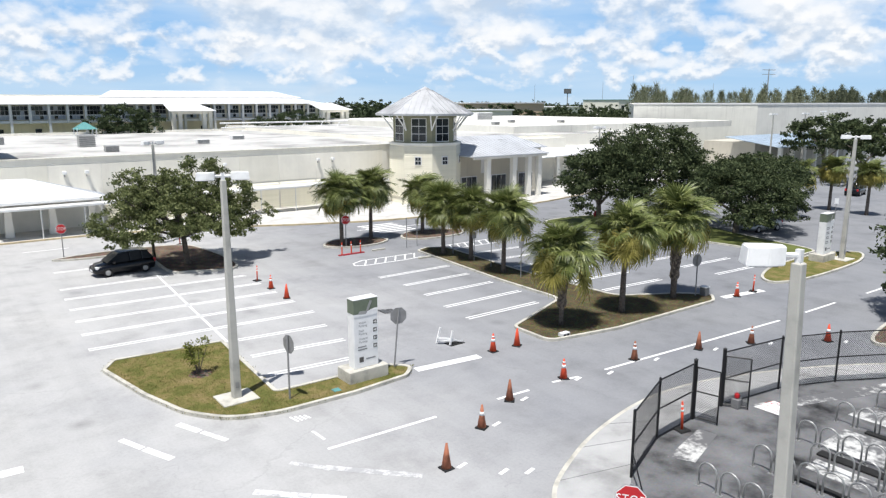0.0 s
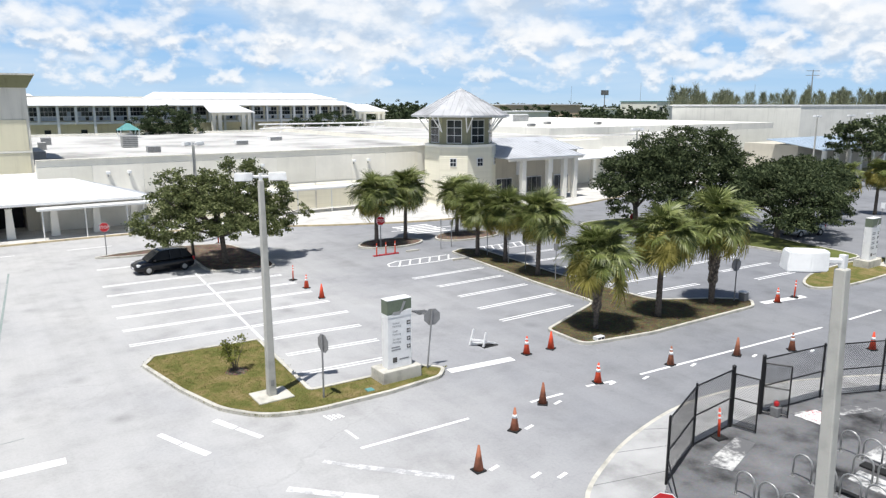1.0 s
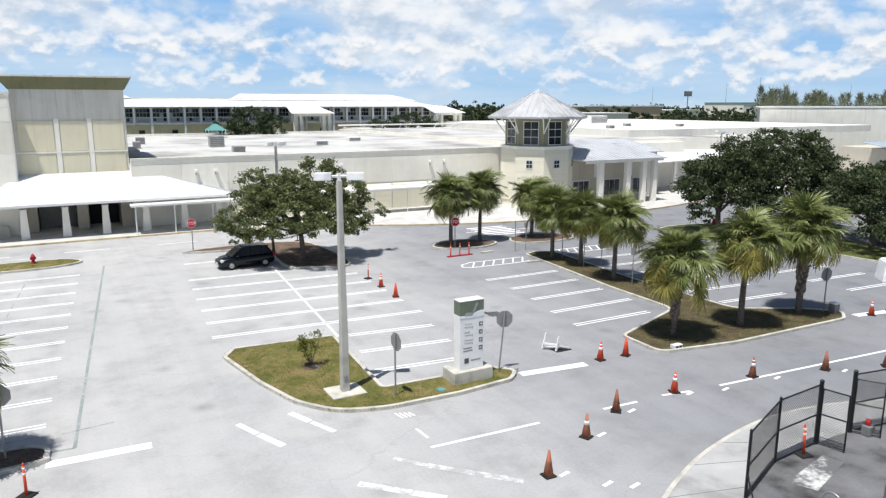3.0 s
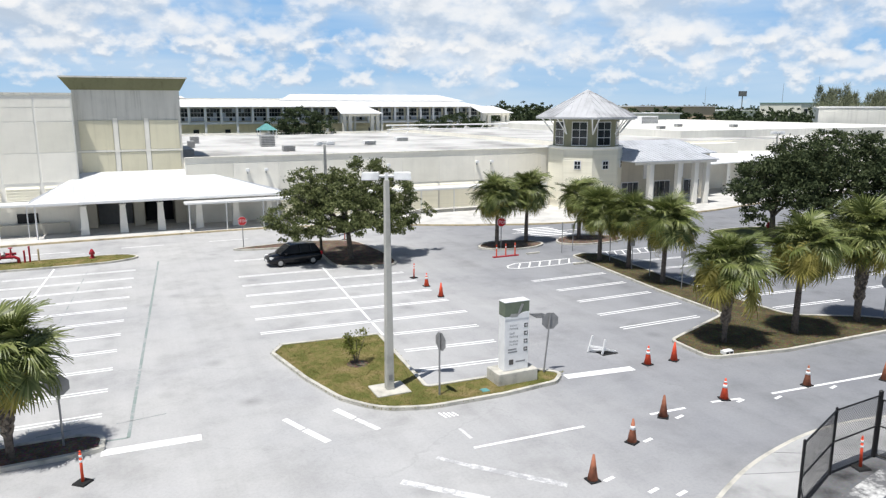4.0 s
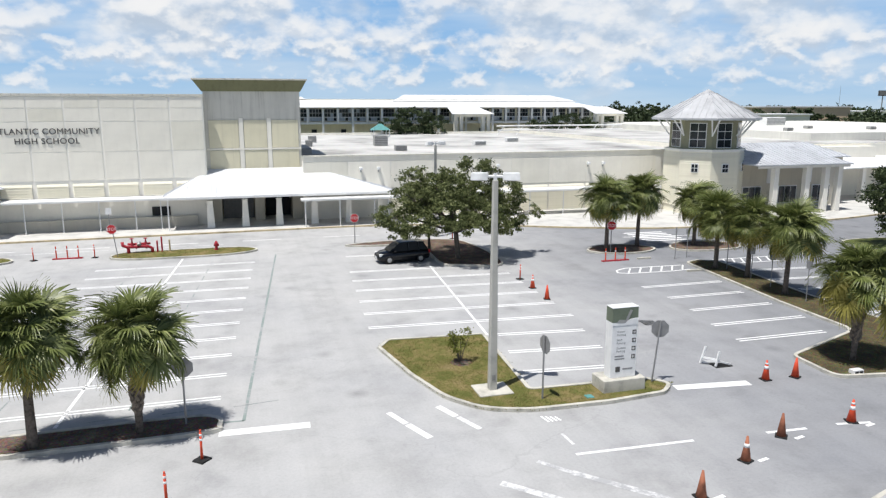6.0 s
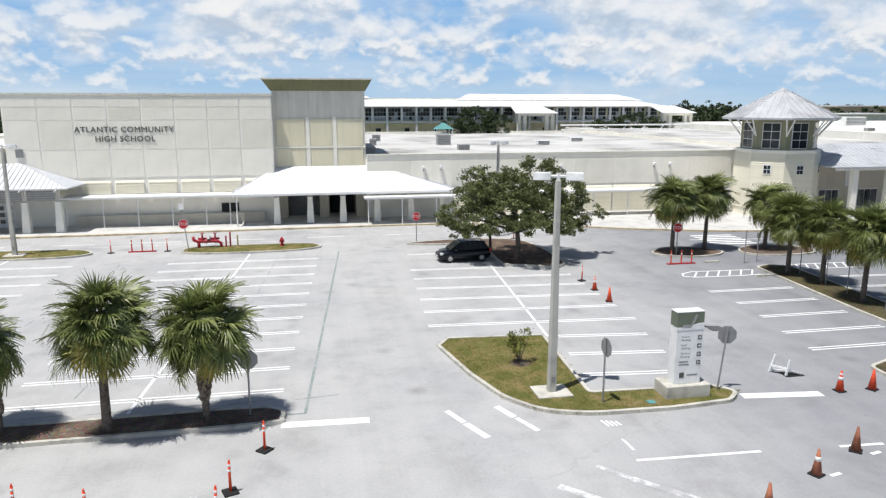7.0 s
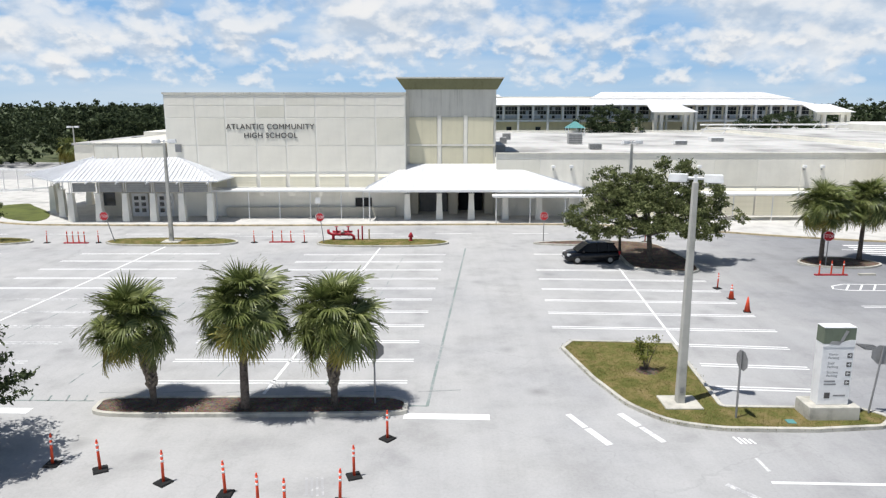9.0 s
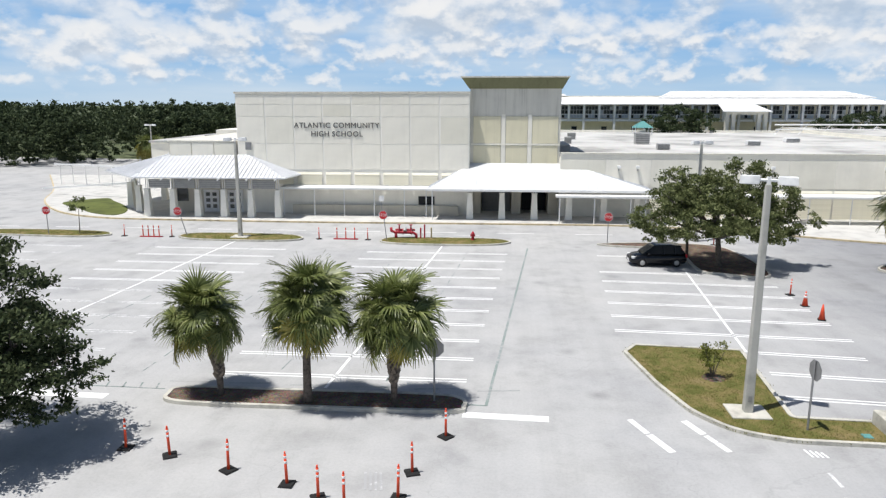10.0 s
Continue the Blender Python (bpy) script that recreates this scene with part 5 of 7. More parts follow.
# ---- leafy trees ----
def crown(name, blobs, n, size, seed, mat, parent, smooth=False, stuff=False):
    """Leaves in clumps over uneven lobes (x, y, z, rx, rz)."""
    rnd = np.random.RandomState(seed)
    w = np.array([b[3] ** 2 * b[4] ** 0.5 for b in blobs])
    w /= w.sum()
    V, F = [], []
    total = 0
    for b, share in zip(blobs, w):
        m = int(n * share)
        nc = max(5, m // 62)
        d = rnd.normal(size=(nc, 3))
        d /= np.linalg.norm(d, axis=1)[:, None]
        rr = rnd.uniform(0.55, 1.08, nc) ** 0.7
        c = np.array(b[:3]) + d * rr[:, None] * np.array([b[3], b[3], b[4]])
        c[:, 2] = np.maximum(c[:, 2], b[2] - b[4] * 0.75)
        k = rnd.randint(0, nc, m)
        p = c[k] + rnd.normal(size=(m, 3)) * np.array([0.26, 0.26, 0.15]) * (b[3] / 2.2) ** 0.5
        a = rnd.normal(size=(m, 3)) + np.array([0, 0, 0.6])
        a /= np.linalg.norm(a, axis=1)[:, None]
        t = np.cross(a, rnd.normal(size=(m, 3)))
        t /= np.linalg.norm(t, axis=1)[:, None]
        u = np.cross(a, t)
        s = size * rnd.uniform(0.6, 1.3, m)[:, None]
        quadv = np.stack([p - t * s, p + u * s * 0.45, p + t * s, p - u * s * 0.45], 1)
        V.append(quadv.reshape(-1, 3))
        F.append(np.arange(total, total + 4 * m).reshape(-1, 4))
        total += 4 * m
    V, F = np.concatenate(V), np.concatenate(F)
    V -= np.array(ORIGIN.get(parent.name, (0, 0, 0))) if parent else 0
    me = bpy.data.meshes.new(name)
    me.from_pydata(V.tolist(), [], F.tolist())
    me.materials.append(M[mat])
    ob = new(name, me)
    if parent:
        ob.parent = parent
    return ob


def limbs(t, x, y, r, fork, ends, seed):
    """A trunk that forks into bent limbs that end inside the crown."""
    rnd = random.Random(seed)
    f = Vector((x + rnd.uniform(-0.2, 0.2), y, fork))
    tube_pts = [Vector((x, y, -0.05)), Vector((x, y, 0.25)), Vector((x, y, 0)).lerp(f, 0.6), f]
    bm = B()
    tube(bm, tube_pts, [r * 1.7, r * 1.15, r, r * 0.9], 9)
    tr = part("trunk", bm, "oak_bark", t, smooth=True)
    for e in ends:
        e = Vector(e)
        m = f.lerp(e, 0.5) + Vector((rnd.uniform(-0.4, 0.4), rnd.uniform(-0.4, 0.4), rnd.uniform(-0.1, 0.5)))
        bm = B()
        tube(bm, [f - Vector((0, 0, 0.15)), m, e], [r * 0.6, r * 0.36, r * 0.1], 6)
        for j in range(3):
            q = m.lerp(e, 0.2 + 0.3 * j)
            tube(bm, [q, q + Vector((rnd.uniform(-1.3, 1.3), rnd.uniform(-1.3, 1.3), rnd.uniform(0.2, 1.1)))], [r * 0.2, r * 0.06], 5)
        part("limb", bm, "oak_bark", tr, smooth=True)


def tree(name, x, y, blobs, n, size, seed, label, mat="oak", r=0.22, fork=1.9, group=""):
    """blobs are given from the foot of the trunk."""
    t = thing(name, (x, y, 0.0), label, "tree", group)
    W = [(x + b[0], y + b[1], b[2], b[3], b[4]) for b in blobs]
    limbs(t, x, y, r, fork, [(b[0], b[1], b[2] - 0.2 * b[4]) for b in W if b[2] > fork + 1.4], seed)
    crown("crown", W, n, size, seed, mat, t)
    return t


tree("oak_tree", 16.1, 52.8, [(-5.6, 0.0, 3.7, 1.25, 0.95), (-4.0, -0.5, 5.2, 1.4, 1.0), (-3.3, 0.3, 6.5, 1.2, 0.75), (-1.9, -0.8, 5.6, 1.4, 1.0), (-0.7, 0.6, 6.5, 1.1, 0.8), (1.3, 0.2, 7.3, 1.2, 0.75),
                              (2.9, 0.4, 6.6, 1.1, 0.75), (0.6, -1.2, 5.4, 1.5, 1.0), (3.6, -0.6, 5.3, 1.4, 0.95), (5.0, 0.0, 4.8, 0.9, 0.8), (4.5, -0.4, 3.4, 1.3, 0.85), (3.9, -1.0, 2.4, 0.9, 0.55),
                              (-3.8, -1.2, 3.5, 1.5, 0.95), (-3.7, -0.8, 2.3, 1.0, 0.55), (-1.4, -2.2, 4.0, 1.6, 1.0), (1.5, -2.4, 3.7, 1.5, 0.95), (-0.4, -3.5, 3.3, 1.2, 0.75), (2.6, 2.2, 4.6, 1.6, 1.1),
                              (-2.2, 2.4, 4.8, 1.7, 1.1), (0.2, 2.8, 5.4, 1.7, 1.1), (6.4, 0.3, 3.7, 0.5, 0.45), (7.1, 0.4, 3.3, 0.45, 0.45), (1.3, -0.2, 2.9, 0.9, 0.5), (-5.5, 0.4, 2.7, 0.7, 0.5),
                              (0.0, -1.6, 3.4, 1.4, 0.7), (-2.3, -1.8, 3.0, 1.3, 0.65), (2.7, -1.6, 2.9, 1.3, 0.65), (-4.8, -0.8, 2.3, 0.9, 0.5), (0.4, 0.6, 4.6, 1.7, 1.0), (-2.8, 0.4, 4.4, 1.5, 0.9), (3.0, 0.6, 4.0, 1.5, 0.9)],
     40000, 0.125, 31, "spreading live oak with two stems on a mulch island", r=0.2, fork=2.3)
tw = thing("young_tree", (14.4, 55.3, 0.1), "slim second oak stem rising into the same crown", "tree")
part("trunk", tubem([(14.4, 55.3, 0), (14.3, 55.2, 2.2), (13.9, 55.0, 4.6)], [0.13, 0.1, 0.05], 8), "oak_bark", tw, smooth=True)
GO = "dark oaks"
tree("oak_tree", 53.9, 45.6, [(-1.8, 0, 5.6, 2.4, 1.9), (1.0, -0.5, 6.8, 2.6, 1.9), (2.4, 1.0, 5.2, 2.6, 2.0), (-0.4, 1.6, 4.6, 2.6, 1.8), (-2.9, -0.5, 3.4, 1.5, 1.5), (0.4, -1.8, 4.2, 2.3, 1.7), (-3.4, -1.0, 2.4, 1.2, 0.9), (1.6, -2.4, 2.6, 1.7, 1.0)], 19000, 0.15, 32,
     "dark green live oak in the shaded bed", "oak_dark", 0.25, 2.2, GO)
tree("oak_tree", 58.8, 44.0, [(-2.2, 0.5, 7.2, 3.2, 2.1), (1.2, -0.6, 7.6, 3.4, 2.1), (3.6, 0.6, 6.2, 3.3, 2.3), (-3.8, -0.8, 5.0, 2.8, 2.1), (0.5, -2.6, 4.8, 3.2, 2.0), (3.2, -3.0, 4.6, 3.0, 2.0), (0, 2.5, 6, 3.2, 2.2), (-5.0, -2.0, 3.2, 2.0, 1.3), (5.5, -3.5, 3.0, 2.2, 1.4), (-0.5, 0.5, 9.0, 1.6, 0.9), (1.0, -4.2, 3.0, 2.2, 1.3), (5.6, 0.4, 7.4, 2.4, 1.5), (7.0, -1.0, 5.6, 2.2, 1.7), (-3.2, -3.4, 2.4, 1.8, 0.9)], 36000, 0.15, 33,
     "wide dark green live oak with low boughs", "oak_dark", 0.32, 2.3, GO)
tree("oak_tree", 60.5, 35.0, [(-2.2, 0.3, 4.8, 3.0, 1.8), (1.6, 0.2, 5.3, 3.2, 1.7), (4.4, 0, 4.4, 2.8, 1.8), (-0.5, -2.0, 3.9, 3.0, 1.6), (3.0, -2.0, 3.8, 2.8, 1.5), (1, 2.4, 5.2, 3, 1.6), (-4.3, 0.8, 3.8, 2.0, 1.4), (-3.4, -2.4, 2.5, 1.5, 0.9), (5.8, -1.8, 2.7, 1.8, 1.1), (0.8, -3.4, 2.6, 1.8, 0.9), (2.4, 0.6, 6.5, 1.4, 0.7), (-1.6, -3.2, 2.2, 1.6, 0.8), (3.6, -3.4, 2.2, 1.6, 0.8), (6.6, 0.2, 3.4, 1.6, 1.2), (-4.2, -3.2, 2.1, 1.5, 0.8), (-1.0, -4.2, 2.0, 1.2, 0.6)], 31000, 0.14, 34,
     "low spreading live oak over a parked car", "oak_dark", 0.26, 2.0, GO)
tree("oak_tree", 71.0, 37.6, [(0, 0, 4.9, 3.2, 1.8), (3, 0.5, 4.4, 2.8, 1.7), (-2.6, 0.8, 5.0, 2.8, 1.8)], 10000, 0.17, 35, "dark live oak behind the shaded bed", "oak_dark", 0.28, 2.3, GO)
tree("oak_tree", 45.6, 14.0, [(-1.4, 0, 4.5, 2.3, 1.7), (1.2, 0.4, 5.3, 2.3, 1.4), (-2.6, -0.4, 3.2, 1.8, 1.4), (0.6, -1.4, 3.4, 2.0, 1.4), (0, 1.6, 4.2, 2.0, 1.5), (-2.2, 0.8, 2.2, 1.3, 0.8)], 12000, 0.14, 36, "small dense oak on a kerbed island", "oak_dark", 0.16, 1.6)
tree("oak_tree", -18.6, 21.5, [(1.4, 0.3, 5.6, 1.7, 1.3), (2.5, -0.2, 4.3, 1.5, 1.1), (3.7, 0.1, 3.4, 1.1, 0.8), (4.6, 0.3, 2.9, 0.6, 0.5), (-1.4, 0.6, 6.4, 2.2, 1.6), (0.2, -1.6, 4.6, 2.1, 1.6), (1.6, 1.6, 3.8, 1.7, 1.2), (0.5, 0.2, 7.0, 1.4, 1.0),
                                (2.0, -0.6, 2.7, 1.4, 1.1), (3.0, -0.3, 2.0, 0.9, 0.6), (0.5, 0, 3.4, 2.0, 1.6), (2.6, 0.9, 5.5, 0.8, 0.6), (2.2, -1.8, 3.4, 1.2, 0.9), (1.2, -2.6, 2.6, 1.2, 0.8), (3.4, 1.4, 3.0, 0.9, 0.7), (1.6, -0.4, 1.6, 1.0, 0.5)], 38000, 0.095, 37,
     "leafy dark oak overhanging the lane", "oak_dark", 0.24, 1.9)
tree("oak_tree", 113.0, 46.5, [(-4, 0, 6.2, 4.2, 2.6), (1, 1, 7.2, 4.6, 2.6), (5, 0, 6, 4, 2.4)], 6500, 0.3, 38, "far dark oak beyond the parking rows", "oak_dark", 0.3, 2.6, GO)
tree("oak_tree", 122.0, 56.0, [(-4, 0, 6.6, 4.6, 2.8), (2, 1, 7.4, 4.8, 2.8), (7, 0, 6, 4.4, 2.6)], 6500, 0.3, 39, "far dark oak beyond the parking rows", "oak_dark", 0.3, 2.6, GO)
tree("courtyard_tree", 33.5, 140.5, [(-4, 0, 7.6, 3.6, 2.4), (0, 0, 8.9, 3.8, 2.6), (4, 0, 7.6, 3.4, 2.4)], 8000, 0.25, 40, "round green tree behind the flat roof", "far_leaf", 0.3, 3.2)
tree("courtyard_tree", 67.0, 142, [(-5, 0, 7.2, 3.6, 2.0), (0, 0, 8.0, 3.8, 2.2), (5, 0, 7.2, 3.4, 2.0)], 8000, 0.25, 41, "round green tree behind the flat roof", "far_leaf", 0.3, 3.2)
sh = thing("shrub", (9.35, 30.3, 0.1), "young thin-leaved shrub on the grass island", "shrub")
for k in range(7):
    a = k * 0.9
    part("stem", tubem([(9.35, 30.3, 0.05), (9.35 + 0.22 * math.cos(a), 30.3 + 0.22 * math.sin(a), 0.8), (9.35 + 0.5 * math.cos(a), 30.3 + 0.5 * math.sin(a), 1.45)], [0.025, 0.018, 0.008], 5), "oak_bark", sh)
M["shrub"] = make_leaf("shrub_leaf", (0.08, 0.1, 0.02), (0.16, 0.18, 0.04), (0.27, 0.27, 0.08), 0.3)
crown("leaves", [(9.35, 30.3, 1.3, 0.5, 0.4), (9.2, 30.2, 1.0, 0.42, 0.35), (9.6, 30.4, 1.55, 0.3, 0.25)], 700, 0.07, 50, "shrub", sh)
bm = B()
frustum(bm, 9.4, 30.25, 0.1, 0.16, 0.55, 0.4, 12, 0)
part("mulch_ring", bm, "mulch", sh, "dark mulch ring")
sh = thing("shrub", (-38.8, 61.4, 0.1), "thin pale sapling on the far grass strip", "shrub")
part("stem", tubem([(-38.8, 61.4, 0.05), (-38.7, 61.4, 2.4)], [0.05, 0.02], 6), "oak_bark", sh)
crown("leaves", [(-38.8, 61.4, 2.6, 0.8, 0.7), (-38.5, 61.4, 3.2, 0.5, 0.5)], 380, 0.12, 51, "oak", sh)

# ---- woods and the far distance ----
def woods(name, spots, label, n=230, size=0.75, mat="far_leaf", seed=60):
    rnd = random.Random(seed)
    blobs = []
    for x, y, h, r in spots:
        for k in range(3):
            blobs.append((x + rnd.uniform(-0.6, 0.6) * r, y + rnd.uniform(-0.6, 0.6) * r, h - r * 0.55 + rnd.uniform(-0.25, 0.15) * h * 0.3, r * rnd.uniform(0.6, 0.9), r * rnd.uniform(0.45, 0.7)))
        blobs.append((x, y, h * 0.35, r, h * 0.4))
    ob = crown(name, blobs, n * len(spots), size, seed, mat, None)
    return tagged(ob, label, "woods", kind="stuff")


rnd = random.Random(77)
sp = []
for k in range(240):
    t, q = radians(rnd.uniform(-50, -17)), rnd.uniform(0, 1)
    q = 158 + 110 * q ** 1.3
    sp.append((q * math.sin(t), q * math.cos(t), rnd.uniform(7.6, 12.2), rnd.uniform(3.6, 6.8)))
woods("woods", sp, "dense dark green woods beyond the school", 850, 0.36, seed=61)
sp = []
for k in range(420):
    a = radians(rnd.uniform(-48, 84))
    d = rnd.uniform(210, 900)
    if 20 < math.degrees(a) and d < 300:
        d += 130
    sp.append((d * math.sin(a), d * math.cos(a), rnd.uniform(5.5, 10.0) + d / 300, rnd.uniform(5, 9)))
woods("woods", sp, "low belt of trees reaching to the horizon", 190, 0.95, seed=62)
sp = []
for k in range(420):
    a = radians(rnd.uniform(-50, 86))
    d = rnd.uniform(900, 2100)
    sp.append((d * math.sin(a), d * math.cos(a), rnd.uniform(6, 10) + d / 500, rnd.uniform(12, 26)))
woods("woods", sp, "hazy far tree line on the horizon", 70, 2.6, seed=63)
sp = []
for k in range(70):
    a, d = radians(rnd.uniform(44, 58)), rnd.uniform(200, 350)
    sp.append((d * math.sin(a), d * math.cos(a), rnd.uniform(7.0, 10.5), rnd.uniform(3.5, 6)))
for k in range(34):
    a, d = radians(rnd.uniform(28.5, 35.5)), rnd.uniform(205, 270)
    sp.append((d * math.sin(a), d * math.cos(a), rnd.uniform(10.5, 13.0), rnd.uniform(4, 6)))
woods("woods", sp, "scattered green trees beyond the east roofs", 420, 0.5, seed=66)
woods("woods", [(108 + 2.6 * k, 150 + rnd.uniform(-6, 6), rnd.uniform(6.0, 8.6), 3.6) for k in range(14)] + [(150 + 4 * k, 190, rnd.uniform(8, 11), 5) for k in range(9)], "green hedge of trees behind the east roofs", 1500, 0.5, seed=64)
rs = np.random.RandomState(65)
V, total = [], 0
for k in range(115):
    if 26 <= k <= 33 or 44 <= k <= 47:
        continue
    x, y = 212 + 1.5 * k + rs.uniform(-1.5, 1.5), 168 + rs.uniform(-7, 7) - 0.2 * k
    h = rs.uniform(14.0, 17.0) + 2.2 * (rs.rand() < 0.25)
    m = 620
    s = rs.uniform(0, 1, m) ** 0.8
    a = rs.uniform(0, 6.283, m)
    r = (3.4 * (1 - s) ** 0.7 + 0.15) * rs.uniform(0.15, 1.0, m)
    d = np.stack([np.cos(a), np.sin(a), np.zeros(m)], 1)
    p = np.array([x, y, 0.0]) + d * r[:, None] + np.stack([np.zeros(m), np.zeros(m), h * (0.3 + 0.68 * s)], 1)
    up = d * 0.55 + np.array([0, 0, 1.0]) + rs.normal(size=(m, 3)) * 0.25
    side = np.cross(up, rs.normal(size=(m, 3)))
    side /= np.linalg.norm(side, axis=1)[:, None]
    L = rs.uniform(0.6, 1.6, m)[:, None]
    V.append(np.stack([p - side * 0.09, p + side * 0.09, p + up * L], 1).reshape(-1, 3))
    total += 3 * m
me = bpy.data.meshes.new("pine_row")
me.from_pydata(np.concatenate(V).tolist(), [], np.arange(total).reshape(-1, 3).tolist())
me.materials.append(M["pine"])
tagged(new("pine_row", me), "row of feathery grey-green pines behind the huge block", "woods", kind="stuff")


# ---- lamp posts ----
def lamp_head(parent, x, y, z, ang, L=0.85, W=0.42, H=0.24):
    """A shoebox luminaire reaching out from the pole along ang."""
    c, s = math.cos(ang), math.sin(ang)
    bm = B()
    lo = [(0.3, -W * 0.3), (0.3 + L * 0.4, -W / 2), (0.2 + L, -W / 2), (0.2 + L, W / 2), (0.3 + L * 0.4, W / 2), (0.3, W * 0.3)]
    v0 = [bm.verts.new((x + a * c - b * s, y + a * s + b * c, z - H / 2)) for a, b in lo]
    v1 = [bm.verts.new((x + (0.12 + (a - 0.12) * 0.96) * c - b * 0.86 * s, y + (0.12 + (a - 0.12) * 0.96) * s + b * 0.86 * c, z + H / 2)) for a, b in lo]
    for k in range(6):
        bm.faces.new((v0[k], v0[(k + 1) % 6], v1[(k + 1) % 6], v1[k]))
    bm.faces.new(v1)
    bm.faces.new(v0[::-1])
    bmesh.ops.bevel(bm, geom=bm.edges[:], offset=0.025, segments=2, affect="EDGES")
    h = part("lamp_head", bm, "white", parent, "white box-shaped lamp head")
    part("arm", tubem([(x, y, z), (x + 0.35 * c, y + 0.35 * s, z)], 0.06, 6), "white", h)
    bm = B()
    q = [(x + a * c - b * s, y + a * s + b * c, z - H / 2 - 0.012) for a, b in ((0.45, -W * 0.33), (0.1 + L, -W * 0.33), (0.1 + L, W * 0.33), (0.45, W * 0.33))]
    prism(bm, [(p[0], p[1]) for p in q], z - H / 2 - 0.02, z - H / 2 - 0.002)
    part("lens", bm, "glass", h)


def lamp_post(x, y, h, heads, label, w0=0.34, w1=0.2, slab=True, L=0.8, W=0.46, H=0.3, zb=0.0, lean=(0, 0)):
    t = thing("lamp_post", (x, y, zb), label, "lamp post", "lamp posts")
    bm = B()
    frustum(bm, x, y, zb - 0.05, h - 0.15, w0 * 0.707, w1 * 0.707)
    bevel(bm, 0.025)
    for v in bm.verts:
        v.co += Vector((*lean, 0)) * (1 - v.co.z / h)
    part("pole", bm, "pole", t, "tapered square concrete pole")
    part("bracket", boxm(x - 0.06, x + 0.06, y - 0.06, y + 0.06, h - 0.2, h + 0.12), "white_metal", t)
    part("access_plate", boxm(x + lean[0] - 0.07, x + lean[0] + 0.07, y + lean[1] - w0 / 2 - 0.012, y + lean[1] - w0 / 2 + 0.02, zb + 0.5, zb + 0.75), "grey_sign", t)
    if slab:
        bm = boxm(x - 0.75, x + 0.75, y - 0.65, y + 0.65, zb - 0.05, zb + 0.06)
        bevel(bm, 0.02)
        part("base_slab", bm, "kerb", t, "square concrete base slab")
    for a in heads:
        lamp_head(t, x, y, h, radians(a), L, W, H)


lamp_post(9.7, 26.75, 9.2, (-20, 160), "tall tapered concrete lamp post with two white lamp heads on grass", zb=0.11)
lamp_post(-23.4, 61.0, 8.8, (10, 190), "tall concrete lamp post with two lamp heads on a grass strip", zb=0.11)
lamp_post(56.7, 23.9, 9.4, (-60, 120), "tall concrete lamp post with white lamp heads beside the second sign", zb=0.11)
lamp_post(16.9, 62.6, 8.6, (20, 200), "concrete lamp post rising behind the oak crown", slab=False)
lamp_post(14.0, 6.7, 9.0, (138,), "near weathered lamp post with one big white lamp head", 0.32, 0.23, False, 0.9, 0.5, 0.4, lean=(0.22, -0.17))
for x, y, h in ((-62, 122, 8), (-34, 128, 8.5), (70.5, 60.2, 8.8), (112, 60, 10), (122, 59.8, 10), (150, 70, 10)):
    lamp_post(x, y, h, (0, 180), "distant slim lamp post with pale lamp heads", 0.26, 0.16, False)


# ---- signs ----
def octagon(r):
    return [(r * math.cos(radians(22.5 + 45 * k)), r * math.sin(radians(22.5 + 45 * k))) for k in range(8)]


def stop_sign(x, y, h, face, label, tilt=(0, 0), z=0.0, letters=False):
    """An octagonal plate on a post; its face looks along the angle face."""
    t = thing("stop_sign", (x, y, z), label, "road sign", "stop signs")
    tx, ty = x + tilt[0], y + tilt[1]
    bm = tubem([(x, y, z - 0.05), (tx, ty, h)], 0.04, 6)
    part("post", bm, "grey_sign", t, "grey metal post")
    m = Matrix.Translation((tx, ty, h - 0.4)) @ pose(0, 0, 0, 90, 0, face + 90)
    bm = B()
    prism(bm, octagon(0.41), 0.048, 0.056)
    bmesh.ops.transform(bm, matrix=m, verts=bm.verts[:])
    p = part("plate", bm, "grey_sign", t, "unpainted grey sign back")
    bm = B()
    prism(bm, octagon(0.4), 0.056, 0.06)
    bmesh.ops.transform(bm, matrix=m, verts=bm.verts[:])
    part("border", bm, "white", p)
    bm = B()
    prism(bm, octagon(0.375), 0.06, 0.064)
    bmesh.ops.transform(bm, matrix=m, verts=bm.verts[:])
    part("red_face", bm, "red", p)
    if letters:
        ob = lettering("STOP", 0.3, 0, 0, 0, "lettering")
        ob.data.materials.clear()
        ob.data.materials.append(M["white"])
        ob.data.transform(Matrix.Diagonal((0.95, 1.15, 0.08, 1)))
        ob.parent = p
        ob.matrix_basis = Matrix.Translation(-Vector((x, y, z))) @ m @ Matrix.Translation((0, -0.115, 0.067))
    return t


stop_sign(-2.6, 26.8, 2.75, 90, "stop sign seen from its grey back on the palm island", z=0.1)
stop_sign(11.4, 25.35, 2.85, 8, "stop sign seen from its grey back on the grass island", z=0.1)
stop_sign(16.75, 25.75, 2.85, 75, "leaning stop sign seen from its grey back", (0.35, 0.1), z=0.1)
stop_sign(38.5, 24.6, 2.75, 80, "stop sign seen from its grey back on the median", z=0.1)
stop_sign(9.1, 60.9, 2.75, -95, "red stop sign on the brown island's tip", z=0.1, letters=True)
stop_sign(-10.0, 60.4, 2.75, -88, "leaning red stop sign beside the red pipework", (-0.3, 0), z=0.1, letters=True)
stop_sign(-28.4, 61.1, 2.75, -85, "leaning red stop sign on the grass strip", (-0.75, 0), z=0.1, letters=True)
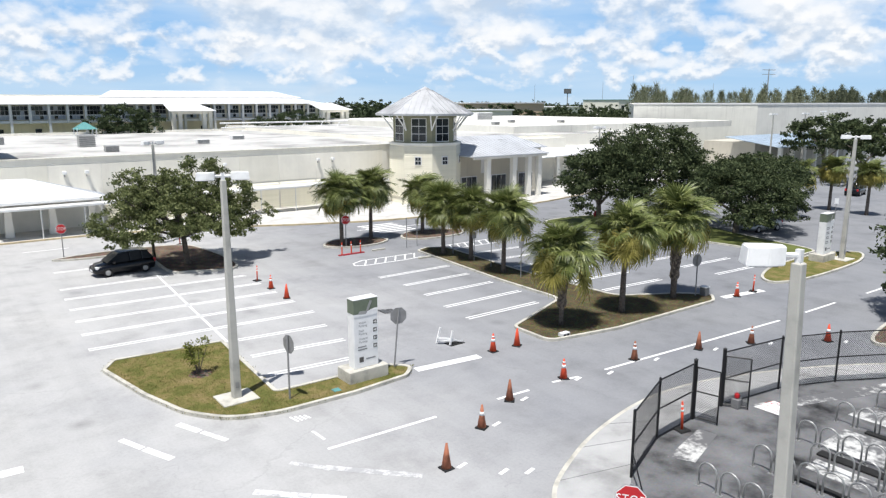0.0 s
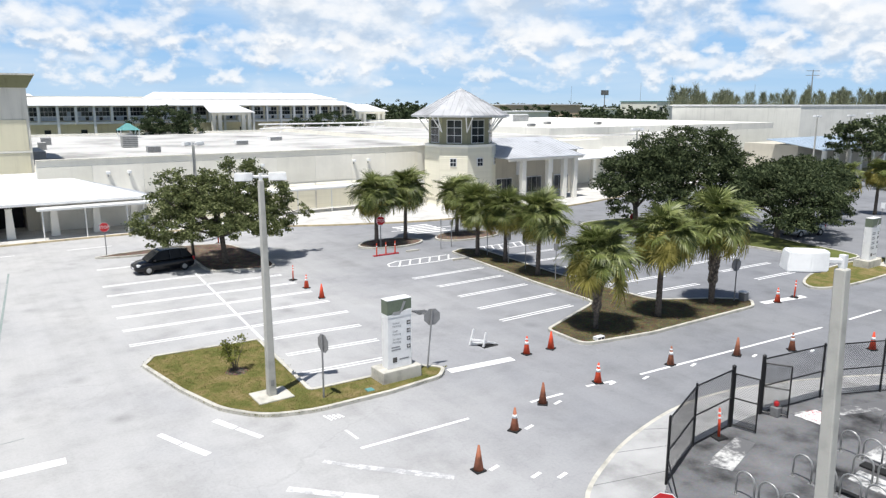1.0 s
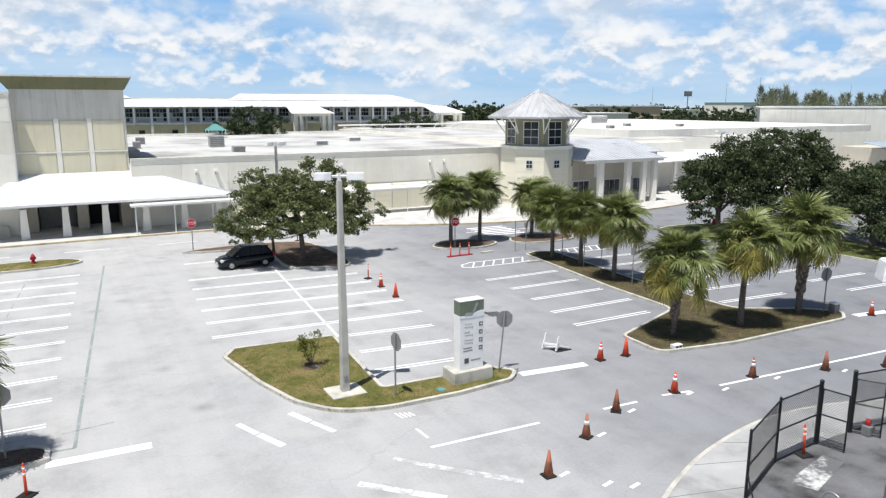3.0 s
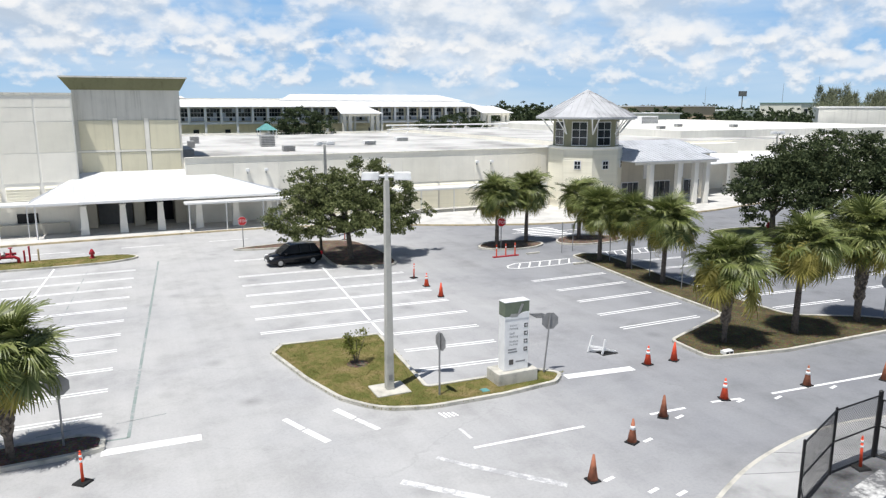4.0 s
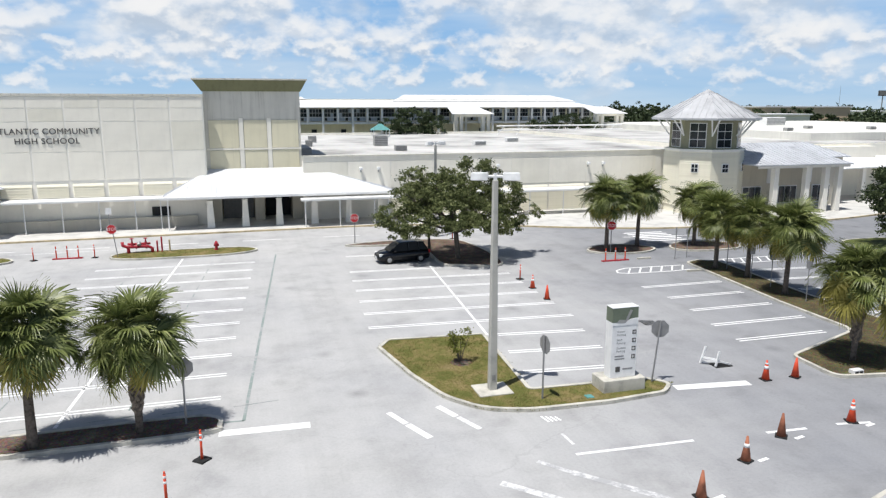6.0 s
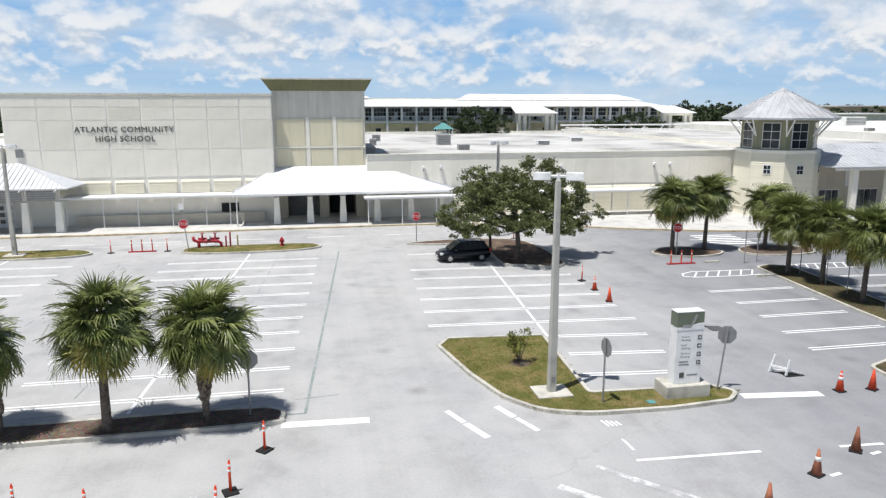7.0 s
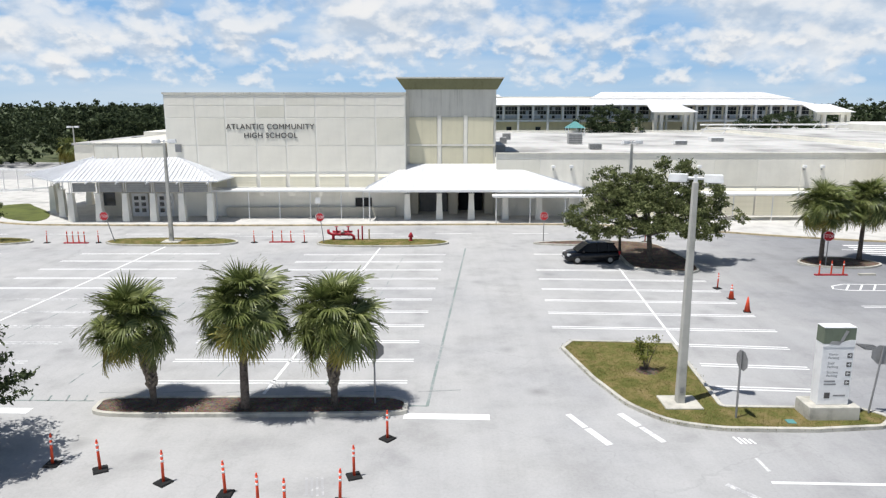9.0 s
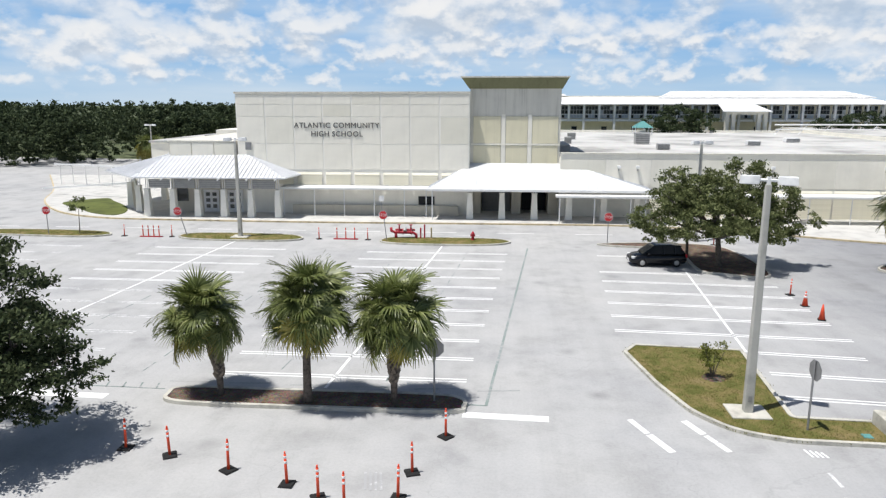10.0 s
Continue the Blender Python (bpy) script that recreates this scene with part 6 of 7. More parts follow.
stop_sign(28.75, 51.3, 2.75, -110, "red stop sign at the round palm island", z=0.1, letters=True)
stop_sign(13.5, 10.0, 2.66, -144, "near red stop sign with white letters at the sidewalk", letters=True)
stop_sign(48.0, 54.5, 2.7, 60, "stop sign seen from behind at the far drive")
stop_sign(-41.5, 60.9, 2.7, -85, "red stop sign on the far grass strip", z=0.1, letters=True)


def small_sign(x, y, h, label, w=0.32, hh=0.45, mat="grey_sign", z=0.0, face=-135):
    t = thing("parking_sign", (x, y, z), label, "road sign", "parking signs")
    part("post", tubem([(x, y, z - 0.05), (x, y, h)], 0.035, 6), "grey_sign", t)
    bm = boxm(-w / 2, w / 2, -0.05, -0.035, -hh, 0)
    bmesh.ops.transform(bm, matrix=pose(x, y, h, 0, 0, face + 90), verts=bm.verts[:])
    part("plate", bm, mat, t)


for x, y, h in ((34.1, 43.6, 2.6), (33.8, 40.6, 2.3), (33.5, 38.3, 2.4), (33.0, 34.6, 2.65), (32.2, 31.5, 2.2)):
    small_sign(x, y, h, "narrow parking sign on a grey post on the median", z=0.1)
small_sign(32.7, 48.1, 2.55, "narrow sign on a grey post near the crossing", 0.12, 0.5)
small_sign(33.9, 48.3, 2.3, "narrow sign on a grey post near the crossing", 0.3, 0.4)
small_sign(-12.3, 71.4, 2.6, "small white sign on a post on the sidewalk", 0.5, 0.6, "white", 0.15, -90)
small_sign(76.5, 33.4, 2.2, "small sign on a post by the far lot", 0.4, 0.6, "white")


# ---- direction signs ----
def text_on(parent, org, text, size, x, y, z, mat="lettering", align="LEFT"):
    ob = lettering(text, size, 0, 0, 0, "lettering")
    ob.data.materials.clear()
    ob.data.materials.append(M[mat])
    ob.data.transform(Matrix.Diagonal((1, 1, 0.08, 1)))
    w = max(v.co.x for v in ob.data.vertices)
    ob.parent = parent
    ob.matrix_basis = Matrix.Translation(Vector((x + w, y, z)) - Vector(org)) @ pose(0, 0, 0, 90, 0, 0)


def totem(x, y, z, label, words):
    """A direction sign: concrete foot, white slab and green head."""
    t = thing("direction_sign", (x, y, z), label, "sign", "direction signs")
    bm = boxm(x - 0.98, x + 0.98, y - 0.55, y + 0.55, z - 0.05, z + 0.55)
    bevel(bm, 0.03)
    part("foot", bm, "kerb", t, "stained white concrete foot")
    bm = boxm(x - 0.6, x + 0.6, y - 0.32, y + 0.2, z + 0.55, z + 3.0)
    bevel(bm, 0.012)
    slab = part("panel", bm, "white", t, "white painted sign panel")
    bm = boxm(x - 0.605, x + 0.605, y - 0.325, y + 0.205, z + 3.0, z + 3.62)
    bevel(bm, 0.012)
    head = part("head", bm, "green_sign", t, "grey-green head of the sign")
    part("cap", boxm(x - 0.61, x + 0.61, y - 0.33, y + 0.21, z + 3.622, z + 3.65), "white", head)
    # white wave under the green, and a plain pale leaf shape
    bm = B()
    pts = [(x - 0.6, 3.0)] + [(x - 0.6 + 1.2 * k / 10, 3.1 + 0.16 * (k / 10) ** 1.5 - 0.05 * math.sin(k * 0.6)) for k in range(11)] + [(x + 0.6, 3.0)]
    f0 = [bm.verts.new((px, y - 0.336, z + pz - 0.12)) for px, pz in pts]
    f1 = [bm.verts.new((px, y - 0.322, z + pz - 0.12)) for px, pz in pts]
    bm.faces.new(f0)
    for k in range(len(pts)):
        bm.faces.new((f0[k], f0[(k + 1) % len(pts)], f1[(k + 1) % len(pts)], f1[k]))
    part("wave", bm, "white", head)
    bm = B()
    for pts in ([(0.0, 3.2), (0.12, 3.2), (0.32, 3.62), (0.2, 3.66)], [(-0.4, 3.12), (0.0, 3.08), (0.1, 3.22), (-0.3, 3.24)]):
        f0 = [bm.verts.new((x + px, y - 0.342, z + pz - 0.12)) for px, pz in pts]
        f1 = [bm.verts.new((x + px, y - 0.337, z + pz - 0.12)) for px, pz in pts]
        bm.faces.new(f0)
        for k in range(4):
            bm.faces.new((f0[k], f0[(k + 1) % 4], f1[(k + 1) % 4], f1[k]))
    part("emblem", bm, "steel", head, "plain pale emblem shape")
    for k in range(4):
        zz = z + 2.5 - 0.36 * k
        b = part("arrow_plate", boxm(x + 0.36, x + 0.54, y - 0.332, y - 0.318, zz - 0.05, zz + 0.13), "lettering", slab)
        part("arrow", boxm(x + 0.39, x + 0.51, y - 0.336, y - 0.331, zz + 0.02, zz + 0.06), "white", b)
        part("arrow", boxm(x + (0.46 if k < 2 else 0.41), x + (0.49 if k < 2 else 0.44), y - 0.336, y - 0.331, zz - 0.02, zz + 0.1), "white", b)
        if words and words[k]:
            text_on(slab, (x, y, z), words[k], 0.13, x - 0.36, y - 0.322, zz + 0.05, "grey_sign")
            text_on(slab, (x, y, z), "Parking", 0.13, x - 0.36, y - 0.322, zz - 0.09, "grey_sign")
        else:
            part("text_bar", boxm(x - 0.42, x + 0.0, y - 0.326, y - 0.318, zz + 0.06, zz + 0.12), "grey_sign", slab)
            part("text_bar", boxm(x - 0.42, x + 0.04, y - 0.326, y - 0.318, zz - 0.06, zz), "grey_sign", slab)
    part("arrow_plate", boxm(x - 0.36, x - 0.15, y - 0.332, y - 0.318, z + 0.82, z + 1.05), "lettering", slab)
    part("text_bar", boxm(x - 0.02, x + 0.45, y - 0.326, y - 0.318, z + 0.9, z + 0.96), "grey_sign", slab)
    return t


totem(15.05, 25.65, 0.1, "white slab direction sign with a green head on a concrete foot", ("Visitor", "Staff", "Student", ""))
totem(55.2, 24.7, 0.1, "second white direction sign with a green head on dry grass", ())


# ---- cones and delineators ----
def cone_meshes(mat):
    bm = B()
    frustum(bm, 0, 0, 0.05, 0.92, 0.175, 0.035, 14, 0)
    body = mesh_of("body", bm, mat, True)
    bm = boxm(-0.21, 0.21, -0.21, 0.21, 0.0, 0.05)
    bevel(bm, 0.015)
    return body, mesh_of("foot", bm, "rubber")


def collar(z0, z1):
    bm = B()
    r = lambda z: 0.175 - 0.14 * (z - 0.05) / 0.87 + 0.004
    frustum(bm, 0, 0, z0, z1, r(z0), r(z1), 14, 0)
    return mesh_of("collar", bm, "white", True)


CONE_NEW, CONE_OLD = cone_meshes("orange"), cone_meshes("orange_old")
C1, C2 = collar(0.52, 0.66), collar(0.74, 0.81)


def cone(x, y, old, stripes, turn, label, z=0.0, tip=0.0):
    t = thing("traffic_cone", (x, y, z), label, "traffic cone", "traffic cones")
    t.rotation_euler = (0, radians(tip), turn)
    for nm, me in zip(("body", "foot"), CONE_OLD if old else CONE_NEW):
        new(nm, me).parent = t
    for me in (C1, C2)[:stripes]:
        new("collar", me).parent = t


for k, (x, y, old, st) in enumerate(((13.2, 17.2, 1, 0), (16.1, 18.8, 1, 1), (18.6, 20.0, 1, 0), (22.1, 20.3, 0, 2), (26.5, 19.9, 1, 2), (30.2, 18.9, 1, 0), (33.1, 17.8, 1, 2), (36.5, 15.6, 0, 1),
                                     (21.9, 24.8, 0, 2), (23.4, 24.7, 0, 0), (40.7, 23.1, 0, 2), (18.0, 39.8, 0, 0), (18.2, 42.6, 0, 2))):
    cone(x, y, old, st, 0.4 * k, ("faded brown-orange" if old else "bright orange") + " traffic cone " + ("with white collars" if st else "without collars") + " on the asphalt")


def delineator_meshes():
    bm = B()
    tube(bm, [(0, 0, 0.04), (0, 0, 1.06)], [0.05, 0.043], 10)
    tube(bm, [(0, 0, 1.06), (0, 0, 1.14)], [0.03, 0.03], 8)
    post = mesh_of("tube", bm, "orange", True)
    bm = B()
    frustum(bm, 0, 0, 0, 0.06, 0.34, 0.3)
    foot = mesh_of("foot", bm, "rubber")
    bm = B()
    tube(bm, [(0, 0, 0.74), (0, 0, 0.82)], 0.049, 10)
    return post, foot, mesh_of("collar", bm, "white", True)


DEL = delineator_meshes()
bm = B()
tube(bm, [(0, 0, 0.92), (0, 0, 1.0)], 0.047, 10)
DEL_TOP = mesh_of("collar", bm, "white", True)


def delineator(x, y, turn, foot=True, z=0.0, s=1.0, label="slim orange delineator post with white bands on a rubber foot", tip=2):
    t = thing("delineator_post", (x, y, z), label, "delineator", "delineator posts")
    t.rotation_euler = (radians(tip * math.sin(turn * 3)), radians(tip * math.cos(turn * 5)), turn)
    t.scale = (s, s, s)
    for nm, me in zip(("tube", "foot", "collar"), DEL):
        if nm != "foot" or foot:
            new(nm, me).parent = t
    new("collar", DEL_TOP).parent = t


for k, (x, y) in enumerate(((-13.1, 22.1), (-11.3, 21.7), (-8.9, 20.9), (-6.7, 20.2), (-5.5, 19.5), (-4.6, 19.1), (-3.05, 19.7), (-2.8, 21.25), (-1.9, 23.9), (21.7, 14.0), (42.6, 23.1))):
    delineator(x, y, 0.5 * k, z=0.106 if 13.9 < y < 14.1 and x > 20 else 0.0)
for k, x in enumerate((-34.3, -16.2, -11.8, -29.8)):
    delineator(x, 61.0, 0.7 * k, s=0.95, label="slim red-orange delineator post by the front drive")
delineator(18.3, 45.1, 0.3, s=0.95)
delineator(17.9, 60.5, 0.8, s=1.0, label="orange delineator post at the oak island's edge", z=0.1)


def barrier(x, y, n, step, label):
    t = thing("post_barrier", (x, y, 0), label, "barrier", "post barriers")
    L = step * (n - 1)
    part("rail", boxm(x - 0.3, x + L + 0.3, y - 0.12, y + 0.12, 0, 0.09), "red_paint", t, "red base rail")
    for k in range(n):
        p = part("post", tubem([(x + step * k, y, 0.08), (x + step * k, y, 1.05)], [0.055, 0.045], 8), "orange", t)
        part("collar", tubem([(x + step * k, y, 0.75), (x + step * k, y, 0.84)], 0.056, 8), "white", p)


barrier(26.9, 48.7, 3, 0.85, "three orange posts on one red base rail")
barrier(-14.6, 61.1, 3, 0.8, "three slim red posts on one base rail by the drive")
barrier(-32.4, 60.8, 4, 0.5, "four slim red posts on one base rail by the drive")

# white barricade lying on its side
bar = thing("fallen_barricade", (20.8, 27.0, 0), "white folding barricade tipped over on the asphalt", "barricade")
for a, b in (((20.35, 27.35, 0.03), (20.55, 27.3, 0.85)), ((20.75, 26.75, 0.03), (20.9, 26.75, 0.75)), ((20.35, 27.3, 0.35), (20.85, 26.8, 0.32)), ((20.45, 27.3, 0.1), (21.4, 27.1, 0.05)), ((20.8, 26.8, 0.3), (21.55, 26.75, 0.06))):
    part("board", tubem([a, b], 0.055, 4), "white", bar)
part("board", boxm(20.7, 21.6, 26.6, 27.2, 0.0, 0.03), "rubber", bar, "dark panel lying flat")

# ---- fire fittings ----
fdc = thing("fire_pipework", (-8.54, 61.6, 0.11), "red painted double fire pipework on the grass strip", "fire fitting")
bm = tubem([(-9.80, 61.6, 1.05), (-9.77, 61.6, 0.75), (-9.45, 61.6, 0.62), (-7.84, 61.6, 0.62), (-7.56, 61.6, 0.45), (-7.53, 61.6, 0.0)], 0.13, 10)
part("pipe", bm, "red_paint", fdc, smooth=True)
part("pipe", tubem([(-9.38, 61.6, 0.62), (-9.35, 61.6, 0.0)], 0.13, 10), "red_paint", fdc, smooth=True)
part("pipe", tubem([(-9.45, 61.9, 0.8), (-7.70, 61.9, 0.8)], 0.1, 8), "red_paint", fdc, smooth=True)
for x in (-9.06, -8.02):
    v = part("valve", tubem([(x, 61.6, 0.6), (x, 61.6, 0.95), (x, 61.6, 1.3)], [0.14, 0.09, 0.04], 8), "red_paint", fdc)
    part("handwheel", tubem([(x, 61.6, 1.28), (x, 61.6, 1.33)], 0.16, 12), "red_paint", v)
part("gauge", tubem([(-8.54, 61.5, 0.75), (-8.54, 61.7, 0.95)], 0.16, 10), "steel", fdc, "grey metal gauge")
for x in (-9.38, -8.75, -7.98):
    part("flange", tubem([(x - 0.04, 61.6, 0.62), (x + 0.04, 61.6, 0.62)], 0.19, 10), "red_paint", fdc)
for x, h, m in ((-7.15, 1.0, "red_paint"), (-6.8, 1.3, "red_paint"), (-6.2, 1.05, "kerb_yellow")):
    b = thing("bollard", (x, 61.6, 0.11), "slim painted steel bollard by the red pipework", "bollard", "bollards")
    part("tube", tubem([(x, 61.6, 0.05), (x, 61.6, h)], 0.07, 8), m, b)
    part("cap", tubem([(x, 61.6, h), (x, 61.6, h + 0.06)], [0.09, 0.05], 8), m, b)


def hydrant(x, y, z=0.11):
    t = thing("fire_hydrant", (x, y, z), "red fire hydrant with side caps", "hydrant", "hydrants")
    bm = B()
    tube(bm, [(x, y, z - 0.05), (x, y, z + 0.08), (x, y, z + 0.09), (x, y, z + 0.5), (x, y, z + 0.52), (x, y, z + 0.56), (x, y, z + 0.68), (x, y, z + 0.76)], [0.2, 0.2, 0.13, 0.12, 0.18, 0.17, 0.1, 0.04], 12)
    part("barrel", bm, "red_paint", t, smooth=False)
    for dx, dy in ((0.21, 0), (-0.21, 0), (0, -0.21)):
        part("cap", tubem([(x, y, z + 0.4), (x + dx, y + dy, z + 0.4)], [0.08, 0.1], 8), "red_paint", t)


hydrant(-2.5, 61.2)
hydrant(57.5, 49.2, 0.0)
f2 = thing("fire_pipework", (51.0, 55.5, 0.0), "red fire pipework beyond the palm median", "fire fitting")
part("pipe", tubem([(49.8, 55.5, 0.9), (50.0, 55.5, 0.6), (52.0, 55.5, 0.6), (52.2, 55.5, 0.0)], 0.14, 8), "red_paint", f2, smooth=True)
part("pipe", tubem([(50.6, 55.5, 0.6), (50.6, 55.5, 0.0)], 0.13, 8), "red_paint", f2, smooth=True)
part("valve", tubem([(51.3, 55.5, 0.6), (51.3, 55.5, 1.2)], [0.12, 0.06], 8), "red_paint", f2)
b = thing("ground_box", (26.2, 24.15, 0.11), "small white twin utility cap on the grass", "utility box")
part("cap", boxm(25.95, 26.5, 24.0, 24.3, 0.1, 0.28), "white", b)
part("port", boxm(26.02, 26.2, 23.98, 24.0, 0.14, 0.24), "dark", b)
part("port", boxm(26.26, 26.44, 23.98, 24.0, 0.14, 0.24), "dark", b)
b = thing("ground_box", (39.0, 24.3, 0.11), "dark utility box at the median's tip", "utility box")
part("body", boxm(38.8, 39.2, 24.1, 24.5, 0.1, 0.62), "shade_wall", b)
part("lid", boxm(38.77, 39.23, 24.07, 24.53, 0.62, 0.68), "white", b)
b = thing("ground_box", (13.35, 25.0, 0.11), "flat green utility lid on the grass island", "utility box")
bm = B()
frustum(bm, 13.35, 25.0, 0.1, 0.14, 0.24, 0.22)
part("lid", bm, "teal", b)


# ---- cars ----
def car(x, y, ang, mat, label, z=0.0, L=4.3, W=1.78, H=1.63):
    """A hatchback; +x is its front before turning."""
    t = thing("car", (x, y, z), label, "car", "parked cars")
    m = pose(0, 0, 0, 0, 0, ang)

    def put(name, bm, mt, parent=t, lab="", smooth=False):
        bmesh.ops.transform(bm, matrix=m, verts=bm.verts[:])
        bmesh.ops.translate(bm, verts=bm.verts[:], vec=Vector((x, y, z)))
        return part(name, bm, mt, parent, lab, smooth)

    def loft(secs, prof):
        """secs: (x, half width, z low, z high)"""
        bm = B()
        rings = []
        for sx, hw, zl, zh in secs:
            rings.append([bm.verts.new((sx, hw * a, zl + (zh - zl) * b)) for a, b in prof])
        n = len(prof)
        for p, q in zip(rings, rings[1:]):
            for j in range(n):
                bm.faces.new((p[j], p[(j + 1) % n], q[(j + 1) % n], q[j]))
        bm.faces.new(rings[0][::-1])
        bm.faces.new(rings[-1])
        return bm

    prof = [(-0.88, 0), (-1, 0.25), (-1, 0.6), (-0.93, 0.92), (-0.8, 1), (0.8, 1), (0.93, 0.92), (1, 0.6), (1, 0.25), (0.88, 0)]
    h = L / 2
    hw = W / 2
    body = loft([(-h, hw * 0.82, 0.38, 0.78), (-h + 0.12, hw * 0.94, 0.25, 0.98), (-h + 0.7, hw, 0.2, 1.02), (0.2, hw, 0.18, 0.97), (0.95, hw, 0.2, 0.95), (h - 0.45, hw * 0.95, 0.22, 0.84), (h - 0.12, hw * 0.84, 0.25, 0.72), (h, hw * 0.66, 0.34, 0.6)], prof)
    bd = put("body", body, mat, smooth=True)
    cab = [(-1, 0), (-0.86, 1), (0.86, 1), (1, 0)]
    put("cabin", loft([(-h + 0.12, hw * 0.9, 0.95, 1.0), (-h + 0.5, hw * 0.87, 0.95, H - 0.07), (-h + 1.1, hw * 0.86, 0.95, H), (0.1, hw * 0.86, 0.95, H - 0.02), (0.5, hw * 0.87, 0.95, H - 0.12), (1.2, hw * 0.9, 0.93, 0.97)], cab), "car_glass", t, "dark tinted windows")
    put("roof", loft([(-h + 0.42, hw * 0.75, H - 0.12, H - 0.03), (-h + 1.1, hw * 0.78, H - 0.05, H + 0.03), (0.1, hw * 0.78, H - 0.05, H + 0.015), (0.5, hw * 0.74, H - 0.14, H - 0.09)], prof), mat, t, smooth=True)
    for s in (-1, 1):
        for px in (-h + 0.9, -0.35):
            put("pillar", tubem([(px, s * hw * 0.97, 0.95), (px + 0.05, s * hw * 0.84, H - 0.02)], 0.05, 5), mat)
        put("mirror", boxm(0.72, 0.9, s * (hw + 0.06) - 0.08, s * (hw + 0.06) + 0.08, 0.95, 1.1), mat)
        put("headlight", boxm(h - 0.42, h - 0.1, s * hw * 0.72 - 0.12, s * hw * 0.72 + 0.12, 0.62, 0.78), "white", bd)
        put("tail_light", boxm(-h - 0.01, -h + 0.16, s * hw * 0.78 - 0.1, s * hw * 0.78 + 0.1, 0.7, 0.95), "red", bd)
        for px in (-h + 0.78, h - 0.85):
            w = put("wheel", tubem([(px, s * (hw - 0.2), 0.32), (px, s * (hw + 0.01), 0.32)], 0.32, 18), "rubber", t, "black tyre with a grey alloy rim")
            put("rim", tubem([(px, s * (hw + 0.0), 0.32), (px, s * (hw + 0.025), 0.32)], [0.2, 0.17], 10), "steel", w)
    put("number_plate", boxm(h - 0.03, h + 0.01, -0.25, 0.25, 0.4, 0.52), "white", bd)


CAR1, CAR2 = (64.0, 34.6), (99.0, 41.0)
car(11.6, 53.2, 184, "car_paint", "black hatchback parked beside the mulch island", L=4.15, H=1.6)
M["silver"] = plain("silver_car_paint", (0.4, 0.41, 0.42), 0.3, 0.5, var=0.05, relief=0.0)
car(CAR1[0], CAR1[1], 172, "silver", "silver car parked in the oaks' shade")
car(CAR2[0], CAR2[1], 10, "car_paint", "dark car parked in the far lot")
car(67.0, 50.0, 95, "silver", "pale car parked beneath the far oaks")

# ---- fenced cycle yard ----
ROADEDGE = smooth_line([(13.6, 9.0, 0), (13.9, 11.6, 0), (14.8, 13.7, 0), (17.4, 15.15, 0), (20.0, 16.0, 0), (23.0, 16.5, 0), (26.0, 16.3, 0), (29.0, 15.4, 0), (31.8, 14.2, 0), (35.1, 12.3, 0), (40, 8.5, 0), (46, 4, 0)], 6)
FENCE = smooth_line([(15.2, 9.0, 0), (15.7, 11.0, 0), (17.5, 13.0, 0), (20.4, 14.15, 0), (23.0, 14.35, 0), (24.8, 14.35, 0), (28.3, 13.8, 0), (31.0, 12.7, 0), (33.4, 11.4, 0), (38, 8, 0), (44, 3.4, 0)], 6)
bm = B()
prism(bm, [(p.x, p.y) for p in ROADEDGE][::-1] + [(13.4, -12), (50, -12)], -0.1, 0.1)
yardwalk = solid("pavement", bm, "walk_grey", "curved pale concrete sidewalk round the cycle yard", "pavement")
bm = B()
ribbon(bm, ROADEDGE, 0.0, 0.15, -0.1, 0.104)
part("kerb", bm, "kerb", yardwalk, "pale concrete kerb")
for k in range(4, len(ROADEDGE) - 10, 5):
    a, b = ROADEDGE[k], FENCE[min(k, len(FENCE) - 1)]
    bm = B()
    ribbon(bm, [a, b], -0.012, 0.012, 0.09, 0.1025)
    part("joint", bm, "pad", yardwalk)
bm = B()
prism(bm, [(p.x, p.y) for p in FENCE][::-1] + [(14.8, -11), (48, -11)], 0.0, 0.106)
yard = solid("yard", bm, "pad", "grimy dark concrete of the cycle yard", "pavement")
M["chalk"] = make_paint("flaking_white_paint", (0.6, 0.6, 0.58), 0.6, (0.135, 0.136, 0.14))
for pts in ([(19.6, 13.1), (22.3, 13.7), (22.4, 13.0), (20.0, 12.3)], [(25.8, 13.7), (33, 11.2), (32.6, 10.5), (26.0, 12.9)], [(22.6, 9.9), (23.5, 9.95), (23.4, 3.0), (22.2, 3.0)], [(24.6, 10.4), (26.6, 10.4), (26.6, 2.5), (24.7, 2.5)],
            [(28.0, 10.9), (29.4, 10.8), (29.4, 4), (28.0, 4)]):
    bm = B()
    prism(bm, pts[::-1], 0.1, 0.113)
    part("paint_patch", bm, "chalk", yard, "flaking white paint on the yard")
for x0, x1, y0, y1 in ((23.75, 24.15, 4.0, 10.1), (26.75, 27.0, 3.5, 9.8), (21.5, 21.75, 6, 10.2)):
    bm = boxm(x0, x1, y0, y1, 0.1, 0.19)
    bevel(bm, 0.02)
    mt = solid("rubber_mat", bm, "rubber", "long black rubber strip on the yard", "mat", kind="")
RACK = tubem([(0, -0.3, 0), (0, -0.3, 0.62), (0, -0.24, 0.76), (0, -0.12, 0.85), (0, 0, 0.87), (0, 0.12, 0.85), (0, 0.24, 0.76), (0, 0.3, 0.62), (0, 0.3, 0)], 0.032, 7)
RACK = mesh_of("hoop", RACK, "steel", True)
bm = boxm(-0.06, 0.06, -0.37, -0.23, 0, 0.015)
box(bm, -0.06, 0.06, 0.23, 0.37, 0, 0.015)
RFOOT = mesh_of("foot_plates", bm, "steel")
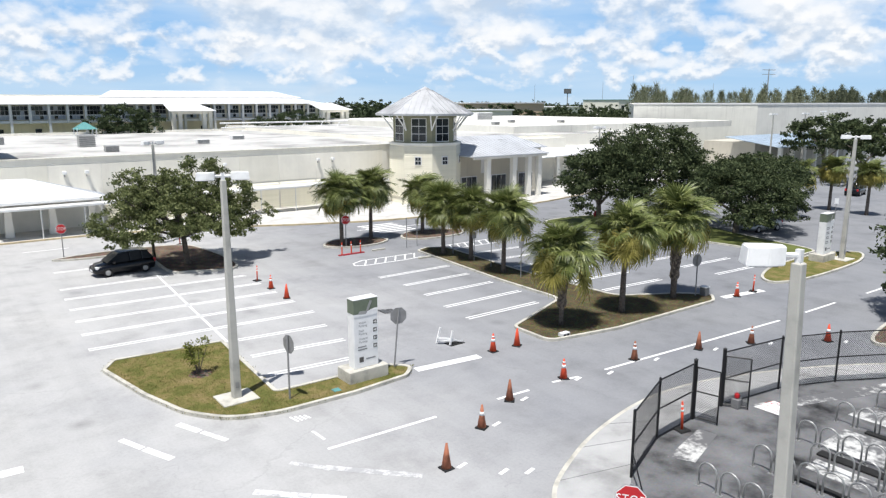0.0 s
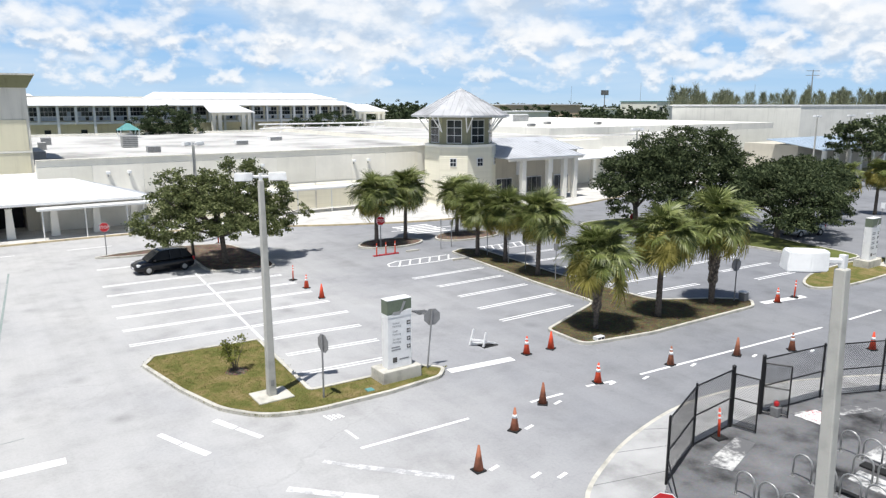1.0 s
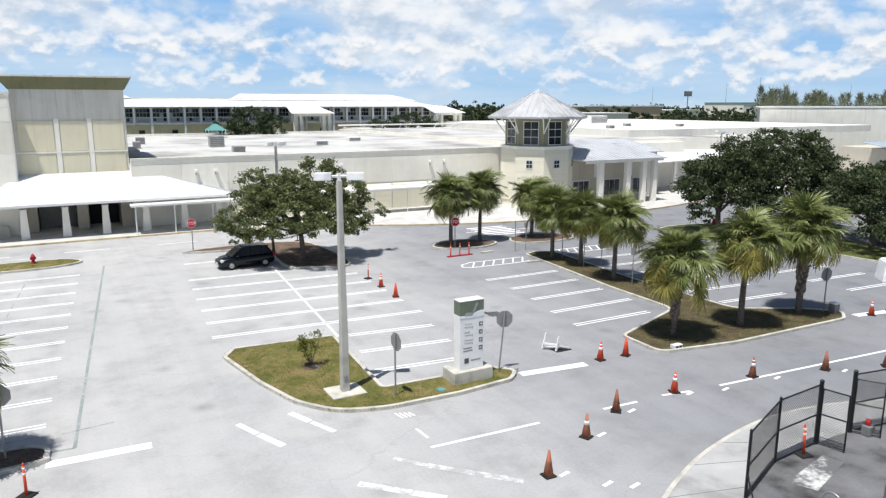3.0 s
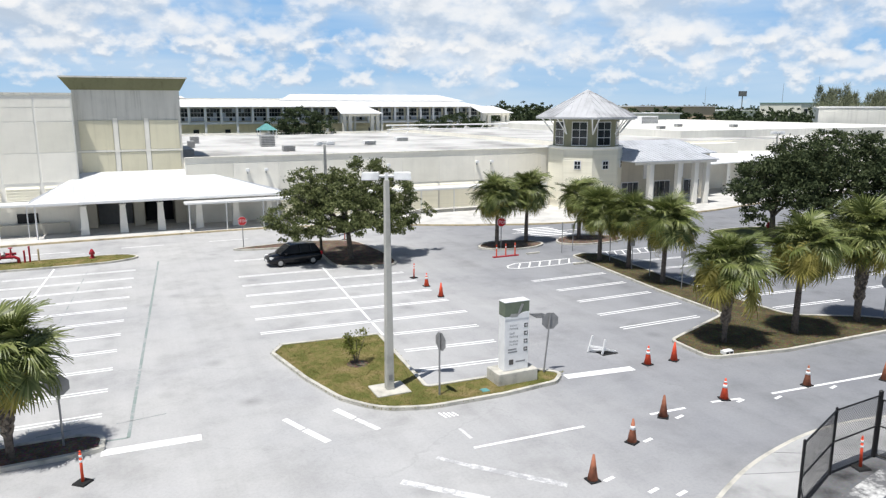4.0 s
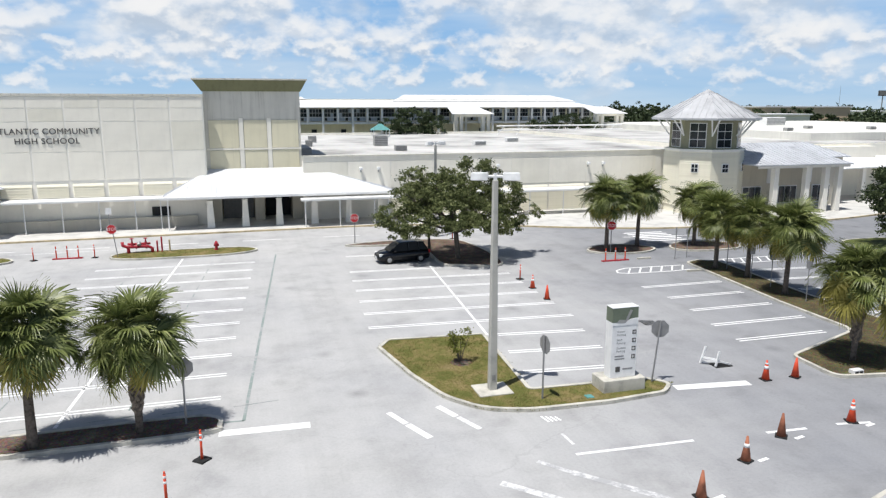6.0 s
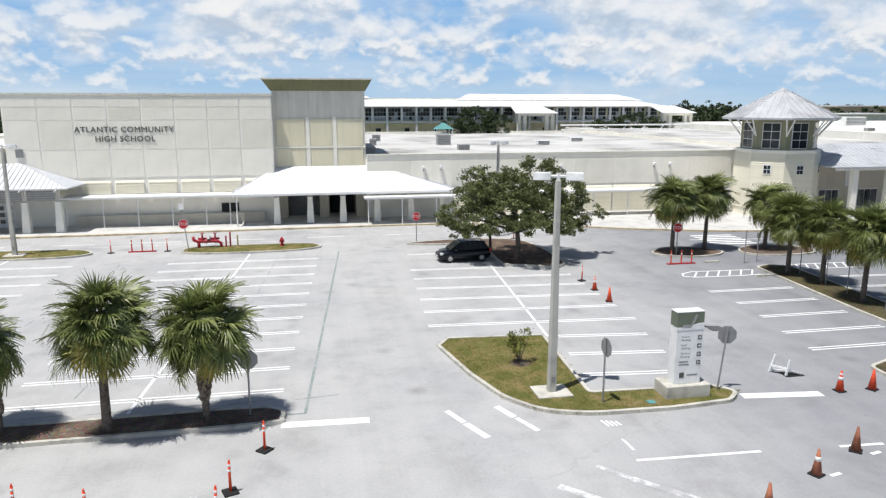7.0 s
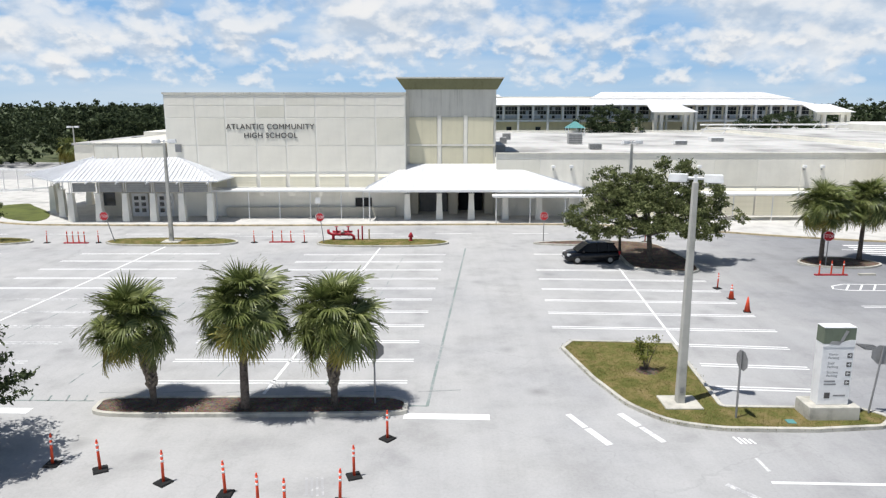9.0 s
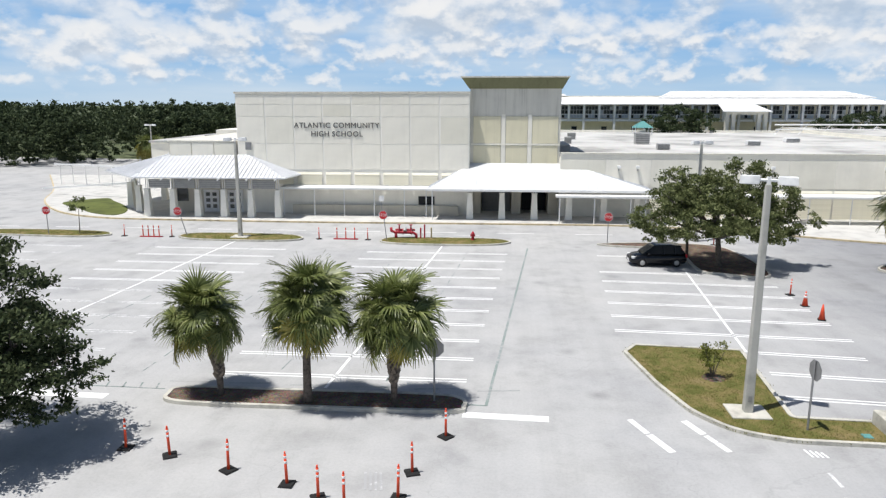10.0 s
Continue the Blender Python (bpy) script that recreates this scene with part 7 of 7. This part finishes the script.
for x, y0, n in ((18.8, 11.1, 6), (21.3, 10.7, 5), (22.9, 9.6, 6), (24.3, 10.7, 7), (27.0, 10.6, 7), (29.5, 10.2, 7), (31.5, 9.0, 5)):
    for k in range(n + 2):
        t = thing("cycle_hoop", (x, y0 - 0.75 * k, 0.105), "galvanised steel cycle hoop bolted to the yard", "cycle rack", "cycle hoops")
        new("hoop", RACK).parent = t
        new("foot_plates", RFOOT).parent = t


def chainlink(a, b, z0, z1, pitch=0.1):
    """Diagonal wires between two posts."""
    bm = B()
    d = (b - a)
    L, H = d.length, z1 - z0
    d.normalize()
    for s in (1, -1):
        u = -H if s > 0 else 0.0
        while u < (L if s > 0 else L + H):
            # the wire s: along = u + s * height
            h0, h1 = (max(0, -u), min(H, L - u)) if s > 0 else (max(0, u - L), min(H, u))
            if h1 - h0 > 0.02:
                p = a + d * (u + s * h0) + Vector((0, 0, z0 + h0))
                q = a + d * (u + s * h1) + Vector((0, 0, z0 + h1))
                tube(bm, [p, q], 0.0055, 3, False)
            u += pitch
    return bm


fence = thing("chain_link_fence", (25, 14, 0.1), "black chain-link fence with posts and rails round the cycle yard", "fence")
RUNS = [[(17.5, 13.0), (20.4, 14.15), (22.85, 14.35)], [(24.8, 14.35), (28.3, 13.85), (31.0, 12.75), (33.4, 11.4), (36.0, 9.5), (39, 7.2)]]
for run in RUNS:
    for k, (px, py) in enumerate(run):
        end = (run is RUNS[0] and k == 2) or (run is RUNS[1] and k == 0)
        p = part("post", tubem([(px, py, 0.05), (px, py, 2.5 if end else 2.42)], 0.075 if end else 0.045, 8), "black", fence)
        part("cap", tubem([(px, py, 2.5 if end else 2.42), (px, py, 2.55 if end else 2.47)], [0.085 if end else 0.055, 0.02], 8), "black", p)
    for p, q in zip(run, run[1:]):
        a, b = Vector((*p, 0)), Vector((*q, 0))
        for z in (2.36, 1.25, 0.16):
            part("rail", tubem([a + Vector((0, 0, z)), b + Vector((0, 0, z))], 0.028, 6), "black", fence)
        part("wire_mesh", chainlink(a, b, 0.16, 2.36), "black", fence, "black wire mesh")
for hinge, tip in (((22.9, 14.3), (23.1, 13.45)), ((24.85, 14.3), (25.3, 13.5))):
    g = thing("gate_leaf", (*hinge, 0.1), "open black chain-link gate leaf", "gate", "gate leaves")
    a, b = Vector((*hinge, 0)), Vector((*tip, 0))
    for z in (0.2, 1.25, 2.2):
        part("rail", tubem([a + Vector((0, 0, z)), b + Vector((0, 0, z))], 0.03, 6), "black", g)
    for p in (a, b):
        part("stile", tubem([p + Vector((0, 0, 0.12 if p is b else 0.15)), p + Vector((0, 0, 2.2))], 0.03, 6), "black", g)
    part("wire_mesh", chainlink(a, b, 0.2, 2.2), "black", g)
part("brace", tubem([(17.5, 13.0, 1.0), (16.2, 11.4, 0.2)], 0.026, 6), "black", fence)
# things left at the gate
rnd = random.Random(5)
bm = B()
N = 12
grid = [[bm.verts.new((25.75 + 1.15 * i / N + 0.03 * rnd.random(), 12.5 + 1.0 * j / N - 0.2 * i / N, 0.12 + 0.2 * abs(noise.noise((i * 0.45, j * 0.45, 2.0))) * math.sin(3.1416 * i / N) * math.sin(3.1416 * j / N) * 2.0)) for j in range(N + 1)] for i in range(N + 1)]
for i in range(N):
    for j in range(N):
        bm.faces.new((grid[i][j], grid[i + 1][j], grid[i + 1][j + 1], grid[i][j + 1]))
banner = solid("crumpled_banner", bm, "white", "crumpled white banner with red print on the concrete", "banner", kind="")
for k in range(6):
    i = 1 + 2 * k if 1 + 2 * k < N else N - 1
    bm = B()
    for j in range(1, N - 1):
        if (j + k) % 5 == 0:
            continue
        p = [grid_co for grid_co in ((25.75 + 1.15 * i / N, 12.5 + 1.0 * j / N - 0.2 * i / N), (25.75 + 1.15 * (i + 0.35) / N, 12.5 + 1.0 * j / N - 0.2 * i / N), (25.75 + 1.15 * (i + 0.35) / N, 12.5 + 1.0 * (j + 1) / N - 0.2 * i / N), (25.75 + 1.15 * i / N, 12.5 + 1.0 * (j + 1) / N - 0.2 * i / N))]
        zz = 0.128 + max(0.2 * abs(noise.noise((ii * 0.45, jj * 0.45, 2.0))) * math.sin(3.1416 * ii / N) * math.sin(3.1416 * jj / N) * 2.0 for ii in (i, i + 1) for jj in (j, j + 1))
        quad(bm, *[(px, py, zz) for px, py in p])
    part("print", bm, "red", banner)
bx = thing("gate_crate", (25.1, 13.75, 0.1), "grey concrete-filled crate with a red lid at the gate", "crate")
bm = boxm(24.98, 25.32, 13.72, 14.05, 0.1, 0.5)
bevel(bm, 0.03)
part("body", bm, "shade_wall", bx)
bm = boxm(25.05, 25.25, 13.8, 13.98, 0.5, 0.72)
bevel(bm, 0.05)
part("red_block", bm, "red", bx)

# ---- ramp and rails beside the gate canopy ----
ramp_ = thing("ramp_cover", (-55, 92, 0), "pale covered ramp with slim posts west of the gate canopy", "canopy")
for a, b in (((-66, 100, 3.0), (-44, 92, 3.2)), ((-60, 88, 0.9), (-45, 84.5, 2.2))):
    part("roof_beam", tubem([a, b], 0.16, 4), "white_metal", ramp_)
for k in range(9):
    x = -65 + 2.5 * k
    y = 100 - 8 * (x + 66) / 22
    part("post", tubem([(x, y, 0), (x, y, 3.1)], 0.06, 6), "white_metal", ramp_)
bm = B()
prism(bm, [(-70, 112), (-58, 92), (-46, 85), (-45, 92), (-44, 112)], 0.0, 0.17)
solid("pavement", bm, "walk", "broad pale concrete apron by the ramp", "pavement")

# ---- far roofs, masts and a billboard ----
def far_block(x0, x1, y0, y1, h, mat, label, roofm="white_metal"):
    t = thing("far_building", ((x0 + x1) / 2, (y0 + y1) / 2, 0), label, "building", "far buildings")
    part("wall", boxm(x0, x1, y0, y1, 0, h), mat, t)
    part("roof", boxm(x0 - 0.5, x1 + 0.5, y0 - 0.5, y1 + 0.5, h, h + 0.4), roofm, t)
    for k in range(int((x1 - x0) / 9)):
        part("window", boxm(x0 + 3 + 9 * k, x0 + 6.5 + 9 * k, y0 - 0.1, y0 + 0.1, h * 0.35, h * 0.7), "glass", t)


far_block(168, 206, 205, 225, 11.2, "brick_far", "far tan store building with a white roof")
far_block(250, 290, 262, 285, 9.0, "white_wall", "far low white warehouse")
far_block(141, 166, 180, 198, 9.0, "white_wall", "far pale building with a metal roof")
far_block(180, 240, 300, 330, 9.5, "white_wall", "far long white warehouse")
far_block(430, 520, 350, 385, 13.0, "white_wall", "far pale green-roofed hall", "teal")
BX, BY = 366.0, 342.0
bb = thing("billboard", (BX, BY, 0), "dark roadside billboard on a single mast", "billboard")
part("mast", tubem([(BX, BY, 0), (BX, BY, 17.2)], 0.3, 8), "grey_sign", bb)
part("board", boxm(BX - 3.2, BX + 3.2, BY - 0.4, BY + 0.4, 17.2, 20.4), "lettering", bb)
part("sheet", boxm(BX - 2.9, BX + 2.9, BY - 0.55, BY - 0.42, 17.5, 20.1), "shade_wall", bb, "grey sheet")
for x, y, h in ((420, 330, 30), (470, 480, 27), (470, 400, 28), (520, 330, 26)):
    t = thing("radio_mast", (x, y, 0), "thin grey mast far away", "mast", "masts")
    part("pole", tubem([(x, y, 0), (x, y, h)], [0.22, 0.1], 6), "grey_sign", t)
t = thing("power_pylon", (330, 181, 0), "lattice power pole above the pine row", "pylon")
part("pole", tubem([(330, 181, 0), (330, 181, 27)], [0.4, 0.2], 6), "grey_sign", t)
for z in (24.5, 26.5):
    part("crossarm", tubem([(327, 182.5, z), (333, 179.5, z)], 0.16, 4), "grey_sign", t)
